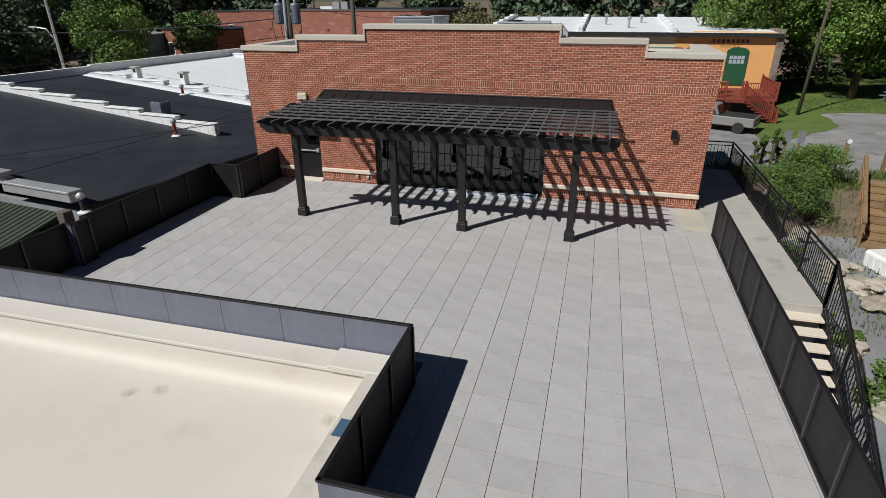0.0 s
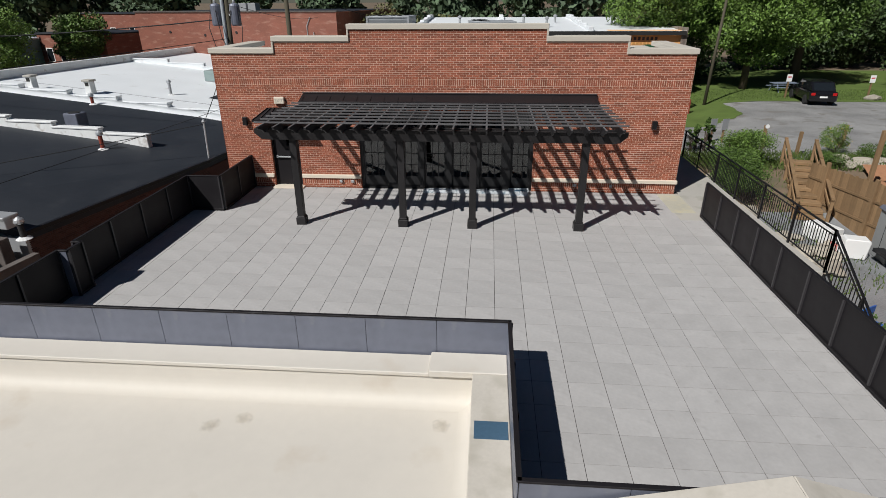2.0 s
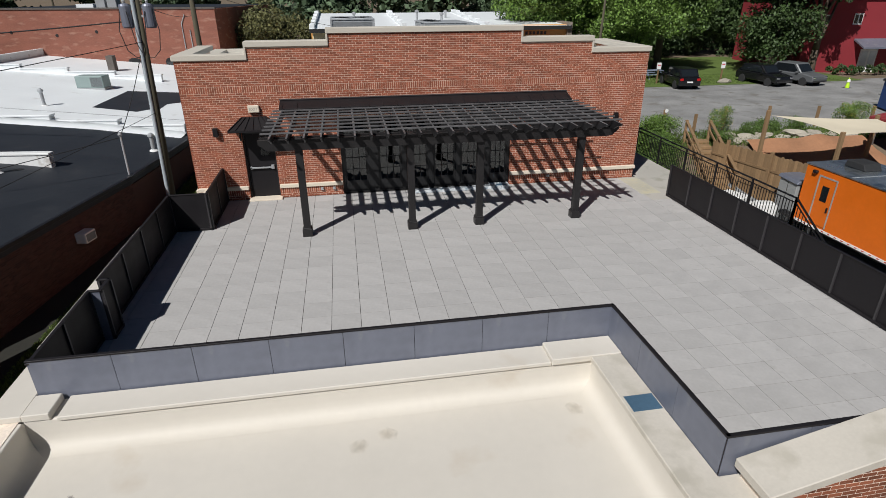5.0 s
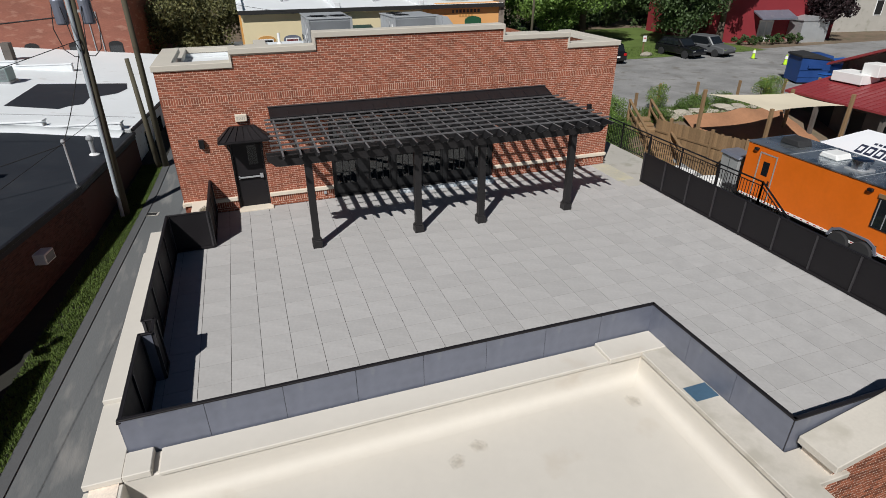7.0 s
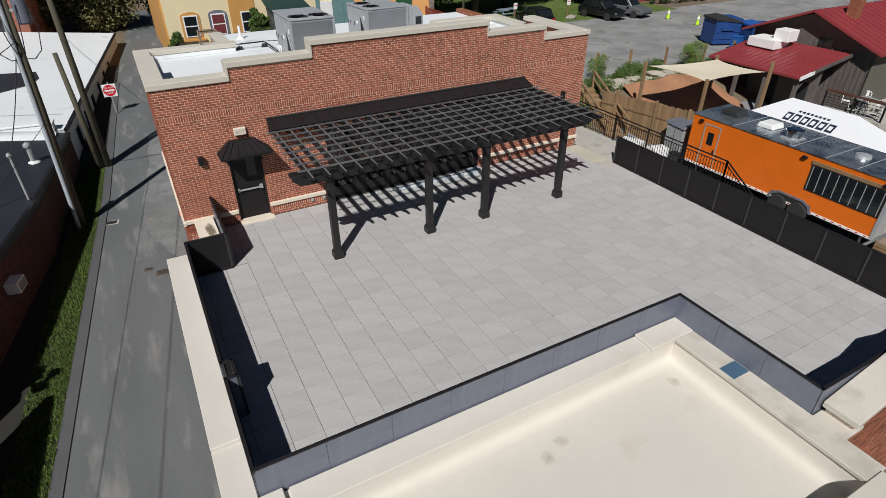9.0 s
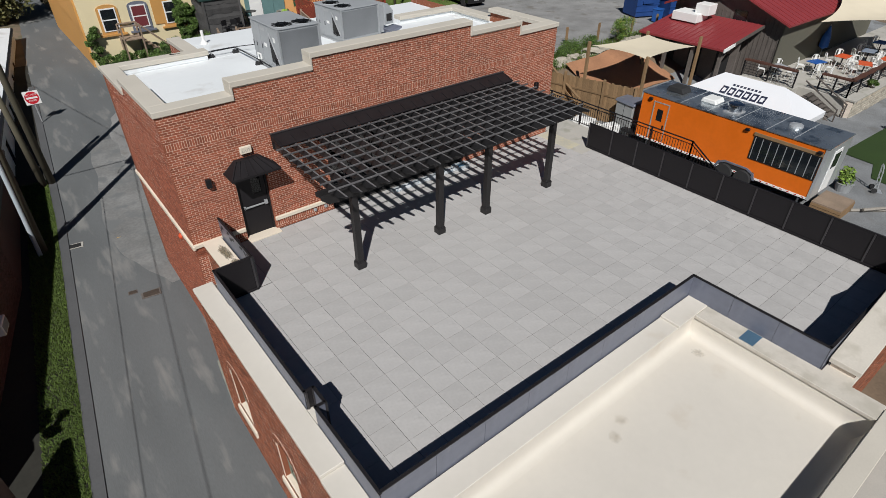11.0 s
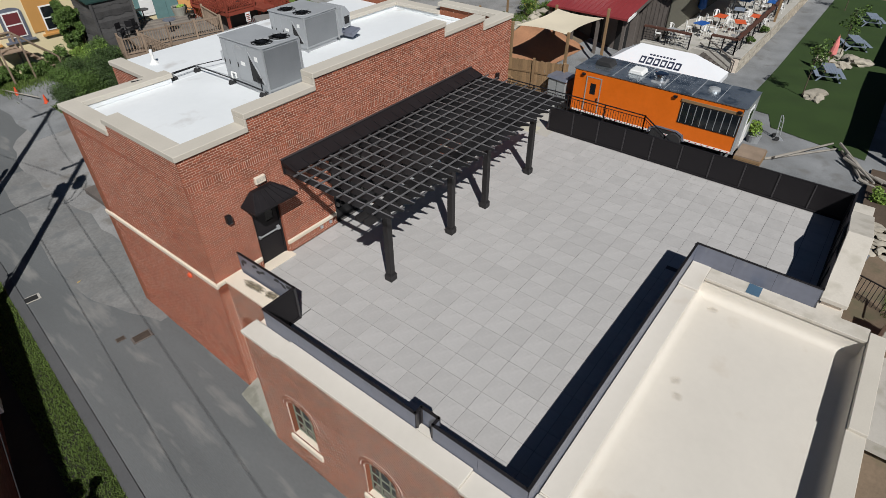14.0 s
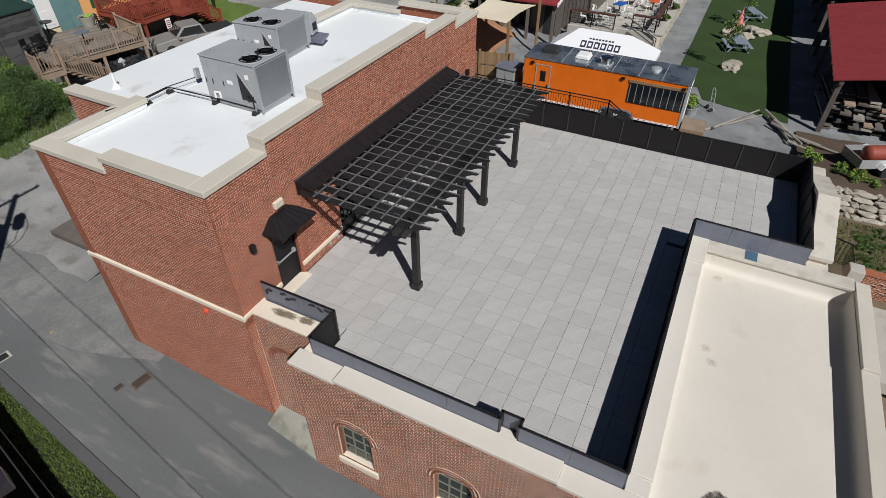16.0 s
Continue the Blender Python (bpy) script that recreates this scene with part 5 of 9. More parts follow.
placed(structure("roof_edge", Shape().beam((edge(0) - 0.02, -0.15, nzb(edge(0)) - 0.02), (edge(9.5) - 0.02, 9.5, nzb(edge(9.5), 9.5) - 0.02), 0.16, 0.15).beam((0.14, 9.5, nzb(0.16, 9.5) - 0.02), (0.14, 17.9, nzb(0.16, 17.9) - 0.02), 0.16, 0.15), "black_metal", "black metal roof edging", bevel=0.01))
placed(structure("gutter", Shape().box(0.0, 0.14, 18, 43.5, nz(0) - 0.12, nz(0) + 0.02), "black_metal", "dark metal gutter on the white roof"))
placed(structure("wall_street", Shape().box(-23.35, -23.0, -0.2, 17.9, -5, nz(-23) + 0.55).box(-23.35, -23.0, 17.9, 43.5, -5, nz(-23) + 0.65), "paint_white", "street-front parapet"))


def stepped(name, y, x0, x1, n, h, material, label, t=0.32, drop=0.26):
    """A parapet across the roof that comes down in steps towards the alley."""
    ob = thing(name, (0, 0, 0), label, "parapet")
    ob.matrix_world = NB
    w = (x1 - x0) / n
    for k in range(n):
        a, b = x0 + k * w, x0 + (k + 1) * w
        zt = nz(a + 0.3 * w) + h
        part("block", Shape().box(a, b + 0.02, y, y + t, nz(b) - 0.1, zt), material, ob, bevel=0.02)
        part("cap", Shape().box(a - 0.05, b + 0.06, y - 0.05, y + t + 0.05, zt, zt + 0.10), material, ob, bevel=0.02)
    return ob


stepped("stepped_parapet", 9.85, -22.9, -3.4, 7, 0.36, "paint_white", "white-painted stepped brick parapet between black roofs")
stepped("roof_parapet", 17.75, -22.9, -0.4, 6, 0.12, "white_roof", "low white-coated parapet beside the black roof", 0.5)
xs = [-22.9 + 17.9 * k / 8 for k in range(9)] + [-3.4, -1.8, -0.3]
v = [(x, y, nzb(x, y) + d) for x in xs for y, d in ((16.85, 0.0), (16.9, 0.03), (17.3, 0.06), (17.74, 0.16), (17.74, -0.1))]
s = Shape().add(v, [(i * 5 + k, i * 5 + k + 1, i * 5 + k + 6, i * 5 + k + 5) for i in range(len(xs) - 1) for k in range(4)])
placed(structure("flashing_strip", s, "white_roof", "broad white-coated flashing at the black roof's edge", smooth=True))
placed(structure("seam", Shape().beam((-22.5, 20.3, nz(-22.5) + 0.03), (-0.4, 20.4, nz(-0.4) + 0.03), 0.05, 0.05), "steel", "thin raised seam across the white roof"))
stepped("white_parapet", 33.6, -22.9, -8.0, 4, 0.30, "white_roof", "white-coated stepped parapet on the white roof")
stepped("front_parapet", -0.55, -9.0, -1.0, 2, 0.02, "steel", "silver-coated stepped parapet at the roof's south edge", 0.5)
placed(structure("roof_lean_to", Shape().prism([(-4.6, -2.55), (-0.6, -1.62), (-0.6, -1.70), (-4.6, -2.63)], -14, -1.6, "x"), "green_tin", "pale green ribbed tin lean-to roof"))
s = Shape()
for k in range(40):
    s.beam((-13.9 + k * 0.31, -4.6, -2.54), (-13.9 + k * 0.31, -0.62, -1.61), 0.03, 0.03)
placed(structure("ribs", s, "green_tin", "ribs of the tin roof"))
placed(structure("wall_lean_to", Shape().box(-14, -1.7, -4.5, -0.7, -5.2, -2.6), "dark_board", "dark weathered board shed below the lean-to"))
# out of view, added only to throw shade over the southern verge
placed(structure("wall_yard_south", Shape().box(-0.15, 0.10, -13.0, -0.6, -5.2, -1.9), "dark_board", "unseen added wall that casts shade on the alley verge"))
placed(structure("pier", Shape().box(-1.5, -1.1, -0.9, -0.5, -4.8, -1.45), "dark_board", "dark boarded pier at the roof's corner", bevel=0.02))
s = Shape().add([(x, y, nz(x) + 0.03) for x, y in ((-7.9, 22.3), (-4.9, 21.9), (-4.6, 22.7), (-4.0, 23.3), (-4.2, 24.9), (-3.0, 26.6), (-2.8, 28.1), (-3.3, 29.9), (-8.5, 28.6))], [tuple(range(9))])
placed(structure("tar_patch", s, "tar", "black tar patch on the white roof"))


def on_roof(name, x, y, label, category):
    u, v = nbl(x, y)
    ob = thing(name, (u, v, nzb(u, v) if v < 17.8 else nz(u)), label, category)
    ob.matrix_world = NB @ ob.matrix_world
    return ob


for x, y, h, m in ((-10.08, 7.64, 0.75, "tank_red"), (-6.93, -1.7, 0.6, "rubber"), (-16.56, 16.6, 0.55, "tank_red"), (-14.05, 21.6, 0.9, "steel"), (-5.17, 12.5, 0.75, "steel_light")):
    ob = on_roof("vent_pipe", x, y, "vent pipe with a metal cap on the roof", "vent")
    part("pipe", Shape().tube((0, 0, 0), (0, 0, h), 0.10, n=12), m, ob, "rusty pipe" if m == "tank_red" else "")
    part("cap", Shape().lathe([(0.12, h - 0.05), (0.17, h + 0.02), (0.15, h + 0.12), (0.05, h + 0.20)], n=12), "steel_light", ob)
    part("flashing", Shape().lathe([(0.26, 0.0), (0.13, 0.08)], n=12), "paint_white", ob)
for x, y in ((-18.65, 19.6), (-22.6, 19.3)):
    ob = on_roof("chimney", x, y, "short white-coated brick chimney with a dark cap", "chimney")
    part("chimney_shaft", Shape().box(-0.24, 0.24, -0.24, 0.24, -0.1, 0.85), "paint_white", ob, bevel=0.02)
    part("cap", Shape().box(-0.32, 0.32, -0.32, 0.32, 0.85, 0.98), "concrete", ob, bevel=0.02)
    part("flue_opening", Shape().box(-0.15, 0.15, -0.245, -0.24, 0.55, 0.80), "dark", ob)
ob = on_roof("chimney", -15.2, 37.5, "dark square chimney on the white roof", "chimney")
part("chimney_shaft", Shape().box(-0.3, 0.3, -0.3, 0.3, -0.1, 1.3), "dark_board", ob, bevel=0.02)
ob = on_roof("condenser", -13.6, 10.9, "dark grey square condenser unit on the black roof", "air conditioner")
part("cabinet", Shape().box(-0.42, 0.42, -0.38, 0.38, 0.05, 0.85), "zinc", ob, bevel=0.03)
part("top_grille", Shape().lathe([(0.32, 0.85), (0.32, 0.88), (0.05, 0.90)], n=16), "dark", ob)
part("base_pad", Shape().box(-0.5, 0.5, -0.46, 0.46, -0.02, 0.05), "paint_white", ob)
part("pipe", Shape().path([(-0.42, 0, 0.2), (-0.75, 0.1, 0.2), (-0.75, 0.1, 0.0)], 0.04), "steel", ob)
ob = on_roof("condenser", -13.6, 28.6, "pale green air unit on the white roof", "air conditioner")
part("cabinet", Shape().box(-1.0, 1.0, -0.55, 0.55, 0.1, 0.95), "unit_green", ob, bevel=0.04)
s = Shape()
for k in range(14):
    s.box(0.1 + k * 0.06, 0.13 + k * 0.06, -0.57, -0.55, 0.2, 0.85)
part("grille", s, "coil", ob)
part("base_pad", Shape().box(-1.05, 1.05, -0.6, 0.6, -0.05, 0.1), "steel", ob)
ob = on_roof("mast", -5.13, 8.42, "thin steel service mast at the roof's edge", "mast")
part("pole", Shape().tube((0, 0, -0.3), (-0.1, 0.25, 1.75), 0.04, n=8), "steel_light", ob)
part("insulator", Shape().lathe([(0.06, 1.72), (0.10, 1.80), (0.05, 1.90)], (-0.1, 0.25, 0), 8), "steel", ob)
u, v = nbl(-5.95, 4.2)
ob = thing("window_unit", (edge(v), v, -2.74), "old white window air conditioner in the brick wall", "air conditioner", rz=-6)
ob.matrix_world = NB @ ob.matrix_world
part("cabinet", Shape().box(-0.05, 0.42, -0.32, 0.32, 0, 0.42), "plastic_white", ob, bevel=0.02)
part("grille", Shape().box(0.42, 0.43, -0.26, 0.26, 0.06, 0.36), "coil", ob)

# ---- brick block and far houses ----
ob = thing("brick_block", (-29.5, 43.5, -4), "long old red brick building with a tarred roof", "building")
ob.matrix_world = NB @ ob.matrix_world
part("wall", Shape().box(0, 23.5, 0, 22, 0, 8.9), "brick_far", ob)
part("roof", Shape().box(0.3, 23.2, 0.3, 21.7, 8.9, 8.95), "tar", ob)
part("parapet_cap", Shape().box(-0.1, 23.6, -0.1, 0.35, 8.9, 9.05), "dark_board", ob)
for x in (18.6, 21.9, 15.0):
    w = part("window", Shape().prism([(x - 0.6, 2.6), (x + 0.6, 2.6)] + [(x + 0.6 * math.cos(math.pi * k / 8), 4.2 + 0.3 * math.sin(math.pi * k / 8)) for k in range(9)], -0.02, 0.05, "y"), "frame_black", ob)
    part("pane", Shape().box(x - 0.5, x + 0.5, -0.035, -0.025, 2.7, 3.3), "car_glass", w)
    part("pane", Shape().box(x - 0.5, x + 0.5, -0.035, -0.025, 3.4, 4.1), "car_glass", w)
for x, z in ((4.0, 6.9), (8.2, 6.6), (12.0, 6.9)):
    part("anchor_plate", Shape().lathe([(0.16, 0), (0.12, 0.05)], n=8), "dark", ob).matrix_local = pose(x, 0, z, 90)
part("conduit", Shape().path([(20.2, -0.06, 2.5), (20.2, -0.06, 7.6), (20.6, -0.06, 8.4)], 0.05), "steel", ob)
part("conduit", Shape().path([(20.9, -0.06, 2.5), (20.9, -0.06, 7.0)], 0.05), "steel", ob)
for x in (11.5, 12.6):
    part("roof_unit", Shape().box(x, x + 0.9, 2, 3, 8.95, 9.8), "steel", ob, "grey roof air unit", 0.03)
part("skylight", Shape().box(8.5, 10.2, 4, 6, 8.95, 9.3), "white_roof", ob)


def house(name, at, w, d, h, wallm, roofm, label, rz=0.0, wins=(), cap=True, rows=((0.35, 0.68),)):
    """A flat-roofed block with windows on its -y face; at is the face's left foot."""
    ob = thing(name, at, label, "building", rz=rz)
    part("wall", Shape().box(0, w, 0, d, 0, h), wallm, ob)
    part("roof", Shape().box(-0.15, w + 0.15, -0.15, d + 0.15, h, h + 0.18), roofm, ob, bevel=0.03)
    for x in wins:
        for a, b in rows:
            f = part("window", Shape().box(x - 0.55, x + 0.55, -0.06, 0.02, h * a, h * b), "white", ob)
            part("pane", Shape().box(x - 0.45, x + 0.45, -0.07, -0.06, h * a + 0.1, h * b - 0.1), "car_glass", f)
    return ob


house("brick_house", (-50.0, 55.0, -3), 11, 9, 5.2, "brick_far", "tar", "far red brick building with arched windows", -12, (1.6, 3.8, 6.2, 8.4))
house("grey_house", (-58.0, 50.0, -3), 7, 8, 4.6, "teal", "white_roof", "far grey building with roof plant", -12, (2, 5))
house("brick_house", (-66.0, 86.0, -3), 22, 10, 7.0, "brick_far", "tar", "far low red brick block", -8, (3, 7, 11, 15, 19))

# ---- yellow and orange row north of the lane ----
ob = thing("painted_row", (2.75, 30.2, -2.6), "cream and orange painted row with white roofs", "building")
part("wall", Shape().box(0, 15.6, 0, 15, 0, 6.2), "yellow_wall", ob, "pale yellow painted wall")
part("wall", Shape().box(15.6, 21.3, -0.02, 15, 0, 6.3), "orange_wall", ob, "orange painted wall")
part("side_wall", Shape().box(21.3, 21.75, -0.2, 15.2, 0, 6.5), "rubble", ob, "bare stone and brick end wall")
part("gable_wall", Shape().box(-0.12, 0.0, 0.6, 15, 0, 6.2), "ochre", ob)
r = part("roof", Shape().prism([(-0.35, 6.25), (15.2, 6.9), (15.2, 6.7), (-0.35, 6.1)], -0.2, 21.6, "x"), "white_roof", ob)
part("eave_board", Shape().box(-0.2, 21.6, -0.42, -0.35, 5.95, 6.25), "dark", ob)
for x in (0.0, 7.3, 14.2):
    for k in range(5):
        part("parapet_block", Shape().box(x - 0.18, x + 0.22, k * 3.0 + (0 if k else -0.3), (k + 1) * 3.0, 6.1, 6.62 + 0.14 * k), "white_roof", ob, bevel=0.03)
for x, y, h in ((3.5, 5, 0.5), (9.2, 6, 0.6), (11.0, 3.2, 0.45), (12.2, 8, 0.5), (17, 6, 0.5)):
    part("roof_vent", Shape().tube((x, y, 6.3), (x, y, 6.6 + h), 0.1, n=8).lathe([(0.16, 6.6 + h), (0.2, 6.7 + h), (0.06, 6.82 + h)], (x, y, 0), 10), "steel", ob)
for x, m in ((1.65, "white"), (3.6, "maroon"), (5.75, "white")):
    top = 4.35
    fr = part("window", Shape().prism([(x - 0.66, 2.5), (x + 0.66, 2.5)] + [(x + 0.66 * math.cos(math.pi * k / 8), top - 0.25 + 0.28 * math.sin(math.pi * k / 8)) for k in range(9)], -0.05, 0.02, "y"), "ochre" if m == "white" else "zinc", ob)
    part("sash", Shape().box(x - 0.5, x + 0.5, -0.09, -0.05, 2.68, top - 0.2), "white", fr, "white sash")
    for a, b in ((2.75, 3.38), (3.46, top - 0.28)):
        part("pane", Shape().box(x - 0.42, x + 0.42, -0.10, -0.09, a, b), "car_glass" if m == "white" else "maroon", fr)
    part("window_sill", Shape().box(x - 0.85, x + 0.85, -0.16, 0.0, 2.38, 2.5), "ochre" if m == "white" else "zinc", fr)
for x in (3.0, 5.6):
    part("cellar_vent", Shape().box(x, x + 0.45, -0.03, 0.0, 0.75, 1.0), "dark", ob)
for x in (15.9, 18.9):
    dr = part("door", Shape().prism([(x - 0.75, 2.55), (x + 0.75, 2.55)] + [(x + 0.75 * math.cos(math.pi * k / 8), 4.95 + 0.3 * math.sin(math.pi * k / 8)) for k in range(9)], -0.08, 0.02, "y"), "door_green", ob, "green arched double door")
    for a in range(8):
        u, z = x - 0.52 + 0.27 * (a % 4), 4.1 + 0.3 * (a // 4)
        part("door_pane", Shape().box(u, u + 0.22, -0.10, -0.08, z, z + 0.25), "conduit_grey", dr)
for k in range(8):
    part("sign_bar", Shape().box(17.0 + k * 0.33, 17.2 + k * 0.33, -0.04, -0.02, 5.55, 5.8), "dark_board", ob)
for k in range(5):
    part("sign_bar", Shape().box(17.6 + k * 0.28, 17.8 + k * 0.28, -0.04, -0.02, 5.25, 5.4), "ochre", ob)
part("orange_panel", Shape().box(14.42, 15.6, -0.05, 0.0, 1.7, 6.1), "orange_wall", ob)
for x in (12.53, 13.45):
    part("teal_board", Shape().box(x, x + 0.9, -0.06 - 0.03 * (x > 13), 0.0, 1.7, 5.2), "teal", ob, "teal boarded door panel with worn edges")
part("teal_board", Shape().box(11.15, 11.5, -0.06, 0.0, 2.0, 5.2), "teal", ob)
part("white_door", Shape().box(11.5, 12.5, -0.07, 0.0, 2.12, 4.4).box(11.62, 12.38, -0.085, -0.07, 2.3, 3.2), "white", ob, "white panelled back door")
part("ochre_bay", Shape().box(4.5, 6.38, -0.045, 0.0, 2.7, 6.1), "ochre", ob, "orange painted bay round a window")
part("bay_vent", Shape().box(5.35, 5.75, -0.075, -0.045, 3.05, 3.35), "steel", ob, "small grey wall vent")
porch = thing("porch_steps", (5.6, 29.0, -2.2), "small grey wooden porch stair at the painted row", "stairs")
for k in range(6):
    part("step", Shape().box(0.25 + k * 0.28, 0.55 + k * 0.28, 0, 0.9, 1.6 - k * 0.27, 1.64 - k * 0.27), "grey_wood", porch)
part("landing", Shape().box(-0.9, 0.3, 0, 1.2, 1.78, 1.85), "grey_wood", porch)
for y in (0.0, 1.1):
    part("rail", Shape().beam((-0.9, y, 2.7), (0.3, y, 2.7), 0.06, 0.09).beam((0.3, y, 2.7), (2.0, y, 1.0), 0.06, 0.09).beam((0.3, y, 0), (0.3, y, 2.7), 0.09, 0.09, (1, 0, 0)).beam((-0.9, y, 0), (-0.9, y, 2.7), 0.09, 0.09, (1, 0, 0)).beam((2.0, y, 0), (2.0, y, 1.0), 0.09, 0.09, (1, 0, 0)), "grey_wood", porch)
hut = thing("board_shed", (9.95, 27.3, -1.9), "weathered grey live-edge board shed with a dark green roof", "shed")
rng = random.Random(29)
for k in range(10):
    z0, ph = 0.55 + k * 0.31, rng.uniform(0, 6)
    low = [(2.5 * i / 14, z0 + 0.05 * math.sin(i * 0.9 + ph) + 0.03 * math.sin(i * 2.3 + ph * 2)) for i in range(15)]
    part("board", Shape().prism(low + [(2.5, z0 + 0.36), (0, z0 + 0.36)], -0.05 - 0.02 * (k % 2), 0.0 - 0.02 * (k % 2), "y"), "weathered_board", hut)
    a = z0 + rng.uniform(-0.03, 0.03)
    part("side_board", Shape().prism([(0.0, a), (2.6, a + 0.06), (2.6, a + 0.33), (0.0, a + 0.33)], -0.04 + 0.012 * (k % 3), 0.0 + 0.012 * (k % 3), "x"), "weathered_board", hut)
for x in (-0.06, 2.5):
    part("corner_post", Shape().box(x - 0.07, x + 0.07, -0.14, 0.0, 0.0, 3.62), "weathered_board", hut)
part("back", Shape().box(0.05, 2.5, 0.05, 2.6, 0.3, 3.6), "dark", hut)
part("roof", Shape().prism([(-0.16, 3.66), (2.7, 4.15), (2.7, 4.23), (-0.16, 3.74)], -0.3, 2.72, "x"), "green_paint", hut, "dark green sloping roof")


def timber_deck(at, w, d, h, wood, label, rails, stair=None, group="timber decks", rz=0.0):
    ob = thing("timber_deck", at, label, "deck", group, rz)
    part("platform", Shape().box(0, w, 0, d, h - 0.25, h - 0.03), wood, ob)
    n = int(d / 0.15)
    bd = Shape().box(0, w, 0.004, d / n - 0.004, h - 0.03, h).mesh("deck_board", "deck_wood" if wood == "grey_wood" else wood)
    for k in range(n):
        piece("deck_board", bd, ob, pose(0, k * d / n, 0))
    # added dark sheet that imitates the black shade of the open space underneath
    part("skirt", Shape().box(0.1, w - 0.1, 1.5, 1.55, -0.9, h - 0.25), "dark_board", ob, "dark sheet standing in for the shade below the deck")
    if group == "brown decks":
        part("landing", Shape().box(-1.13, 0.09, -1.0, 0, h - 0.28, h), wood, ob)
        for x in (-1.05, 0.0):
            part("landing_post", Shape().box(x - 0.07, x + 0.07, -0.95, -0.81, -0.9, h - 0.25), wood, ob)
    for x in (0.1, w / 2, w - 0.1):
        for y in (0.1, d - 0.1):
            part("post", Shape().box(x - 0.08, x + 0.08, y - 0.08, y + 0.08, -0.9, h - 0.25), wood, ob)
    bal = Shape().box(-0.02, 0.02, -0.02, 0.02, 0.08, 0.9).mesh("baluster", wood)

    newels = set()

    def run(a, b):
        a, b = Vector(a), Vector(b)
        u = Vector((0, 0, 1))
        part("handrail", Shape().beam(a + u * 0.95, b + u * 0.95, 0.10, 0.06), wood, ob)
        part("low_rail", Shape().beam(a + u * 0.1, b + u * 0.1, 0.05, 0.07), wood, ob)
        n = max(2, int((b - a).length / 0.15))
        for k in range(n + 1):
            p = a.lerp(b, k / n)
            piece("baluster", bal, ob, pose(*p))
        for p in (a, b):
            if (round(p.x, 2), round(p.y, 2)) in newels:
                continue
            newels.add((round(p.x, 2), round(p.y, 2)))
            part("newel", Shape().box(p.x - 0.06, p.x + 0.06, p.y - 0.06, p.y + 0.06, p.z - 0.2, p.z + 1.08), wood, ob)

    for a, b in rails:
        run(a, b)
    if stair:
        (x0, y0), (dx, dy), wid = stair
        n = max(3, int((h + 0.55) / 0.19))
        for k in range(n):
            x, y, z = x0 + dx * 0.27 * k, y0 + dy * 0.27 * k, h - 0.19 * (k + 1)
            if dx:
                part("tread", Shape().box(min(x, x + dx * 0.3), max(x, x + dx * 0.3), y0, y0 + wid, z - 0.05, z), wood, ob)
            else:
                part("tread", Shape().box(x0, x0 + wid, min(y, y + dy * 0.3), max(y, y + dy * 0.3), z - 0.05, z), wood, ob)
        e = (x0 + dx * 0.27 * n, y0 + dy * 0.27 * n, -0.5)
        run((x0, y0, h), e)
        if dx:
            run((x0, y0 + wid, h), (e[0], e[1] + wid, -0.5))
        else:
            run((x0 + wid, y0, h), (e[0] + wid, e[1], -0.5))
    return ob


timber_deck((10.62, 23.87, -1.5), 5.3, 5.75, 1.05, "grey_wood", "weathered grey-brown timber deck with railings and side steps",
            (((0.1, 0, 1.05), (1.83, 0, 1.05)), ((1.83, 0, 1.05), (3.56, 0, 1.05)), ((3.56, 0, 1.05), (5.25, 0, 1.05)), ((5.25, 0, 1.05), (5.25, 3.3, 1.05)), ((-1.08, -0.95, 1.05), (0.09, -0.95, 1.05)), ((-1.08, -0.95, 1.05), (-1.08, 0.1, 1.05))),
            ((0.09, -0.95), (1, 0), 0.9), "brown decks", -13.1)
timber_deck((18.0, 25.4, -1.3), 5.6, 4.6, 1.05, "red_wood", "red-brown painted timber deck below the orange wall",
            (((0, 0, 1.05), (2.4, 0, 1.05)), ((3.6, 0, 1.05), (5.6, 0, 1.05)), ((5.6, 0, 1.05), (5.6, 4.4, 1.05)), ((0, 0, 1.05), (0, 4.4, 1.05))), ((3.4, -1.15), (1, 0), 1.1))
red_landing = part("landing", Shape().box(2.3, 3.5, -1.15, 0, 0.85, 1.04), "red_wood", bpy.data.objects["timber_deck.001"])
lat = thing("lattice_panel", (15.9, 26.0, -0.2), "red-brown crossed lattice panel between the decks", "trellis")
for k in range(16):
    part("lath", Shape().beam((k * 0.2, 0, 0), (k * 0.2 + 1.5, 0, 1.6), 0.02, 0.04), "red_wood", lat)
    part("lath", Shape().beam((k * 0.2 + 1.5, 0.02, 0), (k * 0.2, 0.02, 1.6), 0.02, 0.04), "red_wood", lat)
for x, y, m in ((13.75, 25.5, "zinc"), (13.9, 29.2, "black_metal"), (20.5, 27.5, "fence_wood")):
    ob = thing("cafe_table", (x, y, -0.45 if x < 18 else -0.25), "small round table on the timber deck", "table", "deck tables")
    part("tabletop", Shape().lathe([(0.42, 0.70), (0.42, 0.74)], n=14), m, ob)
    part("pedestal", Shape().tube((0, 0, 0), (0, 0, 0.70), 0.04, n=8).lathe([(0.25, 0), (0.05, 0.06)], n=12), "black_metal", ob)
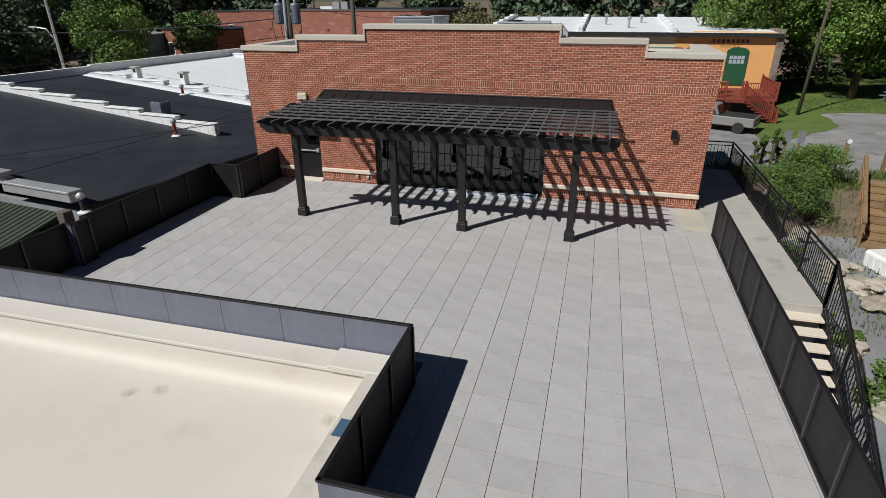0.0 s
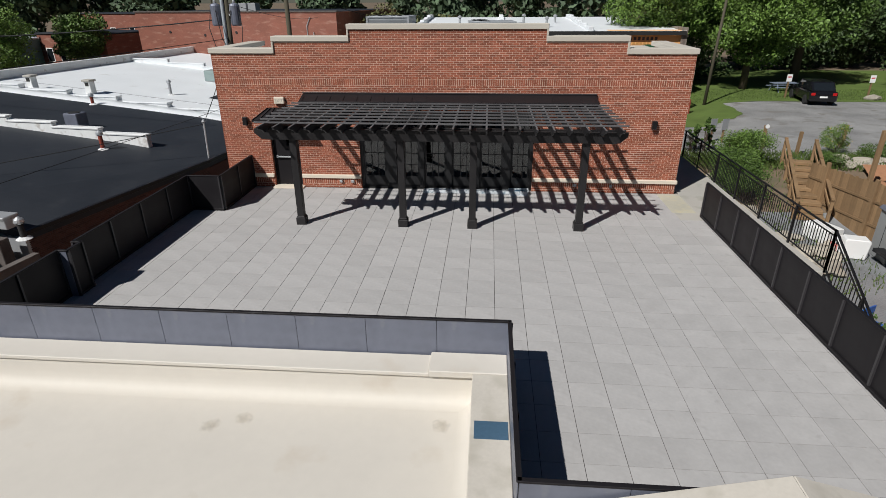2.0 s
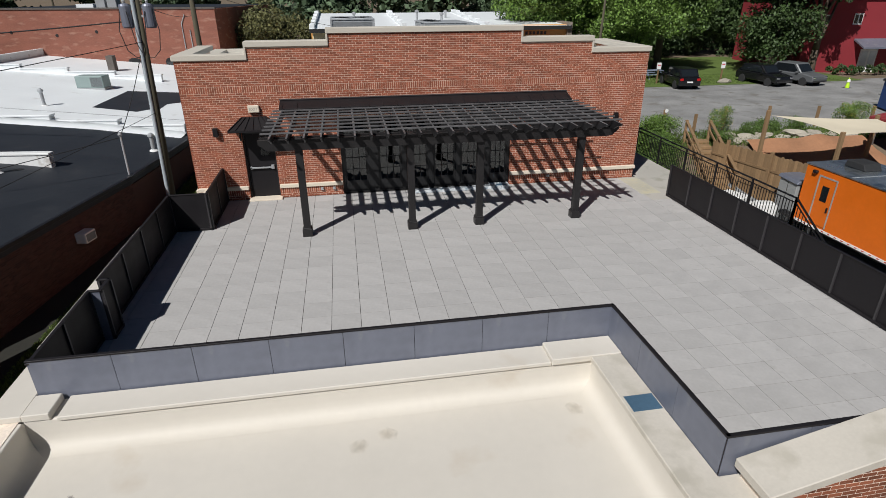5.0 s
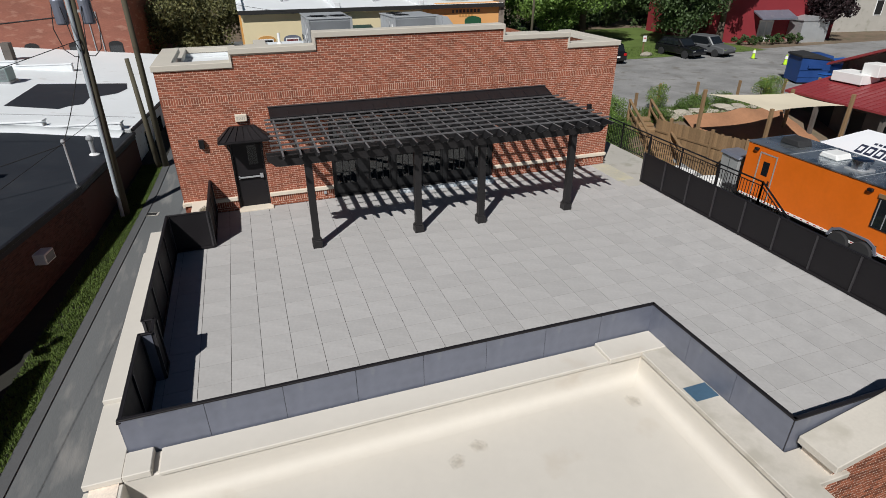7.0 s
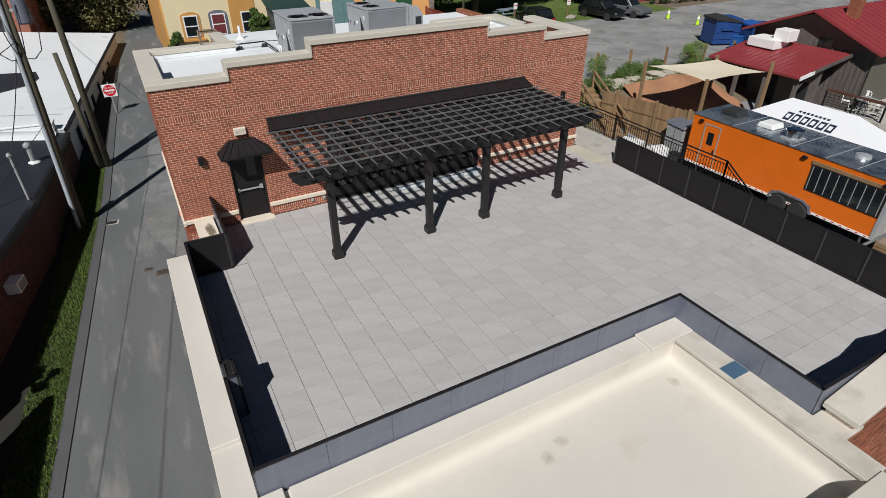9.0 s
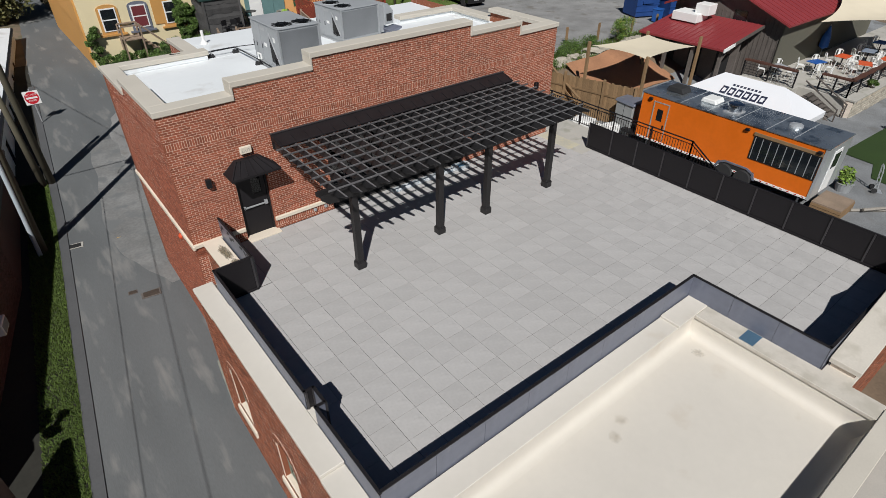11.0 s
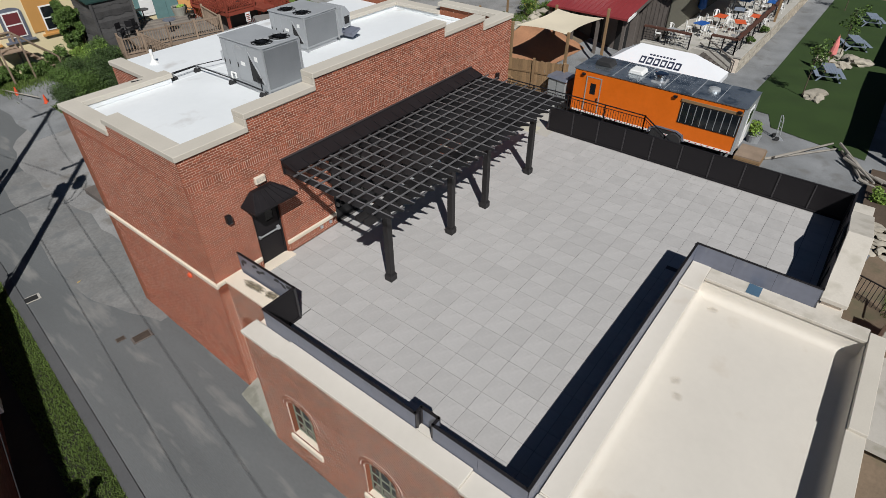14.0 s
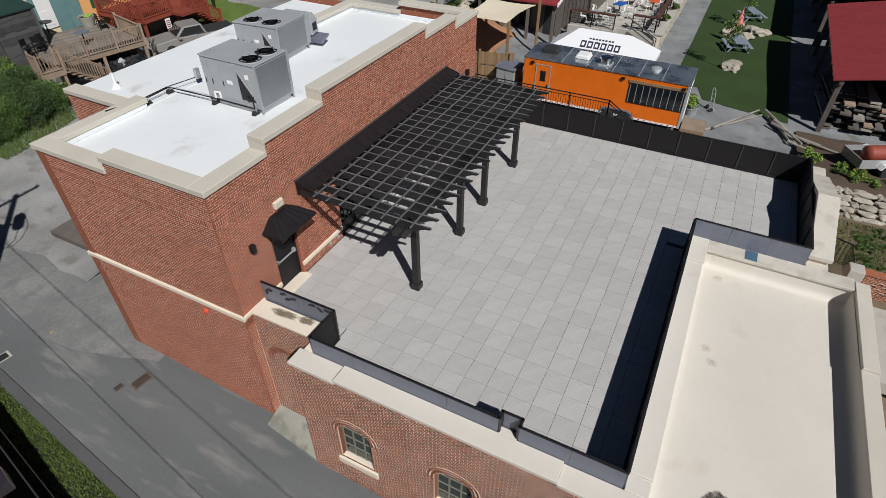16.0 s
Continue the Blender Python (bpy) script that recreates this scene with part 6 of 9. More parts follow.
def stack_chair(x, y, rz):
    """A black metal garden chair."""
    ob = thing("garden_chair", (x, y, -0.45), "black metal garden chair on the timber deck", "chair", "deck chairs", rz)
    part("seat", Shape().box(-0.22, 0.22, -0.22, 0.22, 0.42, 0.45), "black_metal", ob, bevel=0.01)
    part("backrest", Shape().box(-0.22, 0.22, 0.20, 0.24, 0.55, 0.92), "black_metal", ob, bevel=0.01)
    for x in (-0.2, 0.2):
        part("leg", Shape().tube((x, -0.2, 0), (x, -0.18, 0.43), 0.018, n=6), "black_metal", ob)
        part("leg", Shape().tube((x, 0.24, 0), (x, 0.21, 0.92), 0.018, n=6), "black_metal", ob)
        part("arm", Shape().tube((x, -0.18, 0.43), (x, -0.16, 0.64), 0.016, n=6).tube((x, -0.16, 0.64), (x, 0.22, 0.66), 0.018, n=6), "black_metal", ob)


for x, y, a in ((11.0, 26.6, 20), (11.5, 26.5, -25), (12.0, 26.7, 10), (16.1, 26.8, 60), (16.3, 27.2, 75), (13.1, 28.6, 110)):
    stack_chair(x, y, a)
ob = thing("planter", (16.15, 28.4, -0.45), "wide grey-green planter tub on the deck", "planter")
part("tub", Shape().lathe([(0.38, 0), (0.5, 0.55), (0.5, 0.6), (0.44, 0.6), (0.42, 0.5)], n=18), "concrete_worn", ob, smooth=False)
part("soil", Shape().lathe([(0.43, 0.49), (0.43, 0.52)], n=18), "soil_dark", ob)
part("leaves", Shape().lump((0.1, -0.1, 0.58), (0.25, 0.2, 0.14), 3, 0.5, 3), "leaf_light", ob)
rng = random.Random(11)
for k in range(11):
    x, y = 13.0 + k * 0.25, 23.72 - k * 0.058 + rng.random() * 0.3
    ob = thing("stored_sack", (x, y, land(x, y) + 0.02), "bagged bundle stored under the deck", "bundle", "bundles under the deck")
    part("bag", Shape().lump((0, 0, 0.28), (0.3, 0.3, 0.34), k, 0.5, 3), ("rubber", "dark", "rubber", "car_glass", "rubber", "conduit_grey", "dark")[k % 7], ob)
side = thing("lattice_panel", (16.05, 22.7, -1.84), "tan timber lattice panel beside the deck", "trellis", rz=40)
for k in range(9):
    a, b = k * 0.14, min(k * 0.14 + 0.8, 1.15)
    part("lath", Shape().beam((a, 0, 0), (b, 0, (b - a) * 1.3), 0.012, 0.03), "deck_wood", side)
    part("lath", Shape().beam((a, 0.015, 1.05), (b, 0.015, 1.05 - (b - a) * 1.3), 0.012, 0.03), "deck_wood", side)
part("frame", Shape().beam((0, 0, 1.07), (1.15, 0, 1.07), 0.05, 0.05).beam((0, 0, 0), (0, 0, 1.07), 0.05, 0.05, (1, 0, 0)).beam((1.15, 0, 0), (1.15, 0, 1.07), 0.05, 0.05, (1, 0, 0)), "deck_wood", side)
notice = thing("parking_notice", (18.53, 23.65, -0.6), "small white notice with red lettering bars below the red deck", "sign")
part("plate", Shape().box(-0.2, 0.2, -0.012, 0, 0, 0.62), "white", notice)
for k in range(4):
    part("letter_bar", Shape().box(-0.14, 0.14, -0.018, -0.013, 0.08 + 0.12 * k, 0.14 + 0.12 * k), "tank_red", notice)
part("post", Shape().box(-0.04, 0.04, 0.001, 0.08, -1.4, 0.6), "red_wood", notice)

# ---- poles and wires ----


def utility_pole(x, y, h, label, lean=(0, 0), conduit=False, tanks=False, r=0.15, arm=False):
    z = land(x, y)
    ob = thing("utility_pole", (x, y, z), label, "pole", "utility poles")
    t = Vector((lean[0], lean[1], h))
    part("shaft", Shape().tube((0, 0, -0.5), t, r * 1.15, r * 0.75, 12), "pole_wood", ob, smooth=True)
    if conduit:
        part("conduit", Shape().tube((-0.12, -0.17, 0), Vector((-0.12, -0.14, 0)) + t * 0.93, 0.085, n=10), "conduit_grey", ob, "pale metal conduit")
    if tanks:
        for k in (-1, 1):
            c = t * 0.777 + Vector((k * 0.47, -0.12, 0))
            tank = part("transformer", Shape().lathe([(0.20, -0.48), (0.235, -0.42), (0.235, 0.40), (0.20, 0.48), (0.06, 0.52)], c, 16), "zinc", ob, "grey transformer can", smooth=False)
            part("bushing", Shape().lathe([(0.05, 0.5), (0.07, 0.6), (0.03, 0.72)], c, 8), "steel", tank)
            part("bracket", Shape().beam(c, t * 0.777, 0.06, 0.1), "steel", tank)
            part("lead", Shape().path([c + Vector((k * 0.2, -0.1, 0.3)), c + Vector((k * 0.35, -0.2, -0.6)), c + Vector((k * 0.2, -0.15, -1.4)), c + Vector((-k * 0.1, -0.1, -1.7)), t * 0.63], 0.018, 5), "rubber", tank)
            part("lead", Shape().path([c + Vector((-k * 0.1, -0.24, 0.2)), c + Vector((-k * 0.25, -0.3, -1.0)), c + Vector((-k * 0.35, -0.1, -1.5))], 0.018, 5), "rubber", tank)
    if arm:
        part("cross_arm", Shape().beam(t * 0.985 + Vector((-1.1, -0.1, 0)), t * 0.985 + Vector((1.1, -0.1, 0)), 0.1, 0.12), "pole_wood", ob)
        for k in (-1.0, -0.4, 0.4, 1.0):
            part("insulator", Shape().lathe([(0.05, 0.06), (0.06, 0.14), (0.02, 0.2)], t * 0.985 + Vector((k, -0.1, 0)), 8), "steel", ob)
    return ob


utility_pole(-3.95, 9.85, 11.5, "tall wooden power pole with transformers and a metal conduit", (0.35, 0.0), True, True, 0.16, True)
utility_pole(-2.62, 15.6, 12.5, "tall wooden power pole behind the brick building", (-0.10, 0.1), False, False, 0.15, True)
utility_pole(-2.95, 15.5, 5.9, "cut-off wooden pole stub beside a taller pole", (-0.25, 0.0), False, False, 0.14)
utility_pole(25.6, 27.0, 9.5, "thin grey wooden light pole by the grass", (0.35, 0.1), False, False, 0.11)
lamp = thing("street_lamp", (-32.6, 22.0, -2), "tall grey metal street lamp on the far street", "street lamp")
part("pole", Shape().tube((0, 0, 0), (-0.1, 0, 11.5), 0.13, 0.09, 10), "steel_light", lamp)
part("arm", Shape().path([(-0.3, 0, 5.2), (-0.8, 0, 5.9), (-1.9, 0, 6.0)], 0.045, 6), "steel_light", lamp)
part("lamp_head", Shape().box(-2.5, -1.7, -0.12, 0.12, 5.94, 6.06), "steel_light", lamp, bevel=0.03)
lamp = thing("street_lamp", (-29.0, 62.0, -2), "far wooden pole by the houses", "pole")
part("pole", Shape().tube((0, 0, 0), (0, 0, 13), 0.14, 0.1, 8), "pole_wood", lamp)


def wire(pts, label, r=0.016, sag=0.5):
    """A hanging cable through the given places."""
    ob = thing("cable", pts[0], label, "cable", "overhead cables")
    o = Vector(pts[0])
    line = []
    for a, b in zip(pts, pts[1:]):
        a, b = Vector(a), Vector(b)
        for k in range(0 if not line else 1, 13):
            t = k / 12
            line.append(a.lerp(b, t) - o - Vector((0, 0, sag * 4 * t * (1 - t))))
    s = Shape()
    for k, p in enumerate(line):
        d = (line[min(k + 1, len(line) - 1)] - line[max(k - 1, 0)]).normalized()
        q = d.to_track_quat("Z", "Y")
        s.v += [tuple(p + q @ Vector((r * math.cos(i * 1.2566), r * math.sin(i * 1.2566), 0))) for i in range(5)]
    s.f += [(k * 5 + i, k * 5 + (i + 1) % 5, k * 5 + 5 + (i + 1) % 5, k * 5 + 5 + i) for k in range(len(line) - 1) for i in range(5)]
    part("wire", s, "rubber", ob)


wire([(-3.62, 9.8, 5.2), (-40, 12.5, 4.6)], "black overhead cable crossing the roofs", 0.028, 0.7)
wire([(-3.7, 9.8, 4.4), (-5.22, 8.65, 0.35), (-24, -9, -0.6)], "black service cable down to a roof mast", 0.018, 0.25)
wire([(-3.62, 9.8, 6.9), (-2.7, 15.6, 8.0), (-1.0, 45, 8.0)], "power line along the alley", 0.015, 0.4)
wire([(-3.62, 9.8, 5.9), (-9, 44, 4.4)], "thin power line to the brick block", 0.015, 0.4)
wire([(-2.7, 15.6, 6.5), (11, 30.0, 3.2)], "thin service line to the painted row", 0.012, 0.6)
wire([(-3.7, 9.8, 4.3), (-9.6, -21, 4.0)], "power line running along the alley", 0.014, 0.1)
wire([(-3.8, 9.8, 1.2), (-8.7, -17, 0.6)], "second power line along the alley", 0.011, 0.1)

# do-not-enter sign
sign = thing("traffic_sign", (-1.80, 23.2, land(-1.8, 23.2)), "square white and red no-entry sign on a thin post", "road sign")
part("post", Shape().box(-0.03, 0.03, 0.01, 0.05, 0, 2.0), "steel", sign)
plate = part("plate", Shape().box(-0.38, 0.38, -0.01, 0.01, 1.12, 1.88), "white", sign, bevel=0.003)
disc = part("red_disc", Shape().lathe([(0.345, 0.0), (0.345, 0.004)], n=32), "sign_red", plate)
disc.matrix_local = pose(0, -0.011, 1.5, 90)
part("white_bar", Shape().box(-0.27, 0.27, -0.020, -0.0155, 1.45, 1.55), "white", plate)
for text, zz in (("DO NOT", 1.63), ("ENTER", 1.30)):
    cu = bpy.data.curves.new("lettering", "FONT")
    cu.body, cu.align_x, cu.size, cu.extrude = text, "CENTER", 0.13, 0.001
    cu.materials.append(M["white"])
    t = new("lettering", cu)
    t.parent = plate
    t.matrix_local = pose(0, -0.018, zz, 90)
# alley details
for x, y, w, d, m, name, label, cat in ((-1.15, 4.76, 0.35, 0.22, "dark_board", "utility_cover", "dark rectangular iron cover in the asphalt", "cover"),
                                        (-2.93, 9.6, 0.42, 0.20, "concrete", "storm_drain", "concrete storm drain inlet at the kerb", "drain"),
                                        (-1.7, 5.2, 0.16, 0.12, "dark_board", "valve_cover", "small round valve cover in the alley", "cover")):
    ob = thing(name, (x, y, land(x, y) + 0.03), label, cat, rz=-8)
    part("frame", Shape().box(-w, w, -d, d, 0, 0.012), m, ob)
    part("lid", Shape().box(-w * 0.8, w * 0.8, -d * 0.75, d * 0.75, 0.012, 0.018), "dark" if name == "storm_drain" else "soot", ob)
ob = thing("paint_mark", (-1.05, 9.3, land(-1.05, 9.3) + 0.035), "small yellow utility paint mark on asphalt", "marking")
part("arrow", Shape().prism([(-0.24, -0.16), (0.05, -0.06), (0.34, 0.02), (0.05, 0.12), (-0.20, 0.14)], 0, 0.004), "yellow_paint", ob)
ob = thing("wall_bell", (-0.0, 1.55, 0.0), "small red fire bell on the alley wall", "bell")
part("dome", Shape().lathe([(0.10, 0), (0.09, 0.04), (0.04, 0.08)], n=12), "cone_orange", ob).matrix_local = pose(0, 0, 0, 0, -90, 0)
for x, y, rot in ((4.9, 25.5, 20), (4.25, 27.8, 95), (3.4, 29.2, 60)):
    ob = thing("traffic_cone", (x, y, land(x, y) + 0.03), "faded orange traffic cone lying by the lane", "cone", "orange cones", rot)
    part("cone", Shape().lathe([(0.12, 0.03), (0.03, 0.5)], n=12), "cone_orange", ob)
    part("base", Shape().box(-0.19, 0.19, -0.19, 0.19, 0, 0.03), "cone_orange", ob)
rod = thing("marker_pole", (3.75, 29.3, land(3.75, 29.3) + 0.12), "pale yellow pole lying across the gravel", "pole")
part("shaft", Shape().tube((0, 0, 0), (1.0, -3.4, 0.0), 0.035, n=8), "log", rod)
for x, y in ((46.9, 23.6), (46.9, 20.1)):
    ob = thing("traffic_cone", (x, y, land(x, y) + 0.03), "lime green traffic cone with a pale band", "cone", "green cones")
    part("cone", Shape().lathe([(0.17, 0.04), (0.035, 0.85)], n=14), "hiviz", ob)
    part("band", Shape().lathe([(0.135, 0.5), (0.105, 0.72)], n=14), "white", ob)
    part("base", Shape().box(-0.27, 0.27, -0.27, 0.27, 0, 0.04), "rubber", ob)


# ---- vehicles ----


def wheel(parent, x, y, r, w=0.22):
    t = Shape().lathe([(r * 0.66, -w / 2), (r * 0.95, -w / 2), (r, -w / 3), (r, w / 3), (r * 0.95, w / 2), (r * 0.66, w / 2)], n=18)
    ob = part("wheel", t, "rubber", parent, smooth=False)
    ob.matrix_local = pose(x, y, r, 0, 90, 90)
    part("rim", Shape().lathe([(0.06, w / 2 - 0.02), (r * 0.66, w / 2 - 0.03), (r * 0.66, -w / 2 + 0.03), (0.06, -w / 2 + 0.02)], n=14), "steel_light", ob)
    return ob


def car(at, rz, paint, label, kind="suv", length=4.6, wide=1.85, tall=1.65):
    """A car that looks along its local +x."""
    ob = thing("car", (at[0], at[1], land(*at) + 0.03), label, "car", rz=rz)
    L, Wd = length / 2, wide / 2
    if kind == "suv":
        low = [(-L, 0.35), (L - 0.05, 0.35), (L, 0.55), (L - 0.05, 0.85), (L - 0.95, 1.0), (-L + 0.05, 1.02), (-L, 0.8)]
        cab = [(L - 1.25, 0.98), (L - 1.95, tall), (-L + 0.7, tall), (-L + 0.08, 1.0)]
    else:
        low = [(-L, 0.45), (L - 0.05, 0.42), (L, 0.6), (L - 0.05, 0.92), (L - 1.15, 1.05), (L - 2.7, 1.05), (L - 2.75, 1.0), (-L + 0.02, 1.0)]
        cab = [(L - 1.35, 1.03), (L - 1.95, tall), (L - 3.15, tall), (L - 3.4, 1.0)]
    part("body", Shape().prism(low, -Wd, Wd, "y"), paint, ob, bevel=0.07, smooth=False)
    k = Wd - 0.14
    top = part("cabin", Shape().prism(cab, -k, k, "y"), paint, ob, bevel=0.06)

    def inset(poly, f):
        cx, cz = sum(p[0] for p in poly) / len(poly), sum(p[1] for p in poly) / len(poly)
        return [(cx + (x - cx) * f, cz + (z - cz) * f) for x, z in poly]

    for sy in (-1, 1):
        part("side_window", Shape().prism(inset(cab, 0.80), sy * k, sy * (k + 0.012), "y"), "car_glass", top)
        part("mirror", Shape().box(L - 1.65, L - 1.45, sy * Wd, sy * (Wd + 0.18), 1.0, 1.13), paint, ob, bevel=0.02)
    for p, q in ((cab[0], cab[1]), (cab[3], cab[2])):
        p, q = Vector((p[0], 0, p[1])), Vector((q[0], 0, q[1]))
        n = (q - p).cross(Vector((0, 1, 0))).normalized() * 0.015
        if n.z < 0:
            n = -n
        a, b = p.lerp(q, 0.14) + n, p.lerp(q, 0.88) + n
        w = k * 0.88
        part("windscreen", Shape().add([a + Vector((0, -w, 0)), a + Vector((0, w, 0)), b + Vector((0, w * 0.94, 0)), b + Vector((0, -w * 0.94, 0))], [(0, 1, 2, 3)]), "car_glass", top)
    for x in (-L + 0.85, L - 0.9):
        for y in (-Wd + 0.08, Wd - 0.08):
            wheel(ob, x, y, 0.36)
    for y in (-Wd + 0.22, Wd - 0.22):
        part("headlight", Shape().box(L - 0.08, L + 0.005, y - 0.17, y + 0.17, 0.66, 0.80), "chrome", ob, bevel=0.02)
        part("tail_light", Shape().box(-L - 0.008, -L + 0.06, y - 0.14, y + 0.14, 0.75, 0.95), "red_lamp", ob, bevel=0.02)
    part("number_plate", Shape().box(-L - 0.012, -L, -0.25, 0.25, 0.6, 0.72), "white", ob)
    part("bumper", Shape().box(L - 0.02, L + 0.04, -Wd + 0.1, Wd - 0.1, 0.36, 0.5), "rubber", ob, bevel=0.02)
    if kind != "suv":
        part("bed_cover", Shape().box(-L + 0.12, L - 3.45, -Wd + 0.12, Wd - 0.12, 1.0, 1.06), "rubber", ob, bevel=0.03)
        part("rear_bumper", Shape().box(-L - 0.08, -L, -Wd + 0.05, Wd - 0.05, 0.42, 0.58), "chrome", ob, bevel=0.02)
    return ob


car((33.5, 27.3), 82, "car_black", "parked black sport-utility car seen from behind")
car((41.6, 27.2), -82, "car_black", "parked black hatchback facing the car park")
car((44.7, 27.0), -78, "car_grey", "parked grey sport-utility car beside a black one", tall=1.75)
car((19.2, 22.3), 156, "car_brown", "parked dusty grey-brown pickup truck by the red deck", "pickup", 5.5, 1.8, 1.62)
for x, y in ((32.4, 28.9), (38.3, 28.4)):
    ob = thing("parking_sign", (x, y, land(x, y)), "small white parking sign on a wooden post", "sign", "parking signs")
    part("post", Shape().box(-0.05, 0.05, -0.05, 0.05, 0, 1.7), "fence_wood", ob)
    part("plate", Shape().box(-0.2, 0.2, -0.07, -0.05, 1.3, 1.85), "white", ob)
    part("lettering_bar", Shape().box(-0.14, 0.14, -0.075, -0.07, 1.6, 1.68), "sign_red", ob)
    if x > 35:
        rk = thing("boulder", (x + 0.2, y - 0.4, land(x, y) + 0.05), "pale boulder at the grass edge", "rock")
        part("stone", Shape().lump((0, 0, 0.15), (0.6, 0.35, 0.3), 7), "rock", rk)

# ---- red house and sheds beyond the car park ----
ob = thing("red_house", (50.0, 33.2, -1.4), "large red painted building with white windows", "building", rz=-6)
part("wall", Shape().box(0, 16, 0, 12, 0, 7.0), "red_wall", ob)
part("roof", Shape().box(-0.3, 16.3, -0.3, 12.3, 7.0, 7.3), "tar", ob)
for x, z, w, h in ((1.4, 4.6, 1.3, 0.9), (9.2, 4.6, 0.5, 1.0), (10.7, 4.6, 0.5, 1.0), (14.2, 4.4, 1.1, 1.2), (5.0, 4.6, 0.9, 1.0)):
    f = part("window", Shape().box(x - w / 2, x + w / 2, -0.06, 0.02, z, z + h), "white", ob)
    for k in (0, 1):
        part("pane", Shape().box(x - w / 2 + 0.08 + k * w / 2, x - 0.08 + k * w / 2 + 0.02, -0.07, -0.06, z + 0.1, z + h - 0.1), "car_glass", f)
part("porch_roof", Shape().prism([(-1.6, 2.6), (0, 3.3), (0, 3.15), (-1.6, 2.45)], 5.2, 9.6, "x"), "zinc", ob)
part("french_door", Shape().box(6.2, 8.0, -0.08, 0.0, 0.1, 2.3), "white", ob, "white glazed double door")
part("door_panes", Shape().box(6.35, 7.0, -0.09, -0.08, 0.5, 2.1).box(7.2, 7.85, -0.09, -0.08, 0.5, 2.1), "steel_light", ob)
shed = thing("tin_shed", (59.8, 30.2, -1.4), "pale grey metal shed beside the red building", "shed", rz=-6)
part("body", Shape().box(0, 3.4, 0, 2.6, 0, 2.3), "steel_light", shed)
part("roof", Shape().prism([(-0.1, 2.3), (3.5, 2.3), (3.5, 2.4), (1.7, 2.75), (-0.1, 2.4)], -0.1, 2.7, "y"), "steel", shed)
for k in range(9):
    bush(52.0 + k * 0.9, 30.8 - k * 0.12, 0.55, 1.1, "leaf_dark", "clipped dark green hedge bush by the red house", 300 + k, 90, 0.09, clumps=5)
house("pale_house", (70.0, 36.0, -1.4), 14, 9, 5.5, "concrete", "tar", "far pale stone building", -10, (3, 7, 11))

# dumpsters
for x, y, lid in ((42.0, 14.0, "rubber"), (43.6, 11.9, "plastic_blue")):
    ob = thing("dumpster", (x, y, land(x, y) + 0.05), "large blue steel dumpster with a lid", "dumpster", "dumpsters", -22)
    hh = 2.0 if lid == "rubber" else 1.7
    part("body", Shape().prism([(-1.0, 0.12), (1.0, 0.12), (1.15, hh - 0.35), (1.15, hh), (-1.0, hh)], -1.0, 1.0, "y"), "dumpster_blue", ob, bevel=0.03)
    part("lid", Shape().prism([(-1.1, hh - 0.12), (1.25, hh - 0.35), (1.25, hh - 0.27), (0, hh + 0.12), (-1.1, hh + 0.02)], -1.06, 1.06, "y"), lid, ob, bevel=0.02)
    for z in (0.5, 1.0):
        part("rib", Shape().box(-1.06, 1.12, -1.04, -1.0, z, z + 0.08), "dumpster_blue", ob)
    part("side_pocket", Shape().box(-0.5, 0.5, -1.14, -1.02, 1.15, 1.35), "dumpster_blue", ob)
ob = thing("wheeled_bin", (41.0, 11.6, land(41.0, 11.6) + 0.05), "blue wheeled rubbish bin beside the dumpsters", "bin")
part("bin_body", Shape().prism([(-0.26, 0.08), (0.26, 0.08), (0.33, 1.0), (-0.33, 1.0)], -0.3, 0.3, "y"), "plastic_blue", ob, bevel=0.02)
part("lid", Shape().box(-0.36, 0.36, -0.34, 0.34, 1.0, 1.07), "plastic_blue", ob, bevel=0.02)

# ---- garden east of the deck ----
# food trailer
TR = (22.85, -8.62, land(23.5, -4) + 0.03)
tr = thing("food_trailer", TR, "long orange food trailer with a silver roof", "trailer")
TW, TL, TB, TH = 2.55, 8.95, 0.55, 2.95
part("body", Shape().box(0, TW, 0, TL, TB, TH - 0.06), "trailer_orange", tr, bevel=0.04)
part("roof", Shape().box(-0.03, TW + 0.03, -0.03, TL + 0.03, TH - 0.06, TH), "trailer_roof", tr, "dented silver sheet roof", 0.01)
for y in (1.4, 2.6, 4.0, 5.4, 6.8):
    part("roof_seam", Shape().box(0, TW, y, y + 0.035, TH, TH + 0.012), "steel_light", tr)
part("front_panel", Shape().box(0.06, TW - 0.06, -0.02, 0.0, TB + 0.05, TH - 0.1), "steel_light", tr, "bare aluminium end panel")
part("end_door", Shape().box(0.9, 1.7, -0.04, -0.02, TB + 0.1, TH - 0.35), "white", tr, "white end door with glass")
part("end_glass", Shape().box(1.0, 1.6, -0.05, -0.04, TB + 1.2, TH - 0.5), "car_glass", tr)
part("corner_trim", Shape().box(-0.03, 0.09, -0.03, 0.09, TB, TH - 0.06), "steel_light", tr)
part("skirt", Shape().box(-0.012, 0.0, 0.1, TL - 0.1, TB, TB + 0.10), "white", tr)
for k in range(28):
    part("reflector", Shape().box(-0.016, -0.012, 0.2 + k * 0.31, 0.30 + k * 0.31, TB + 0.03, TB + 0.07), "red_lamp", tr)
hatch = part("serving_window", Shape().box(-0.03, 0.0, 0.12, 2.98, 1.45, 2.62), "frame_black", tr, "long dark serving window with bars")
part("pane", Shape().box(-0.036, -0.03, 0.18, 2.92, 1.50, 2.50), "car_glass", hatch)
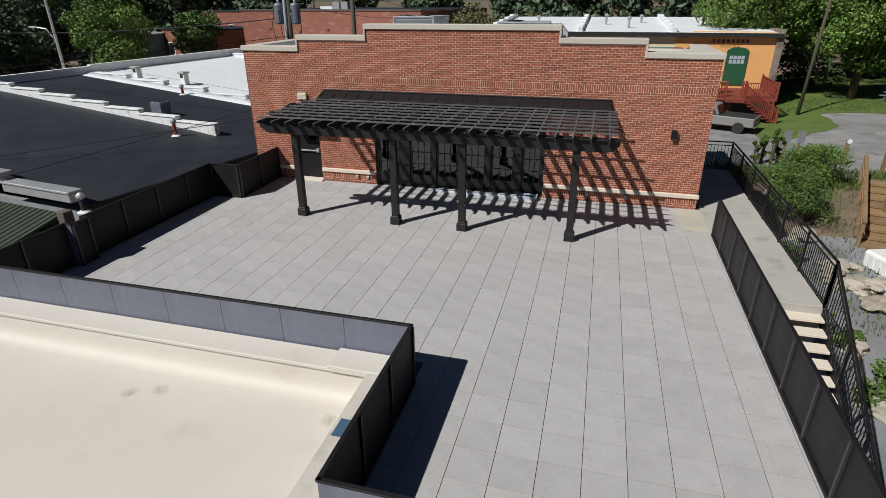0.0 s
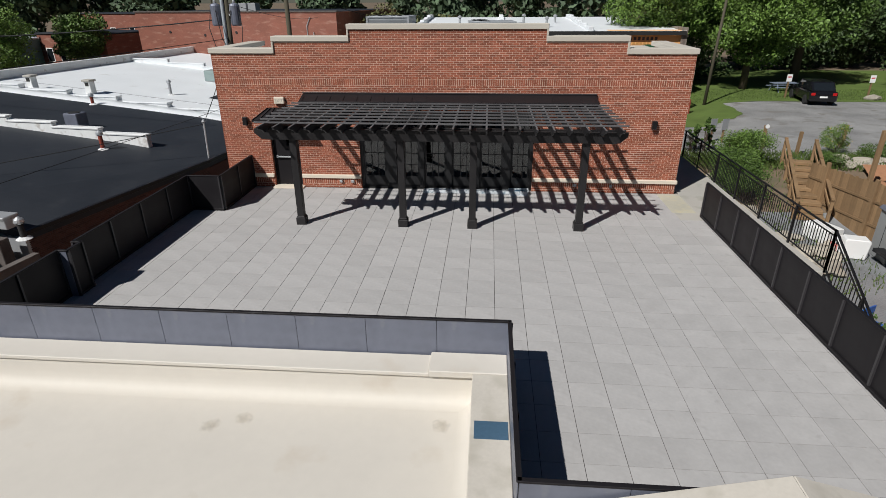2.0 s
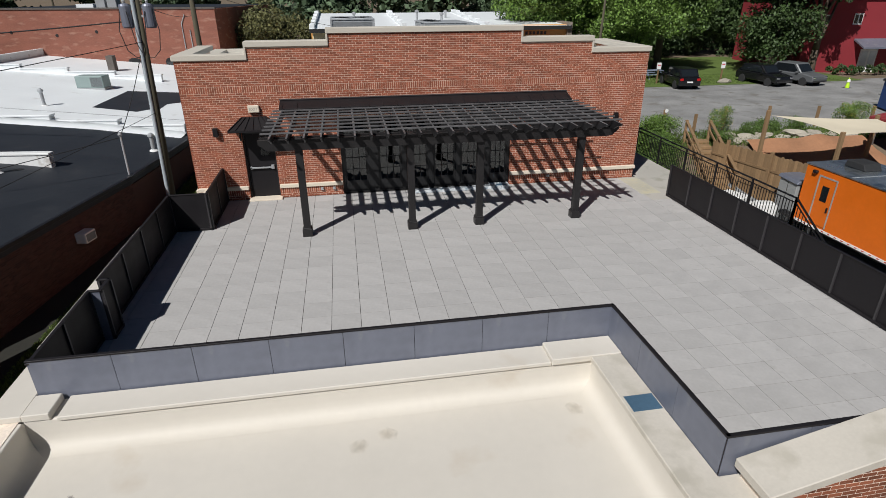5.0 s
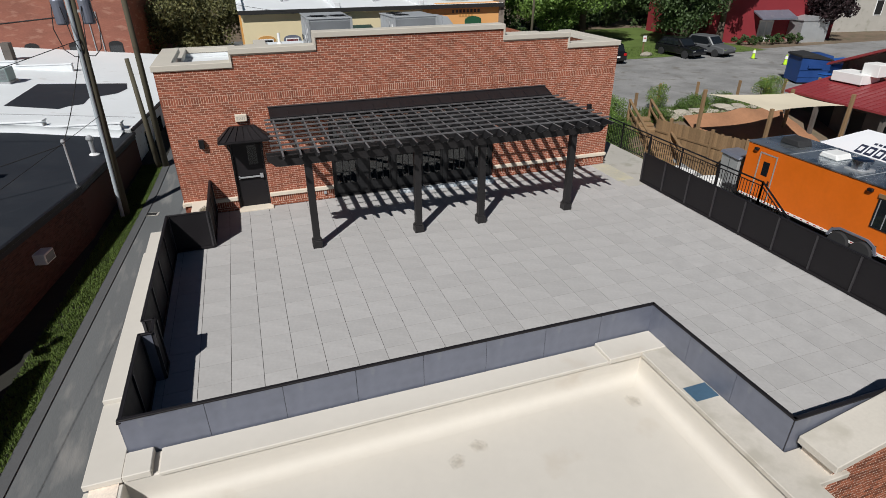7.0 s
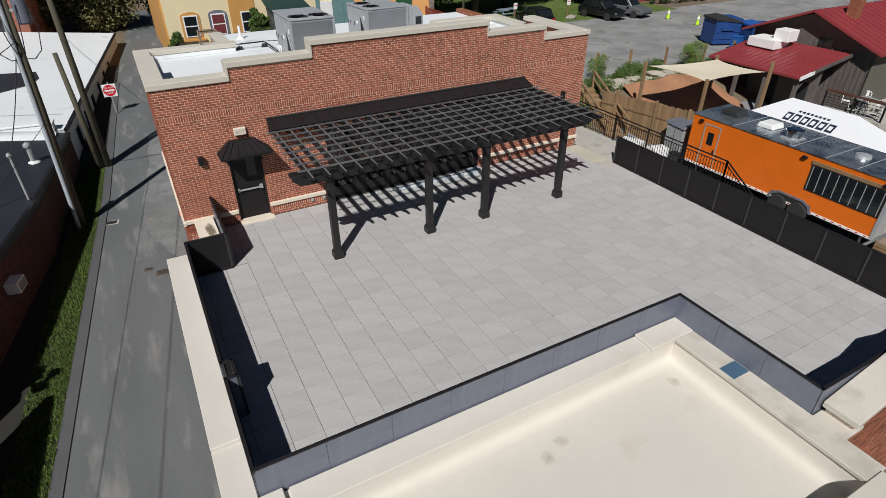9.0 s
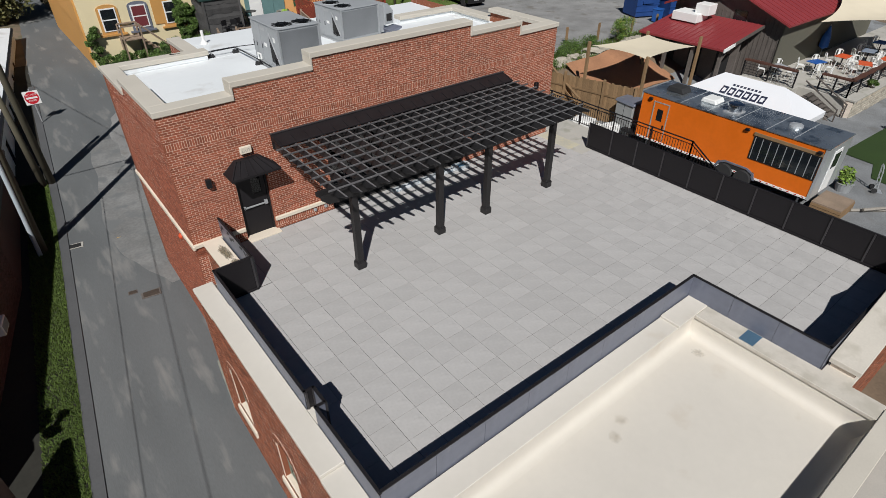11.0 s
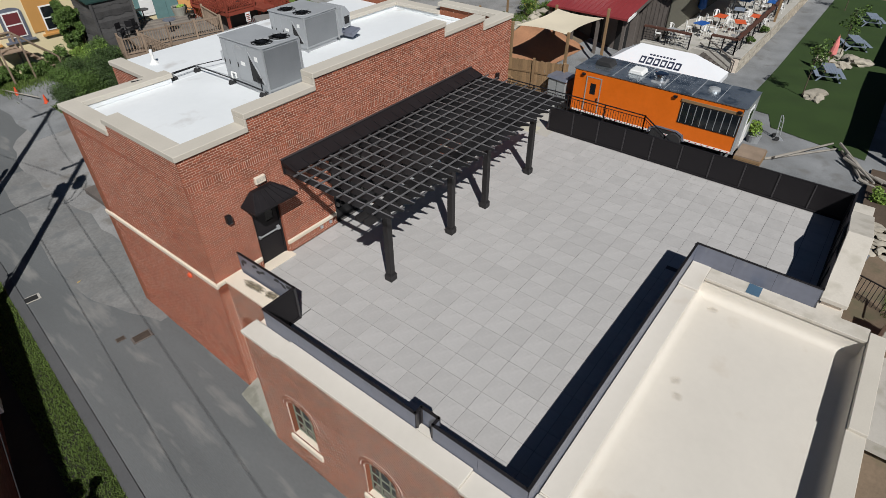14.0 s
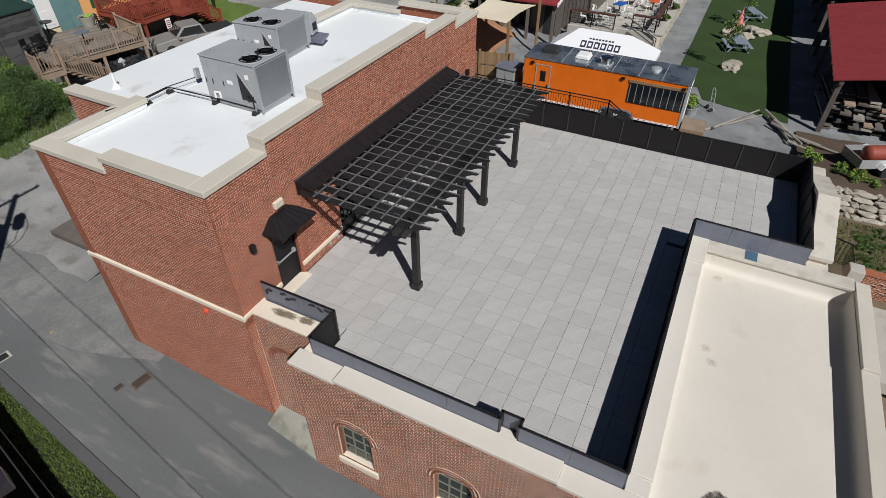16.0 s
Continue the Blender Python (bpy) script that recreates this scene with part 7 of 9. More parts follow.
for k in range(9):
    part("bar", Shape().box(-0.05, -0.036, 0.18 + k * 0.338, 0.21 + k * 0.338, 1.50, 2.50), "steel", hatch)
part("hatch_head", Shape().box(-0.05, 0.0, 0.10, 3.02, 2.56, 2.70), "fence_wood", tr, "tan timber head board")
dr = part("side_door", Shape().box(-0.025, 0.0, 7.35, 8.15, 0.75, 2.62), "trailer_orange", tr)
part("door_frame", Shape().box(-0.035, -0.025, 7.30, 7.36, 0.72, 2.66).box(-0.035, -0.025, 8.14, 8.20, 0.72, 2.66).box(-0.035, -0.025, 7.36, 8.14, 2.60, 2.66), "steel_light", dr)
part("door_window", Shape().box(-0.033, -0.025, 7.6, 7.92, 1.7, 2.3), "car_glass", dr)
part("door_handle", Shape().box(-0.06, -0.025, 7.42, 7.48, 1.35, 1.55), "black_metal", dr)
for y in (2.92, 3.82):
    wh = wheel(tr, -0.02, y, 0.40, 0.24)
    wh.matrix_local = pose(-0.02, y, 0.42, 0, 90, 0)
part("fender", Shape().prism([(y - 1.13, z) for y, z in ((3.5, 0.5), (3.62, 0.82), (3.95, 0.98), (5.05, 0.98), (5.38, 0.82), (5.5, 0.5), (5.4, 0.5), (5.28, 0.76), (5.0, 0.9), (4.0, 0.9), (3.72, 0.76), (3.6, 0.5))], -0.04, 0.02, "x"), "zinc", tr)
part("wheel_arch", Shape().box(-0.008, 0.0, 2.49, 4.25, 0.5, 0.86), "dark", tr)
part("roof_vent_box", Shape().prism([(7.3, 0), (8.3, 0), (8.2, 0.26), (7.45, 0.26)], 1.0, 1.75, "x", pose(0, 0, TH)), "rubber", tr, "black roof vent cover", 0.03)
part("roof_cooler", Shape().prism([(5.5, 0), (6.35, 0), (6.25, 0.22), (5.6, 0.22)], 0.9, 1.7, "x", pose(0, 0, TH)), "plastic_white", tr, "white roof air unit", 0.04)
part("exhaust_fan", Shape().lathe([(0.30, 0), (0.30, 0.30), (0.36, 0.32), (0.36, 0.42), (0.22, 0.46)], (0.85, 4.55, TH), 18), "chrome", tr, "round steel exhaust fan")
part("exhaust_curb", Shape().box(0.5, 1.2, 4.2, 4.9, TH, TH + 0.06), "steel", tr)
part("roof_hatch", Shape().lathe([(0.30, 0), (0.28, 0.10), (0.1, 0.16)], (1.35, 1.95, TH), 16), "steel_light", tr)
for y in (8.4, 3.35, 0.25):
    part("lamp", Shape().box(-0.12, 0.0, y - 0.1, y + 0.1, 2.66, 2.78), "black_metal", tr, bevel=0.02)
part("underframe", Shape().box(0.15, TW - 0.15, 0.1, TL + 1.0, 0.42, 0.55), "black_metal", tr)
part("jack", Shape().tube((0.4, 0.5, 0), (0.4, 0.5, 0.45), 0.05, n=8).tube((0.4, 8.4, 0), (0.4, 8.4, 0.45), 0.05, n=8), "steel", tr)
# step box, pot and hand truck behind it
gz = land(24, -9.6) + 0.03
ob = thing("wooden_step", (23.1, -9.9, gz), "pale timber step platform at the trailer's end", "step")
part("top", Shape().box(0, 1.5, 0, 1.2, 0.42, 0.48), "grey_wood", ob)
for k in range(3):
    part("board", Shape().box(-0.02, 0.02, 0, 1.2, 0.02 + k * 0.14, 0.14 + k * 0.14), "fence_wood", ob)
    part("board", Shape().box(0, 1.5, -0.02, 0.02, 0.02 + k * 0.14, 0.14 + k * 0.14), "fence_wood", ob)
part("legs", Shape().box(0.02, 0.1, 0.02, 0.1, 0, 0.42).box(1.4, 1.48, 1.1, 1.18, 0, 0.42).box(0.02, 0.1, 1.1, 1.18, 0, 0.42).box(1.4, 1.48, 0.02, 0.1, 0, 0.42), "fence_wood", ob)
ob = thing("plant_pot", (26.2, -8.9, gz), "galvanised tub with a leafy yellow-green plant", "plant")
part("tub", Shape().lathe([(0.30, 0), (0.36, 0.38), (0.38, 0.40)], n=16), "steel", ob)
q = new("foliage", quads("foliage", leaf_quads([(0, 0, 0.6), (0.1, 0.1, 0.9), (-0.1, 0.05, 0.8)], [0.35, 0.3, 0.3], 110, 0.08, 9), "leaf_light"))
q.parent = ob
ob = thing("hand_truck", (27.3, -9.9, land(27, -10) + 0.03), "silver tubular hand truck standing on gravel", "hand truck", rz=30)
part("frame", Shape().path([(-0.2, 0, 0.1), (-0.2, 0.12, 1.1), (-0.14, 0.16, 1.3), (0, 0.17, 1.36), (0.14, 0.16, 1.3), (0.2, 0.12, 1.1), (0.2, 0, 0.1)], 0.025), "steel_light", ob)
part("rungs", Shape().path([(-0.2, 0.03, 0.35), (0.2, 0.03, 0.35)], 0.018).path([(-0.2, 0.07, 0.7), (0.2, 0.07, 0.7)], 0.018).path([(-0.2, 0.1, 1.0), (0.2, 0.1, 1.0)], 0.018), "steel_light", ob)
part("toe_plate", Shape().box(-0.22, 0.22, -0.25, 0.02, 0.02, 0.035), "steel_light", ob)
for x in (-0.24, 0.24):
    part("wheel", Shape().tube((x - 0.03, 0.12, 0.12), (x + 0.03, 0.12, 0.12), 0.12, n=14), "rubber", ob)
# grey cabinet and white bags by the trailer
ob = thing("storage_cabinet", (23.95, 1.55, land(23.95, 1.55) + 0.03), "tall grey plastic storage cabinet with a dark lid", "cabinet", rz=-8)
part("body", Shape().box(-0.55, 0.55, -0.6, 0.6, 0, 1.75), "cabinet_grey", ob, bevel=0.02)
part("lid", Shape().prism([(-0.63, 1.75), (0.63, 1.75), (0.55, 1.92), (-0.55, 1.88)], -0.68, 0.68, "y"), "zinc", ob, bevel=0.02)
part("door_gap", Shape().box(-0.558, -0.55, -0.012, 0.012, 0.1, 1.7), "dark", ob)
for x, y, w, h, rz, m in ((22.3, 3.3, 1.15, 0.62, 20, "plastic_white"), (22.6, 1.7, 0.55, 0.75, -15, "plastic_white")):
    ob = thing("storage_crate", (x, y, land(x, y) + 0.05), "white ribbed plastic crate on the gravel", "crate", "white crates", rz)
    part("shell", Shape().prism([(-0.36, 0), (0.36, 0), (0.42, h - 0.08), (0.36, h), (-0.36, h), (-0.42, h - 0.08)], -w / 2, w / 2, "y"), m, ob, bevel=0.03)
    for k in range(4):
        part("rib", Shape().box(-0.43, 0.43, -w / 2 + 0.12 + k * w * 0.25, -w / 2 + 0.16 + k * w * 0.25, 0.05, h - 0.1), m, ob)
ob = thing("cool_box", (22.5, 2.25, land(22.5, 2.25) + 0.05), "white and pink cool box standing by the railing", "cool box", rz=10)
part("body", Shape().box(-0.25, 0.25, -0.32, 0.32, 0, 0.26), "cloth_pink", ob, bevel=0.03)
part("lid", Shape().box(-0.26, 0.26, -0.33, 0.33, 0.26, 0.5), "plastic_white", ob, bevel=0.05)
ob = thing("blue_chair", (20.1, -3.8, land(20, -4) + 0.03), "blue and white checked folding chair tipped over", "chair", rz=30)
part("seat", Shape().box(-0.3, 0.3, -0.3, 0.3, 0.25, 0.29), "plastic_blue", ob)
part("backrest", Shape().box(-0.3, 0.3, 0.28, 0.32, 0.29, 0.75), "plastic_blue", ob)
part("legs", Shape().path([(-0.28, -0.28, 0), (-0.28, 0.28, 0.26)], 0.015).path([(0.28, -0.28, 0), (0.28, 0.28, 0.26)], 0.015).path([(-0.28, 0.28, 0), (-0.28, -0.28, 0.26)], 0.015).path([(0.28, 0.28, 0), (0.28, -0.28, 0.26)], 0.015), "steel_light", ob)

# canopy tent
tz = land(27.5, -3) + 0.03
tent = thing("canopy_tent", (27.4, -3.0, tz), "white canopy tent with dark printed lettering", "tent")
ez, pz = 2.35, 3.45
Y0, Y1, X0, X1 = -3.2, 3.2, -1.55, 1.55
roofp = [(X0, Y0, ez), (X1, Y0, ez), (X1, Y1, ez), (X0, Y1, ez), (0, -1.55, pz), (0, 1.55, pz)]
part("canopy", Shape().add(roofp, [(0, 4, 5, 3), (1, 2, 5, 4), (0, 1, 4), (2, 3, 5)]).add([(X0, Y0, ez), (X1, Y0, ez), (X1, Y1, ez), (X0, Y1, ez), (X0, Y0, ez - 0.28), (X1, Y0, ez - 0.28), (X1, Y1, ez - 0.28), (X0, Y1, ez - 0.28)], [(0, 4, 5, 1), (1, 5, 6, 2), (2, 6, 7, 3), (3, 7, 4, 0)]), "tent_white", tent)
for x in (X0 + 0.04, X1 - 0.04):
    for y in (Y0 + 0.04, 0, Y1 - 0.04):
        part("leg", Shape().box(x - 0.025, x + 0.025, y - 0.025, y + 0.025, 0, ez), "steel_light", tent)
slope = Matrix.Translation((X0, 0, ez)) @ Matrix(((0, math.cos(math.atan2(pz - ez, -X0)), -math.sin(math.atan2(pz - ez, -X0)), 0), (-1, 0, 0, 0), (0, math.sin(math.atan2(pz - ez, -X0)), math.cos(math.atan2(pz - ez, -X0)), 0), (0, 0, 0, 1)))
for k in range(6):
    part("print_block", Shape().box(-1.15 + k * 0.40, -0.83 + k * 0.40, 0.62, 1.10, 0.006, 0.010, slope), "ink", tent, "dark printed block")
    part("print_inset", Shape().box(-1.08 + k * 0.40, -0.92 + k * 0.40, 0.74, 0.98, 0.011, 0.014, slope), "tent_white", tent)
for k in range(8):
    part("print_bar", Shape().box(-0.75 + k * 0.19, -0.62 + k * 0.19, 1.22, 1.33, 0.006, 0.010, slope), "ink", tent)
part("print_line", Shape().box(1.75, 2.55, 0.25, 0.33, 0.006, 0.010, slope), "zinc", tent)

# shade sails on posts


def sail(corners, sag, label, posts):
    o = Vector(corners[0])
    ob = thing("shade_sail", o, label, "shade sail", "shade sails")
    a, b, c, d = [Vector(p) - o for p in corners]
    n = 12
    v = []
    for j in range(n + 1):
        for i in range(n + 1):
            s, t = i / n, j / n
            pull = 0.16
            s2, t2 = 0.5 + (s - 0.5) * (1 - pull * 4 * t * (1 - t)), 0.5 + (t - 0.5) * (1 - pull * 4 * s * (1 - s))
            p = (a * (1 - s2) + b * s2) * (1 - t2) + (d * (1 - s2) + c * s2) * t2
            v.append(p - Vector((0, 0, sag * 16 * s * (1 - s) * t * (1 - t))))
    w = n + 1
    part("cloth", Shape().add(v, [(j * w + i, j * w + i + 1, (j + 1) * w + i + 1, (j + 1) * w + i) for j in range(n) for i in range(n)]), "canvas", ob, smooth=True)
    for x, y, z in posts:
        po = thing("sail_post", (x, y, land(x, y)), "rough timber post holding the shade sail", "post", "sail posts")
        part("shaft", Shape().box(-0.08, 0.08, -0.08, 0.08, -0.2, z - land(x, y)), "fence_wood", po, bevel=0.01)


sail([(25.4, 5.9, 0.72), (26.67, 2.91, 0.38), (31.3, 2.63, 0.37), (32.3, 6.6, 0.13)], 0.12, "cream four-cornered shade sail over the clay bed", [(25.3, 6.0, 0.95), (26.6, 2.8, 0.55), (31.5, 2.5, 0.95), (32.5, 6.8, 0.3)])
sail([(39.3, -1.0, 1.3), (47.0, -5.2, 0.9), (52.0, -3.0, 1.6), (47.0, 1.0, 1.8)], 0.25, "cream shade sail above the terrace tables", [(47.1, -5.0, 1.2)])

# fence, clay bed and timber stairs
fence = thing("board_fence", (23.35, 7.0, -2.55), "golden timber board fence", "fence", rz=-78.6)
bd = Shape().box(0.004, 0.136, -0.012, 0.012, -0.4, 1.86).mesh("board", "fence_wood")
for k in range(40):
    piece("board", bd, fence, pose(k * 0.14, 0, 0.004 * k + 0.03 * math.sin(k * 2.3)))
for u in (1.0, 3.5, 5.4):
    part("post", Shape().box(u - 0.07, u + 0.07, -0.14, -0.012, -0.3, 2.12), "fence_wood", fence, bevel=0.01)
for z in (0.3, 1.2):
    part("rail", Shape().box(0, 5.6, -0.05, -0.012, z, z + 0.09), "fence_wood", fence)
st = thing("timber_stairs", (22.0, 4.9, land(22.2, 4.9) + 0.02), "rough timber stairs with handrails up to the car park", "stairs", rz=-16)
for k in range(9):
    part("tread", Shape().box(0, 1.15, k * 0.52, k * 0.52 + 0.56, k * 0.165, k * 0.165 + 0.15), "fence_wood", st, bevel=0.015)
for x in (-0.05, 1.2):
    for k in range(4):
        y = k * 1.55
        part("post", Shape().box(x - 0.06, x + 0.06, y - 0.06, y + 0.06, -0.2, 1.1 + y * 0.30), "fence_wood", st)
    part("handrail", Shape().beam((x, -0.1, 1.0), (x, 4.75, 2.45), 0.14, 0.06), "fence_wood", st)
    part("low_rail", Shape().beam((x, -0.1, 0.55), (x, 4.75, 2.0), 0.05, 0.12), "fence_wood", st)
for k, (x, y) in enumerate(((23.4, 11.9), (24.4, 10.4), (27.5, 12.2), (30.2, 11.8), (33.0, 11.2), (36.2, 10.6), (38.8, 10.2))):
    ob = thing("fence_post", (x, y, land(x, y)), "weathered timber post at the car park edge", "post", "edge posts")
    part("shaft", Shape().beam((0, 0, -0.2), (0.04 * (k % 3 - 1), 0, 1.25), 0.13, 0.13, (0, 1, 0)), "fence_wood", ob)
    if k == 0:
        part("white_sign", Shape().lathe([(0.11, 0), (0.11, 0.02)], n=14), "white", ob).matrix_local = pose(0, -0.08, 1.2, 90)
for x in (21.15, 21.75):
    ob = thing("notice_board", (x, 13.0, land(x, 13)), "small grey sign on a timber post seen from behind", "sign", "grey signs", 20)
    part("plate", Shape().box(-0.2, 0.2, -0.02, 0.0, 0.75, 1.35), "steel", ob)
    part("post", Shape().box(-0.04, 0.04, 0, 0.08, -0.1, 1.3), "fence_wood", ob)
s = Shape().sheet(26.5, 33.8, 4.8, 8.6, 24, 14, lambda x, y: land(x, y) + 0.08 + 0.35 * max(0.0, noise.noise((x * 0.5, y * 0.6, 3))) + 0.25 * ease(7.2, 8.6, y))
structure("clay_bed", s, "clay", "orange clay bed with heaped earth", smooth=True)


def stones(spots, label, seed, group, material="rock"):
    rng = random.Random(seed)
    for x, y, r in spots:
        ob = thing("boulder", (x, y, land(x, y)), label, "rock", group, rng.uniform(0, 360))
        part("stone", Shape().lump((0, 0, r * 0.28), (r, r * 0.68, r * 0.42), rng.random() * 50, 0.55, 3), material, ob)


rng = random.Random(21)
stones([(20.2 + rng.random() * 2.8, 1.5 + rng.random() * 1.9, 0.22 + rng.random() * 0.25) for _ in range(22)], "tan rounded boulder in the garden bed", 4, "garden boulders")
stones([(26.0 + k * 1.05, 9.0 + rng.random() * 0.7, 0.35 + rng.random() * 0.3) for k in range(10)], "pale boulder on the planted bank", 6, "bank boulders")
stones([(19.6, 7.2, 0.75), (20.2, 5.2, 0.5), (21.0, 0.3, 0.6), (18.7, -1.5, 0.5), (19.4, -2.4, 0.4), (19.0, -5.2, 0.45), (19.3, -6.1, 0.4)], "pale rock beside the railing", 8, "railing rocks")
for c in range(5):
    y = -14.6 - 0.2 * (c % 2)
    while y > -20.5:
        w = rng.uniform(0.3, 0.95)
        x = 18.95 + 0.29 * c + rng.uniform(-0.06, 0.06)
        ob = thing("boulder", (x, y - w / 2, -2.98 + 0.15 * c), "flat grey and tan ledge stone of a dry-laid garden wall", "rock", "rock wall", rng.uniform(-12, 12))
        part("stone", Shape().lump((0, 0, 0.06), (rng.uniform(0.2, 0.3), w * 0.5, rng.uniform(0.08, 0.13)), rng.random() * 50, 0.35, 3), "rock", ob)
        y -= w
structure("bed", Shape().sheet(20.0, 26.5, -20.5, -14.4, 12, 12, lambda x, y: -2.88 + 0.62 * ease(20.0, 20.6, x) - 0.5 * ease(21, 26, x) + 0.08 * noise.noise((x, y, 1))), "soil_brown", "dark brown planted soil behind the rock wall", smooth=True)

# ---- restaurant and terrace ----
rz0 = land(38, 4)
ob = thing("restaurant", (38.3, 0.6, -3.4), "dark board restaurant with a dark red metal roof", "building")
part("wall", Shape().prism([(0, 0), (8, 0), (8, 4.7), (4.0, 6.1), (0, 4.7)], 0, 16, "x"), "dark_board", ob, "dark brown board walls")
for k in range(26):
    part("batten", Shape().box(-0.03, 0.0, 0.15 + k * 0.3, 0.19 + k * 0.3, 0, 4.6), "dark_board", ob)
for a, b in (((-0.55, 4.50), (4.0, 6.28)), ((8.55, 4.50), (4.0, 6.28))):
    rf = part("roof", Shape().prism([a, b, (b[0], b[1] - 0.12), (a[0], a[1] - 0.12)], -0.7, 16.5, "x"), "red_roof", ob)
    for k in range(29):
        p, q = Vector((-0.6 + k * 0.6, a[0], a[1] + 0.02)), Vector((-0.6 + k * 0.6, b[0], b[1] + 0.02))
        part("rib", Shape().beam(p, q, 0.03, 0.04), "red_roof", rf)
part("attic_window", Shape().box(-0.05, 0.0, 2.6, 3.5, 3.95, 4.75), "car_glass", ob)
part("brick_chimney", Shape().box(1.5, 2.1, 2.7, 3.3, 5.2, 6.9), "brick_old", ob, "red brick chimney")
ob = thing("porch", (33.75, 2.1, -3.2), "open porch with a sloping dark red metal roof", "porch")
rf = part("roof", Shape().prism([(-0.35, 3.15), (4.4, 3.95), (4.4, 3.83), (-0.35, 3.03)], -0.3, 6.0, "y"), "red_roof", ob)
for k in range(16):
    part("rib", Shape().beam((-0.35, -0.25 + k * 0.4, 3.165), (4.4, -0.25 + k * 0.4, 3.965), 0.03, 0.035), "red_roof", rf)
for y in (0, 1.95, 3.9, 5.8):
    part("post", Shape().box(-0.1, 0.1, y - 0.1, y + 0.1, 0, 3.05), "dark_board", ob)
part("back_wall", Shape().box(2.2, 2.4, 0, 5.8, 0, 3.4), "dark_board", ob)
for y in (0.9, 2.9, 4.9):
    part("opening", Shape().box(2.17, 2.2, y - 0.45, y + 0.45, 0.2, 2.3), "dark", ob)
part("brace", Shape().beam((0, 0, 2.2), (0.9, 0, 3.1), 0.1, 0.1).beam((-0.35, -0.3, 3.09), (4.4, -0.3, 3.89), 0.06, 0.2), "dark_board", ob)
part("fascia_end", Shape().beam((-0.36, -0.31, 3.08), (0.9, -0.31, 3.29), 0.06, 0.22), "white", ob, "white painted end of the fascia")
ob = thing("roof_duct", (37.0, 6.2, 0.5), "white boxed kitchen duct on the porch roof", "duct")
part("lower_box", Shape().box(-1.0, 0.5, -0.7, 1.2, 0.0, 0.55), "white", ob, bevel=0.02)
part("upper_box", Shape().box(-0.4, 0.6, -1.1, -0.1, 0.45, 1.15), "white", ob, bevel=0.02)
part("stand", Shape().box(-0.9, -0.8, -0.6, -0.5, -0.4, 0).box(0.3, 0.4, -0.6, -0.5, -0.3, 0).box(-0.9, -0.8, 1.0, 1.1, -0.4, 0), "dark_board", ob)
PZ = -2.1
structure("terrace", Shape().box(36.9, 62, -4.7, 0.6, -4.2, PZ).box(36.1, 36.9, -1.9, 1.6, -4.2, PZ), "concrete", "pale concrete terrace floor", bevel=0.02)
structure("terrace_coping", Shape().box(36.9, 62, -5.25, -4.7, PZ - 0.12, PZ + 0.02), "concrete", "pale stone coping of the terrace wall", bevel=0.02)
rw = structure("stone_wall", Shape().box(36.95, 62, -5.15, -4.7, -4.2, PZ - 0.12), "mortar_dark", "tan rubble stone terrace wall")
rng = random.Random(31)
s = Shape()
z = -3.5
cnt = 0
while z < PZ - 0.16:
    hgt = rng.uniform(0.13, 0.22)
    x = 36.95
    while x < 61:
        w = rng.uniform(0.25, 0.6)
        if cnt < 220 and x < 52:
            part("stone", Shape().box(x + 0.01, x + w - 0.01, -5.15 - rng.uniform(0.03, 0.07), -5.1, z + 0.01, min(z + hgt, PZ - 0.13) - 0.01), "rock", rw, bevel=0.02)
            cnt += 1
        else:
            s.box(x + 0.01, x + w - 0.01, -5.15 - rng.uniform(0.03, 0.07), -5.1, z + 0.01, min(z + hgt, PZ - 0.13) - 0.01)
        x += w
    z += hgt
tagged(part("stones", s, "rock_stuff", rw), kind="stuff")
tr_rail = thing("terrace_railing", (35.5, -4.55, PZ), "black metal railing with a rough brown timber cap", "railing")


def patio_rail(a, b):
    a, b = Vector(a), Vector(b)
    u = Vector((0, 0, 1))
    w = max(3, int((b - a).length / 0.5))
    d = (b - a).normalized()
    sd = Vector((-d.y, d.x, 0))
    edge_a = [a.lerp(b, i / w) + sd * (0.15 + 0.05 * math.sin(i * 1.9 + a.x)) for i in range(w + 1)]
    edge_b = [a.lerp(b, i / w) - sd * (0.14 + 0.05 * math.cos(i * 2.3 + a.y)) for i in range(w + 1)]
    part("cap_board", Shape().prism([(q.x, q.y) for q in edge_a] + [(q.x, q.y) for q in reversed(edge_b)], 1.02, 1.12), "slab_cap", tr_rail, "rough live-edged brown slab cap")
    n = max(2, int((b - a).length / 1.6))
    for k in range(n + 1):
        p = a.lerp(b, k / n)
        part("post", Shape().box(p.x - 0.04, p.x + 0.04, p.y - 0.04, p.y + 0.04, 0, 1.05), "black_metal", tr_rail)
    for k in range(5):
        part("cable_bar", Shape().beam(a + u * (0.15 + 0.17 * k), b + u * (0.15 + 0.17 * k), 0.02, 0.02), "black_metal", tr_rail)


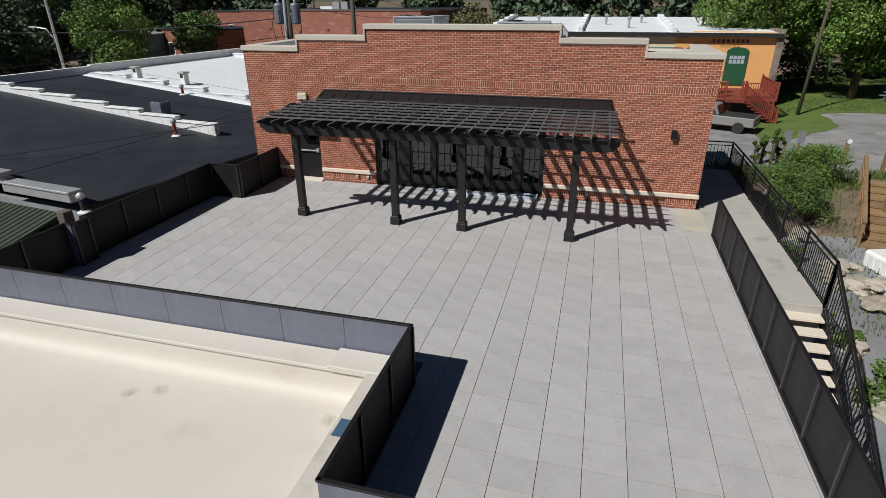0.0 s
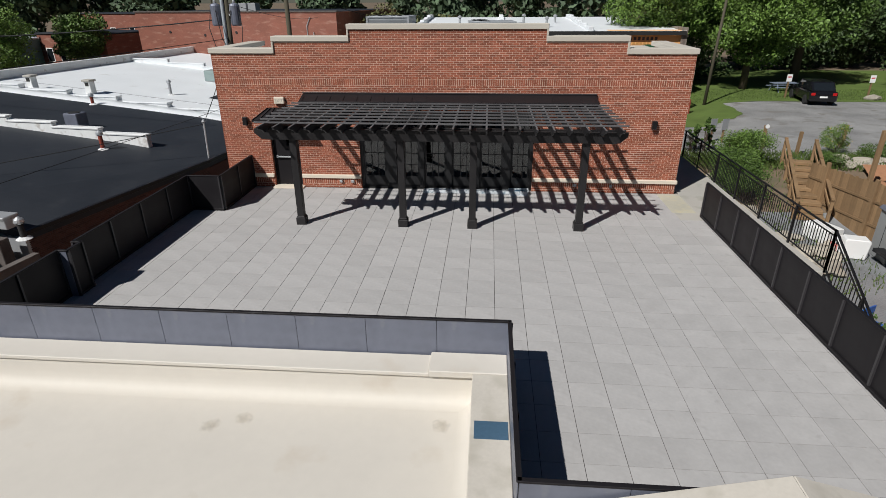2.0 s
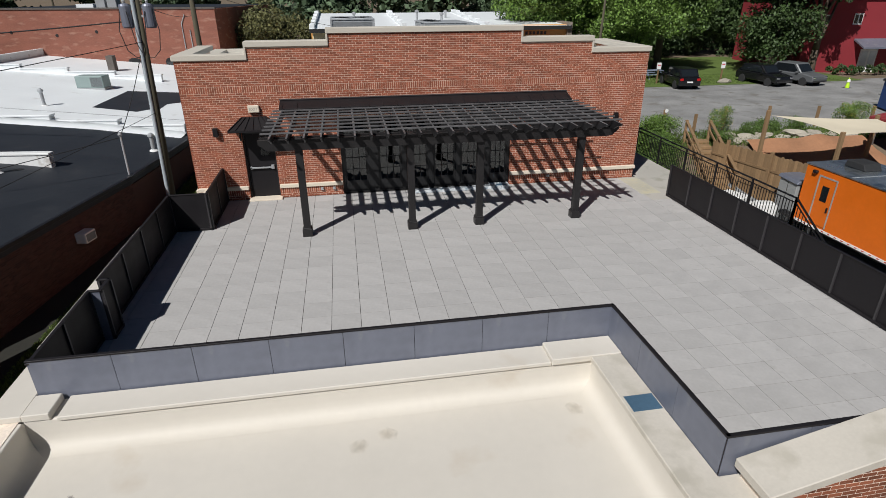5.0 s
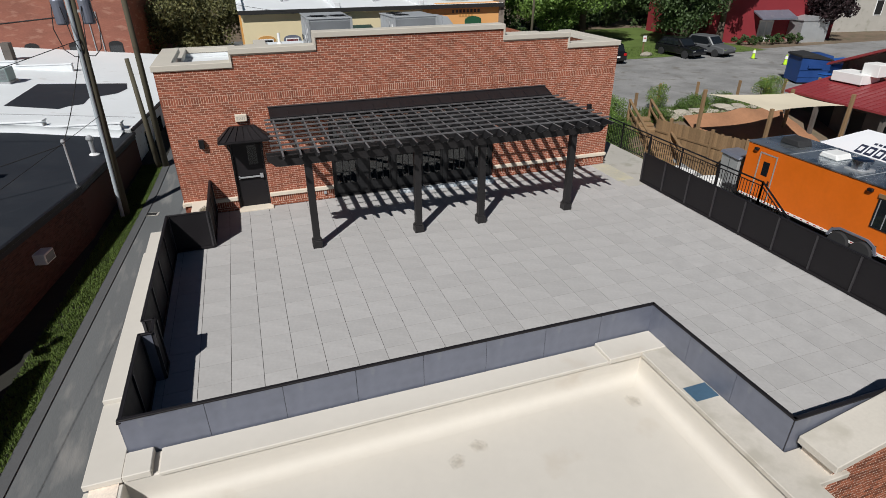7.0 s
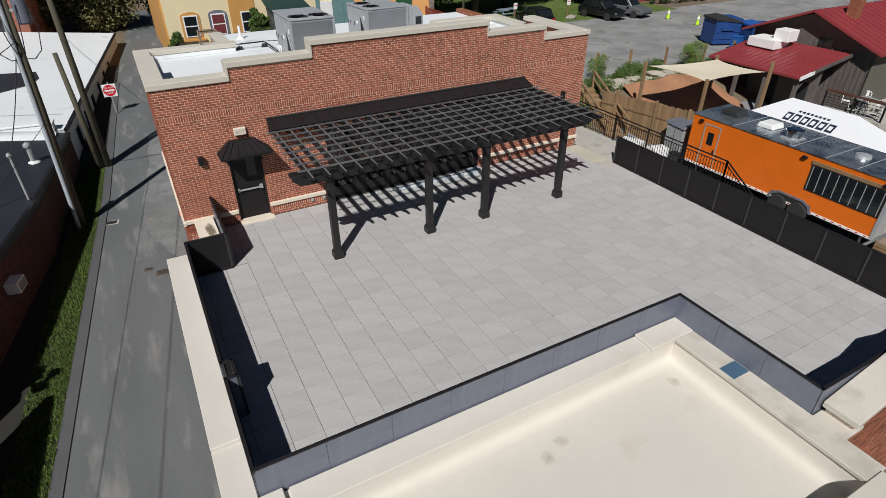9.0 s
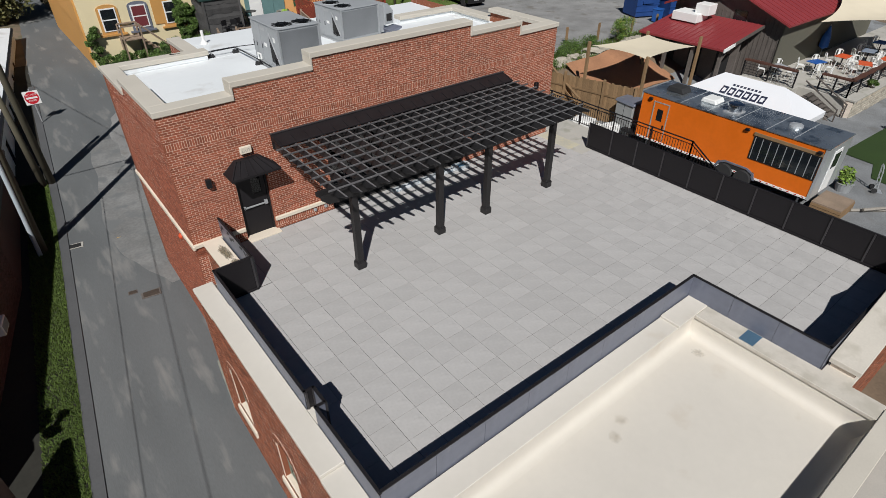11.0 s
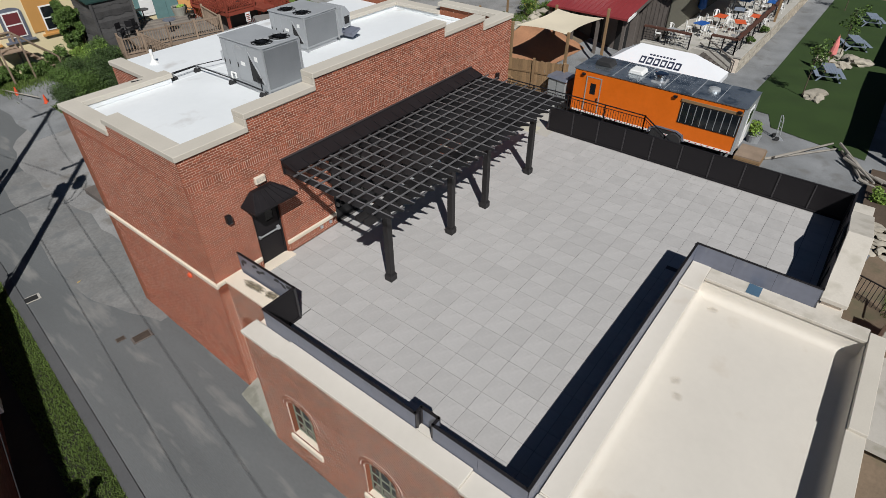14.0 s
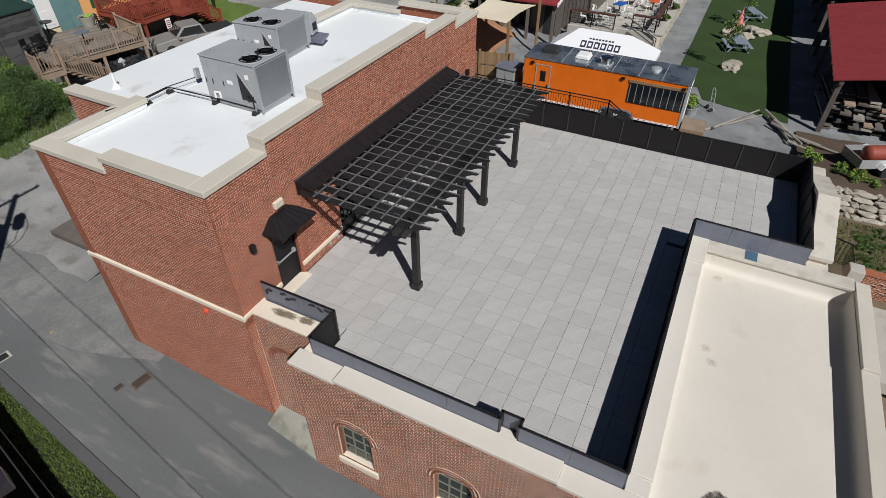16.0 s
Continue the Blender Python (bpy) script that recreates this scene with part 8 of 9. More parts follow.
patio_rail((1.5, -0.1, 0), (26, -0.1, 0))
patio_rail((0.75, 2.75, 0), (0.75, 6.1, 0))
patio_rail((1.5, -0.1, 0), (1.5, 1.6, 0))
ts = thing("terrace_stair", (35.45, -4.9, -3.3), "dark timber stair down from the terrace", "stairs")
for k in range(7):
    part("tread", Shape().box(0.0, 1.3, 1.9 - 0.3 * k, 2.2 - 0.3 * k, 1.02 - 0.165 * k, 1.07 - 0.165 * k), "dark_board", ts)
for x in (-0.05, 1.35):
    part("stringer", Shape().beam((x, 2.2, 1.0), (x, 0.0, -0.1), 0.06, 0.25), "dark_board", ts)
    part("handrail", Shape().beam((x, 2.2, 2.1), (x, 0.0, 0.9), 0.08, 0.06).beam((x, 0, 0), (x, 0, 0.95), 0.07, 0.07, (1, 0, 0)), "dark_board", ts)


def table_set(x, y, m, label, rot, chairs=4):
    t = thing("terrace_table", (x, y, PZ), label, "table", "terrace tables", rot)
    part("tabletop", Shape().box(-0.55, 0.55, -0.4, 0.4, 0.70, 0.745), m, t, bevel=0.02)
    part("pedestal", Shape().tube((0, 0, 0.02), (0, 0, 0.70), 0.04, n=8).box(-0.3, 0.3, -0.04, 0.04, 0, 0.03).box(-0.04, 0.04, -0.3, 0.3, 0, 0.03), "black_metal", t)
    for k in range(chairs):
        a = math.radians(rot + 45 + 90 * k)
        copy_thing(CHAIR, pose(x + 0.95 * math.cos(a), y + 0.85 * math.sin(a), PZ, 0, 0, math.degrees(a) + 90 + 12 * ((k * 7) % 3 - 1)))


CHAIR = thing("cafe_chair", (39.4, -2.4, PZ), "white metal cafe chair with a slatted back", "chair", "terrace chairs")
part("seat", Shape().box(-0.2, 0.2, -0.2, 0.2, 0.43, 0.46), "plastic_white", CHAIR, bevel=0.015)
for x, y in ((-0.19, -0.19), (0.19, -0.19), (-0.19, 0.19), (0.19, 0.19)):
    part("leg", Shape().tube((x, y, 0.43), (x * 1.25, y * 1.25, 0), 0.02, 0.015, 6), "plastic_white", CHAIR)
part("backrest", Shape().path([(-0.19, -0.19, 0.45), (-0.2, -0.24, 0.8), (-0.1, -0.25, 0.9), (0.1, -0.25, 0.9), (0.2, -0.24, 0.8), (0.19, -0.19, 0.45)], 0.02).box(-0.07, 0.07, -0.245, -0.22, 0.46, 0.88), "plastic_white", CHAIR)
for x, y, m, c in ((42.7, -3.4, "plastic_red", "bright red"), (45.0, -4.0, "plastic_red", "bright red"), (43.4, -1.8, "plastic_red", "bright red"), (40.6, -1.2, "plastic_blue", "bright blue"), (49.4, -2.1, "plastic_blue", "bright blue"), (50.2, -4.0, "plastic_blue", "bright blue"), (46.2, -2.4, "grey_table", "dark grey"), (37.6, 0.0, "hvac", "grey"), (53.0, -3.0, "plastic_red", "bright red")):
    table_set(x, y, m, c + " cafe table with white chairs on the terrace", rng.uniform(-20, 20))
for x, y in ((36.6, -0.6), (36.9, -1.4), (38.3, -3.4), (39.0, -3.9), (40.2, -3.9)):
    ob = thing("bar_stool", (x, y, PZ), "grey metal bar stool by the railing", "stool", "bar stools")
    part("seat", Shape().lathe([(0.17, 0.72), (0.17, 0.75)], n=12), "steel", ob)
    for k in range(4):
        a = k * math.pi / 2
        part("leg", Shape().tube((0.12 * math.cos(a), 0.12 * math.sin(a), 0.72), (0.2 * math.cos(a), 0.2 * math.sin(a), 0), 0.016, n=6), "steel", ob)
ob = thing("closed_umbrella", (45.0, 0.2, PZ), "folded blue patio umbrella by the wall", "umbrella")
part("canopy", Shape().lathe([(0.05, 0.5), (0.32, 0.7), (0.28, 1.4), (0.04, 2.1)], n=12), "plastic_blue", ob)
part("pole", Shape().tube((0, 0, 0), (0, 0, 2.2), 0.025, n=8), "steel", ob)
for x in (40.1, 43.5):
    bush(x, -4.95, 0.4, 0.55, "leaf", "green shrub spilling over the terrace wall", int(x * 7), 120, 0.06, PZ, clumps=6)
structure("backdrop_wall", Shape().box(38.2, 54.5, 0.55, 0.62, -2.1, 1.0), "olive_wall", "olive-grey rendered side wall of the restaurant")

# ---- lawn things ----


def picnic_table(x, y, rot):
    ob = thing("picnic_table", (x, y, land(x, y) + 0.05), "grey picnic table with two benches on the lawn", "picnic table", "picnic tables", rot)
    for k in range(5):
        part("top_board", Shape().box(-1.0, 1.0, -0.40 + k * 0.16, -0.25 + k * 0.16, 0.73, 0.77), "grey_table", ob)
    for s_ in (-1, 1):
        part("bench", Shape().box(-1.0, 1.0, s_ * 0.78 - 0.14, s_ * 0.78 + 0.14, 0.43, 0.47), "grey_table", ob, bevel=0.01)
    for x_ in (-0.7, 0.7):
        part("leg_frame", Shape().beam((x_, -0.75, 0), (x_, -0.25, 0.73), 0.06, 0.1).beam((x_, 0.75, 0), (x_, 0.25, 0.73), 0.06, 0.1).beam((x_, -0.85, 0.40), (x_, 0.85, 0.40), 0.05, 0.09), "grey_table", ob)
    return ob


picnic_table(33.6, 32.0, 5)
picnic_table(40.0, -10.3, 18)
picnic_table(48.2, -10.8, 24)
picnic_table(56.0, -11.0, 18)
ob = thing("closed_umbrella", (41.4, -10.0, land(41, -10) + 0.05), "folded coral umbrella standing at the picnic table", "umbrella")
part("canopy", Shape().lathe([(0.06, 1.1), (0.26, 1.3), (0.20, 1.9), (0.03, 2.5)], n=10), "cloth_pink", ob)
part("pole", Shape().tube((0, 0, 0), (0, 0, 2.6), 0.025, n=8), "fence_wood", ob)
stones([(35.4, -10.3, 0.68), (35.0, -10.5, 0.5)], "large pale flat boulder on the lawn", 40, "lawn boulders")
stones([(44.4, -11.6, 0.8), (43.4, -9.6, 0.7), (45.4, -9.9, 0.75), (44.8, -11.0, 0.6), (43.1, -10.7, 0.6), (42.8, -10.0, 0.5)], "pale boulder ring round a planting bed", 41, "fire ring boulders")


def sapling(x, y, h, seed):
    ob = thing("sapling", (x, y, land(x, y)), "thin young tree with sparse leaves", "tree", "saplings")
    part("trunk", Shape().tube((0, 0, 0), (0.25, 0.1, h), 0.04, 0.015, 6).tube((0.15, 0.05, h * 0.6), (0.6, 0.4, h * 0.9), 0.018, 0.006, 5).tube((0.15, 0.05, h * 0.5), (-0.4, 0.1, h * 0.8), 0.018, 0.006, 5), "bark", ob)
    g = random.Random(seed)
    cs = [(0.25 + g.uniform(-0.6, 0.6), g.uniform(-0.6, 0.6), h * g.uniform(0.6, 1.05)) for _ in range(9)]
    q = new("crown", quads("crown", leaf_quads(cs, [0.32] * 9, 45, 0.08, seed), "leaf"))
    q.parent = ob


sapling(35.0, -9.7, 3.1, 61)
sapling(45.0, -10.3, 3.4, 62)
sapling(59.5, -8.6, 3.0, 63)

# open shed with a red roof, stacked timber, log edge, cart
ob = thing("lumber_shed", (27.2, -15.3, -2.9), "open timber shed with a dark red ribbed roof", "shed")
rf = part("roof", Shape().prism([(0.25, 3.10), (-5.8, 4.3), (-5.8, 4.2), (0.25, 3.0)], -0.4, 14.1, "x"), "red_roof", ob)
rf2 = part("roof", Shape().prism([(0.25, 3.10), (-5.8, 4.3), (-5.8, 4.2), (0.25, 3.0)], 15.6, 30, "x"), "red_roof", ob)
for k in range(41):
    part("rib", Shape().beam((15.7 + k * 0.35, 0.25, 3.115), (15.7 + k * 0.35, -5.8, 4.315), 0.04, 0.03), "red_roof", rf2)
for k in range(42):
    part("rib", Shape().beam((-0.35 + k * 0.35, 0.25, 3.115), (-0.35 + k * 0.35, -5.8, 4.315), 0.04, 0.03), "red_roof", rf)
for x in (0, 4.8, 9.6, 13.8, 16.0, 22.0, 28.0):
    part("post", Shape().box(x - 0.12, x + 0.12, -0.3, -0.06, -0.3, 3.05), "dark_board", ob)
    part("post", Shape().box(x - 0.12, x + 0.12, -5.4, -5.16, -0.3, 4.15), "dark_board", ob)
part("eave_beam", Shape().box(-0.3, 14.0, -0.3, -0.1, 2.8, 3.02).box(15.7, 29.9, -0.3, -0.1, 2.8, 3.02), "dark_board", ob)
part("back_wall", Shape().box(-0.2, 30, -5.7, -5.5, -0.5, 4.2).box(29.8, 30, -5.5, -0.3, -0.5, 3.2), "dark_board", ob)
rng = random.Random(51)
for k in range(66):
    x, y, z = 27.4 + rng.random() * 1.2, -15.7 - (k // 11) * 0.62 - rng.random() * 0.2, -2.85 + (k % 11) * 0.17
    b = thing("stacked_board", (x, y, z), "rough sawn plank stacked in the shed", "plank", "stacked planks", rng.uniform(-6, 6))
    part("plank", Shape().box(0, rng.uniform(2.6, 4.6), -0.26, 0.26, 0, 0.09), ("dark_board", "weathered_board", "log", "dark_board", "grey_wood", "dark_board", "weathered_board", "log")[k * 5 % 8], b)
logs = [((24.4, -9.9), (27.9, -12.7)), ((24.6, -10.3), (28.0, -12.4)), ((28.0, -12.7), (25.2, -14.2)), ((27.7, -12.9), (24.9, -14.4)), ((27.5, -13.1), (24.7, -14.1)), ((26.8, -13.2), (24.4, -14.6)), ((25.6, -14.0), (23.4, -17.2)), ((25.3, -14.3), (23.7, -17.4)), ((25.0, -14.6), (23.9, -17.0)), ((25.7, -14.6), (24.3, -17.5)), ((24.8, -14.0), (23.2, -16.4)), ((26.4, -13.1), (24.6, -14.9))]
for k, (a, b) in enumerate(logs):
    z = land(a[0], a[1]) + 0.10 + 0.13 * (k % 3)
    ob = thing("split_rail", (a[0], a[1], z), "weathered split log rail stacked on the ground", "log", "split rails")
    e = (b[0] - a[0], b[1] - a[1], 0.05 * (k % 2))
    part("wood", Shape().tube((0, 0, 0), e, 0.075, 0.05, 6), "log", ob)
cart = thing("utility_trailer", (23.1, -17.6, -2.45), "galvanised box trailer carrying a rust-red tank", "trailer", rz=-62)
part("side", Shape().box(-1.3, 1.3, -0.75, -0.71, 0.45, 0.9), "steel_light", cart)
part("side", Shape().box(-1.3, 1.3, 0.71, 0.75, 0.45, 0.9), "steel_light", cart)
part("end_board", Shape().box(-1.3, -1.26, -0.71, 0.71, 0.45, 0.9), "log", cart)
part("end_board", Shape().box(1.26, 1.3, -0.71, 0.71, 0.45, 0.9), "log", cart)
part("bed", Shape().box(-1.26, 1.26, -0.71, 0.71, 0.42, 0.47), "dark_board", cart)
for y in (-0.9, 0.9):
    wheel(cart, 0, y, 0.33, 0.2).matrix_local = pose(0, y, 0.33, 0, 90, 90)
    part("mudguard", Shape().prism([(-0.45, 0.5), (-0.3, 0.72), (0, 0.8), (0.3, 0.72), (0.45, 0.5), (0.4, 0.5), (0.27, 0.66), (0, 0.74), (-0.27, 0.66), (-0.4, 0.5)], y - 0.12, y + 0.12, "y"), "white", cart)
ob = thing("red_tank", tuple(cart.matrix_world @ Vector((0.1, 0, 0.47))), "rust-red cylindrical tank lying in a trailer", "tank", rz=-62)
part("shell", Shape().lathe([(0.1, -0.85), (0.36, -0.75), (0.38, -0.6), (0.38, 0.6), (0.36, 0.75), (0.1, 0.85)], n=18), "tank_red", ob, smooth=True).matrix_local = pose(0, 0, 0.38, 0, 90, 0)
# terrace of steps and brick lattice at the foot of the south wall
HOLES = [(16.95 + 0.33 * k + 0.16 * (r % 2), -2.62 + 0.135 * r) for r in range(4) for k in range(9)]


def lattice_gaps(za, zb):
    return [(u, u + 0.13) for u, z in HOLES if abs((za + zb) / 2 - z) < 0.034]


garden_wall = wall("garden_wall", Shape().box(16.5, 20.5, T0, 0.30, -3.4, -1.95), pose(13.4, 0, 0, 0, 0, -90), "low red brick garden wall with a pierced pattern")
lay(garden_wall, 16.5, 20.5, -3.3, -1.95, lattice_gaps, material="brick_old")
for u, z in HOLES:
    part("opening", Shape().box(u, u + 0.13, 0.003, 0.0052, z - 0.03, z + 0.03), "dark", garden_wall)
structure("garden_wall_top", Shape().box(13.36, 13.74, -20.5, -16.5, -1.95, -1.89), "brick_old", "brick-on-edge top of the garden wall", bevel=0.008)
structure("garden_wall_cap", Shape().box(13.3, 13.85, -16.55, -16.05, -3.4, -1.85), "concrete", "white stone pier at the garden wall", bevel=0.02)
platform = thing("timber_platform", (14.0, -16.2, -2.95), "small platform of tan boards behind the gabled wall", "platform")
for k in range(13):
    part("board", Shape().box(0.0, 1.9, k * 0.14 + 0.006, k * 0.14 + 0.134, -0.04, 0.0), "fence_wood", platform)
part("joists", Shape().box(0.05, 0.15, 0.0, 1.8, -0.3, -0.04).box(1.75, 1.85, 0.0, 1.8, -0.3, -0.04), "dark_board", platform)
structure("yard", Shape().box(9.2, 13.2, -19.5, -14.3, -3.4, -2.95), "concrete", "pale concrete yard at the wall's foot")
yr = thing("yard_railing", (13.3, -15.0, -2.95), "black metal railing round the small yard", "railing")
for a, b in (((2.5, 0.5, 0), (1.9, -1.25, 0)), ((1.9, -1.25, 0), (0.7, -1.25, 0))):
    a, b = Vector(a), Vector(b)
    part("top_bar", Shape().beam(a + Vector((0, 0, 1.0)), b + Vector((0, 0, 1.0)), 0.04, 0.04), "black_metal", yr)
    n = int((b - a).length / 0.14)
    bar = Shape().box(-0.01, 0.01, -0.01, 0.01, 0.0, 1.0).mesh("picket", "black_metal")
    for k in range(n + 1):
        piece("picket", bar, yr, pose(*a.lerp(b, k / n)))
ob = thing("wall_light", (10.6, -14.30, -0.9), "round white globe light on the brick wall", "lamp")
part("globe", Shape().lump((0, -0.16, 0), (0.13, 0.13, 0.13), 0, 0.0, 3), "plastic_white", ob, smooth=True)
part("bracket", Shape().tube((0, 0, 0.05), (0, -0.16, 0.05), 0.03, n=8), "black_metal", ob)

# ---- planting ----
rng = random.Random(71)
for k in range(10):
    x, y = 19.7 + rng.random() * 2.0, 6.0 + rng.random() * 3.2
    bush(x, y, 0.75 + rng.random() * 0.4, 1.5 + rng.random() * 0.9, ("leaf_mid", "leaf", "leaf")[k % 3], "tall leafy green shrub beside the railing", 80 + k, 230, 0.036, clumps=20)
for k in range(6):
    x, y = 17.8 + rng.random() * 1.6, 3.2 + rng.random() * 5.0
    bush(x, y, 0.5, 0.7 + rng.random() * 0.5, "leaf", "low green shrub below the railing", 95 + k, 150, 0.038, clumps=10)
for k in range(4):
    bush(19.4 + 0.35 * k, 11.0 + 0.3 * (k % 2), 0.22, 1.5 + 0.25 * (k % 3), "leaf", "slender upright weed at the car park edge", 330 + k, 150, 0.03, clumps=16)
for k in range(6):
    x, y = 18.6 + rng.random() * 2.2, -0.5 - rng.random() * 7
    bush(x, y, 0.6, 0.55, "leaf", "low green weeds in the garden bed", 100 + k, 90, 0.06, clumps=6)
for k, (x, y, f) in enumerate(((26.3, 10.6, 1), (27.6, 9.8, 0), (29.2, 10.4, 0), (31.2, 10.3, 0), (33.6, 9.9, 1), (34.9, 10.4, 1), (25.2, 9.2, 0), (36.4, 9.2, 0))):
    bush(x, y, 0.75, 0.8 if not f else 1.7, "leaf_mid" if f else "leaf", "feathery goldenrod clump with pale heads" if f else "leafy plants on the bank", 120 + k, 240, 0.032, flowers="flower" if f else None, clumps=14)
for k in range(8):
    x, y = 20.6 + rng.random() * 1.8, -15.0 - rng.random() * 3.8
    bush(x, y, 0.35, 0.35, ("leaf_light", "leaf")[k % 2], "low garden plants above the rock wall", 140 + k, 80, 0.045, -2.35, flowers="flower" if k % 3 == 1 else None, clumps=6)
bush(22.6, -15.1, 0.5, 0.55, "leaf_light", "bright yellow-green mound of grassy leaves", 339, 160, 0.05, -2.5, clumps=9)
for k in range(7):
    bush(15.4 + rng.random() * 2.8, -16.6 - rng.random() * 1.8, 0.5, 0.16, "leaf", "low green weeds at the wall's foot", 160 + k, 160, 0.035, clumps=9)
# overgrown corner behind the brick building
for k, (x, y, h) in enumerate(((5.6, 22.7, 1.9), (6.4, 22.5, 2.3), (7.2, 22.3, 2.4), (8.1, 22.4, 2.2), (6.0, 23.7, 2.5), (7.0, 23.6, 2.8), (8.0, 23.6, 2.6), (9.0, 22.6, 1.7), (8.7, 24.6, 2.3), (6.6, 24.6, 2.3), (7.8, 24.8, 2.2))):
    bush(x, y, 1.0, h, ("leaf_dark", "leaf", "leaf_dark")[k % 3], "dense wild green shrub behind the brick building", 180 + k, 420, 0.036, clumps=30)
for k, (x, y, h) in enumerate(((8.9, 26.0, 1.9), (9.3, 27.0, 2.2), (8.6, 27.4, 1.6), (9.4, 25.2, 1.8))):
    bush(x, y, 0.75, h, ("leaf_light", "leaf")[k % 2], "tangled green weeds beside the board shed", 195 + k, 320, 0.038, clumps=22)
for k in range(7):
    bush(3.4 + k * 0.75, 29.2 + rng.random() * 0.6, 0.55, 0.9 + rng.random() * 0.5, "leaf", "weedy growth against the painted wall", 200 + k, 220, 0.045, clumps=14)
bush(3.0, 30.0, 0.5, 3.2, "leaf", "ivy climbing the painted wall's corner", 210, 320, 0.05, clumps=22)
for k, x in enumerate((8.9, 9.6)):
    bush(x, 29.7, 0.6, 4.3 - 0.5 * k, "leaf", "ivy hanging on the painted wall", 211 + k, 380, 0.055, clumps=26)

tree(23.6, 34.5, 11.0, 4.2, "leaf_mid", "broad bright green tree over the white roofs", 1, 70, 620, 0.115)
tree(31.0, 33.6, 9.5, 4.4, "leaf_mid", "full green maple at the grass edge", 2, 70, 620, 0.115)
tree(36.5, 36.5, 12.0, 5.0, "leaf", "tall green tree behind the car park", 3, 60, 520, 0.13)
tree(46.0, 32.2, 12.5, 3.8, "leaf_dark", "drooping dark conifer by the red building", 4, 70, 320, 0.15, low=0.25)
bush(45.8, 32.0, 3.2, 7.5, "leaf_dark", "low drooping conifer boughs by the red building", 305, 300, 0.15, clumps=34)
tree(49.6, 31.0, 12.0, 3.2, "leaf_dark", "drooping dark conifer beside the red building", 14, 60, 320, 0.15, low=0.2)
tree(63.5, 30.5, 6.6, 3.0, "leaf_purple", "small round dark purple tree", 5, 40, 300, 0.14, low=0.3)
tree(-2.6, 50.0, 7.2, 4.6, "leaf_olive", "broad olive-brown tree behind the roofs", 6, 60, 330, 0.15, base=-2, low=0.3)
tree(4.0, 52.0, 6.2, 3.4, "leaf_olive", "olive-brown tree beside the white roofs", 7, 40, 300, 0.15, base=-2, low=0.3)
tree(-42.0, 52.0, 8.0, 3.6, "leaf", "leafy green tree before far brick houses", 8, 45, 300, 0.17, base=-3)
tree(-39.5, 35.0, 8.6, 4.2, "leaf_mid", "bright green street tree with an uneven crown", 9, 34, 520, 0.12, base=-2, low=0.25)
bush(-38.0, 33.0, 3.4, 4.6, "leaf_mid", "spreading green undergrowth below a street tree", 341, 260, 0.13, -2.5, clumps=30)
tree(-46.0, 40.5, 10.6, 4.4, "leaf", "tall green street tree", 10, 60, 520, 0.14, base=-2)
rng = random.Random(91)
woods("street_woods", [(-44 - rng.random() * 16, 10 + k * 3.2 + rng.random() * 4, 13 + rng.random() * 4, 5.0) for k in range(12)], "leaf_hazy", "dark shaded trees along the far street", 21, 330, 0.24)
woods("park_woods", [(28 + k * 3.6 + rng.random() * 3, 42 + rng.random() * 10, 13 + rng.random() * 4, 5.0) for k in range(13)] + [(54 + k * 5, 56 + rng.random() * 6, 14, 5.5) for k in range(7)], "leaf_dark", "dense shaded woods behind the car park", 22, 380, 0.21)
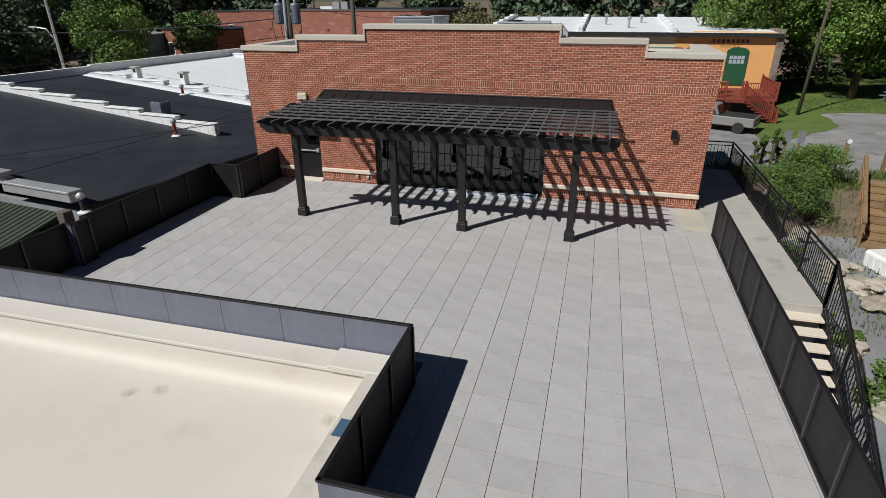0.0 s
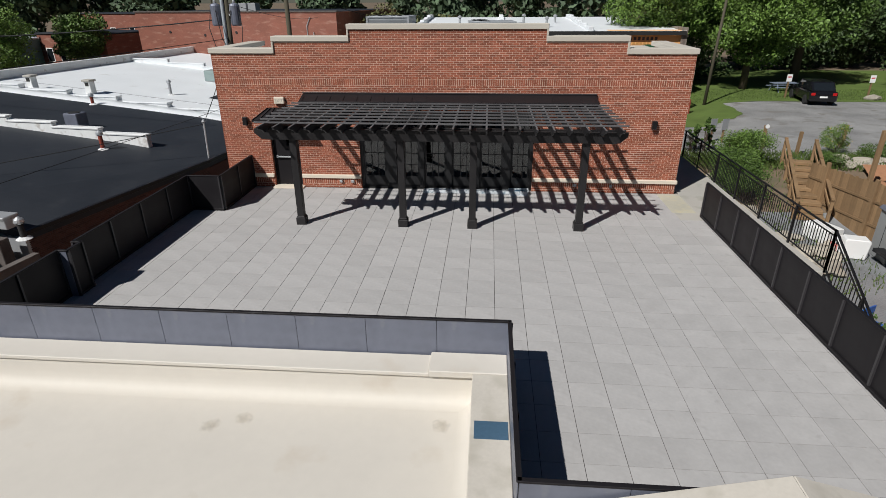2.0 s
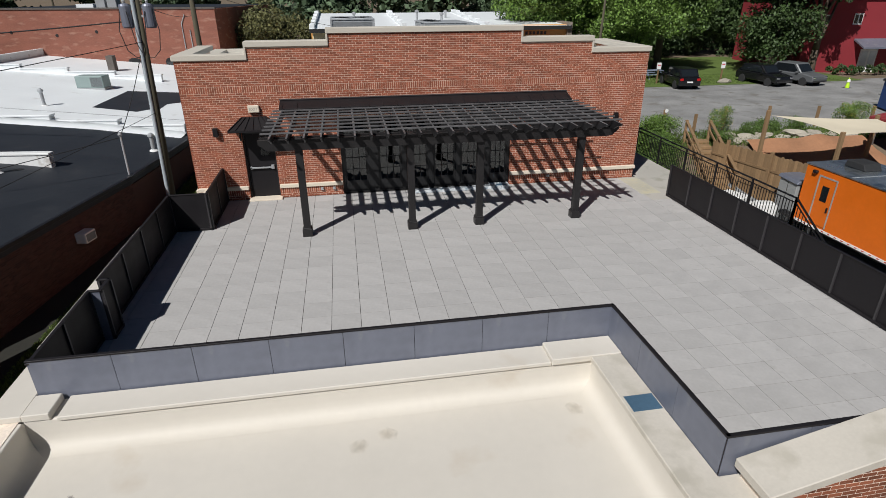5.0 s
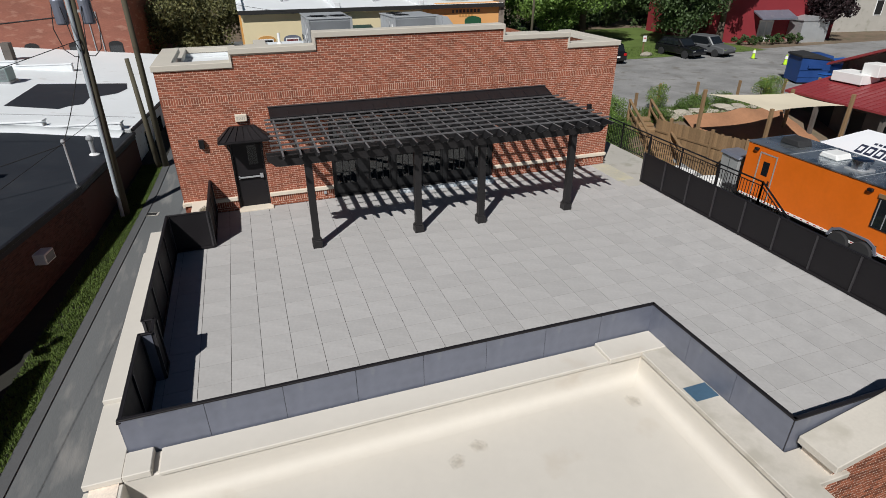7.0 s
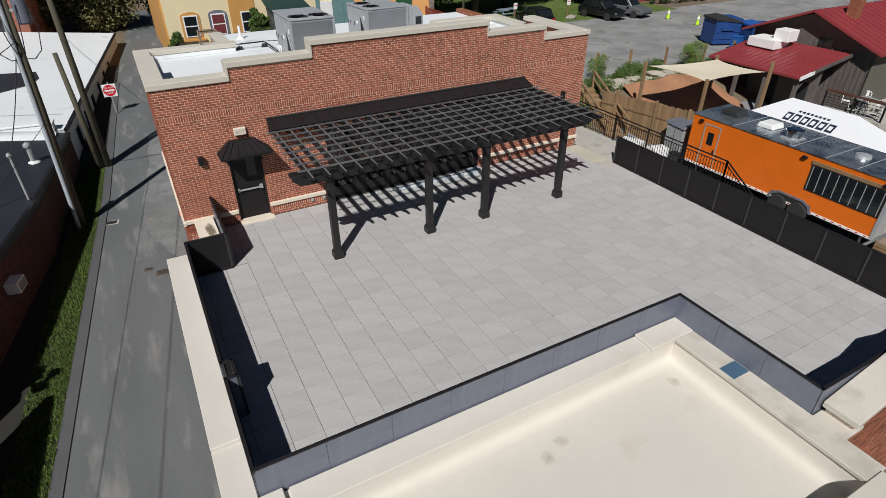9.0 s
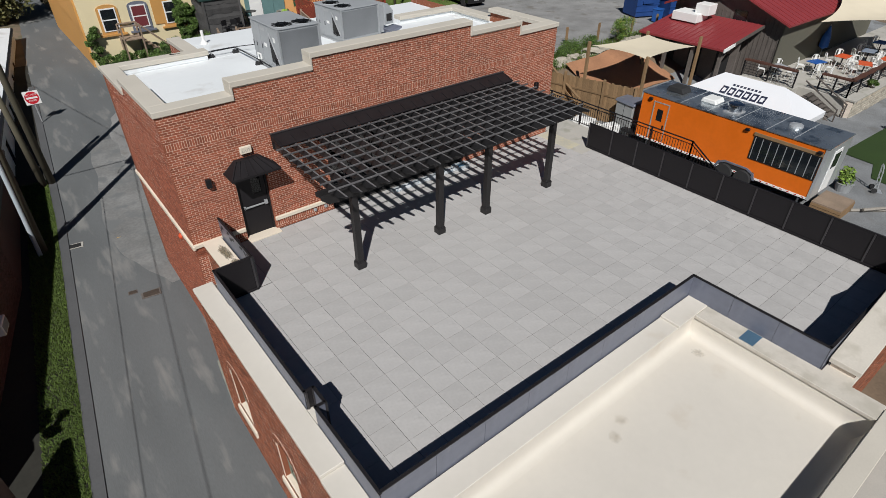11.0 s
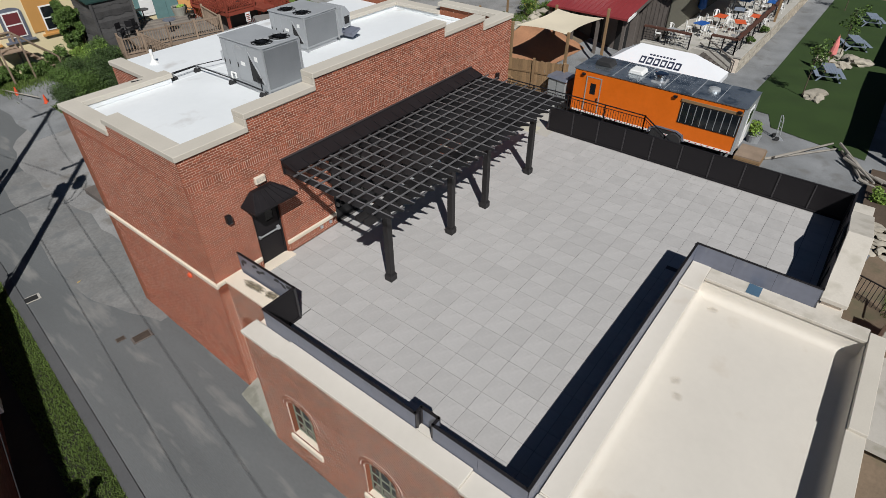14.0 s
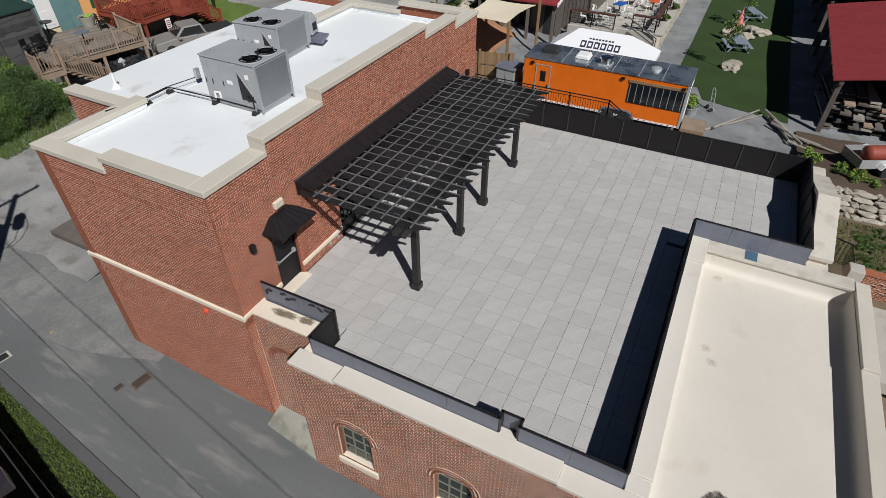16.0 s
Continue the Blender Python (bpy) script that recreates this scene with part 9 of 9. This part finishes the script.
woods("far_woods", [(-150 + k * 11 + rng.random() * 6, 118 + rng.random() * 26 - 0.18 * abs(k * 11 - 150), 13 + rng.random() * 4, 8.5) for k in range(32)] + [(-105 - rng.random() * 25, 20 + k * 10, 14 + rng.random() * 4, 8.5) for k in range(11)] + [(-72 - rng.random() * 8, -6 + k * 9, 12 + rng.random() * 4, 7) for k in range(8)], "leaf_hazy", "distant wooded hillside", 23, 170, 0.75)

# ---- grass and loose gravel ----


def tufts(name, n, xy, material, label, h, seed, lift=0.03):
    g = random.Random(seed)
    q = []
    for _ in range(n):
        x, y = xy(g)
        z = land(x, y) + lift
        a, l, w = g.uniform(0, 6.28), h * g.uniform(0.5, 1.3), 0.018
        dx, dy = math.cos(a), math.sin(a)
        bx, by = g.uniform(-0.5, 0.5) * l, g.uniform(-0.5, 0.5) * l
        q.append([(x - dx * w, y - dy * w, z), (x + dx * w, y + dy * w, z), (x + bx + dx * w * 0.3, y + by + dy * w * 0.3, z + l), (x + bx - dx * w * 0.3, y + by - dy * w * 0.3, z + l)])
    return tagged(new(name, quads(name, np.array(q), material)), label, "grass", kind="stuff")


def verge_spot(g):
    y = g.uniform(-14, 16)
    return alley_left(y) - 0.16 - 1.1 * g.random() ** 1.2, y


tufts("verge_grass", 42000, verge_spot, "grass", "strip of rough green grass along the alley", 0.085, 5)
tufts("lot_weeds", 9000, lambda g: (g.uniform(23.6, 50), g.uniform(27.6, 33)), "grass", "grass blades below the trees", 0.12, 6, 0.06)
tufts("bank_weeds", 9000, lambda g: (g.uniform(17.5, 38), g.uniform(8.6, 10.6)), "grass", "weeds on the bank beside the car park", 0.25, 7)
tufts("yard_weeds", 16000, lambda g: (g.uniform(3.6, 9.6), 29.9 - abs(g.gauss(0, 0.9))) if g.random() < 0.6 else (g.uniform(4.8, 9.2), g.uniform(20.8, 24.6)), "grass", "rough weeds behind the brick building", 0.17, 8, 0.08)
tufts("bed_weeds", 2000, lambda g: (g.uniform(17.4, 23), g.uniform(-1.5, 10.0)), "grass", "rough weeds and grasses among the boulders", 0.2, 10)
tufts("foot_weeds", 5000, lambda g: (g.uniform(15, 18.5), g.uniform(-20, -16)), "grass", "rough grass at the garden wall", 0.07, 9)
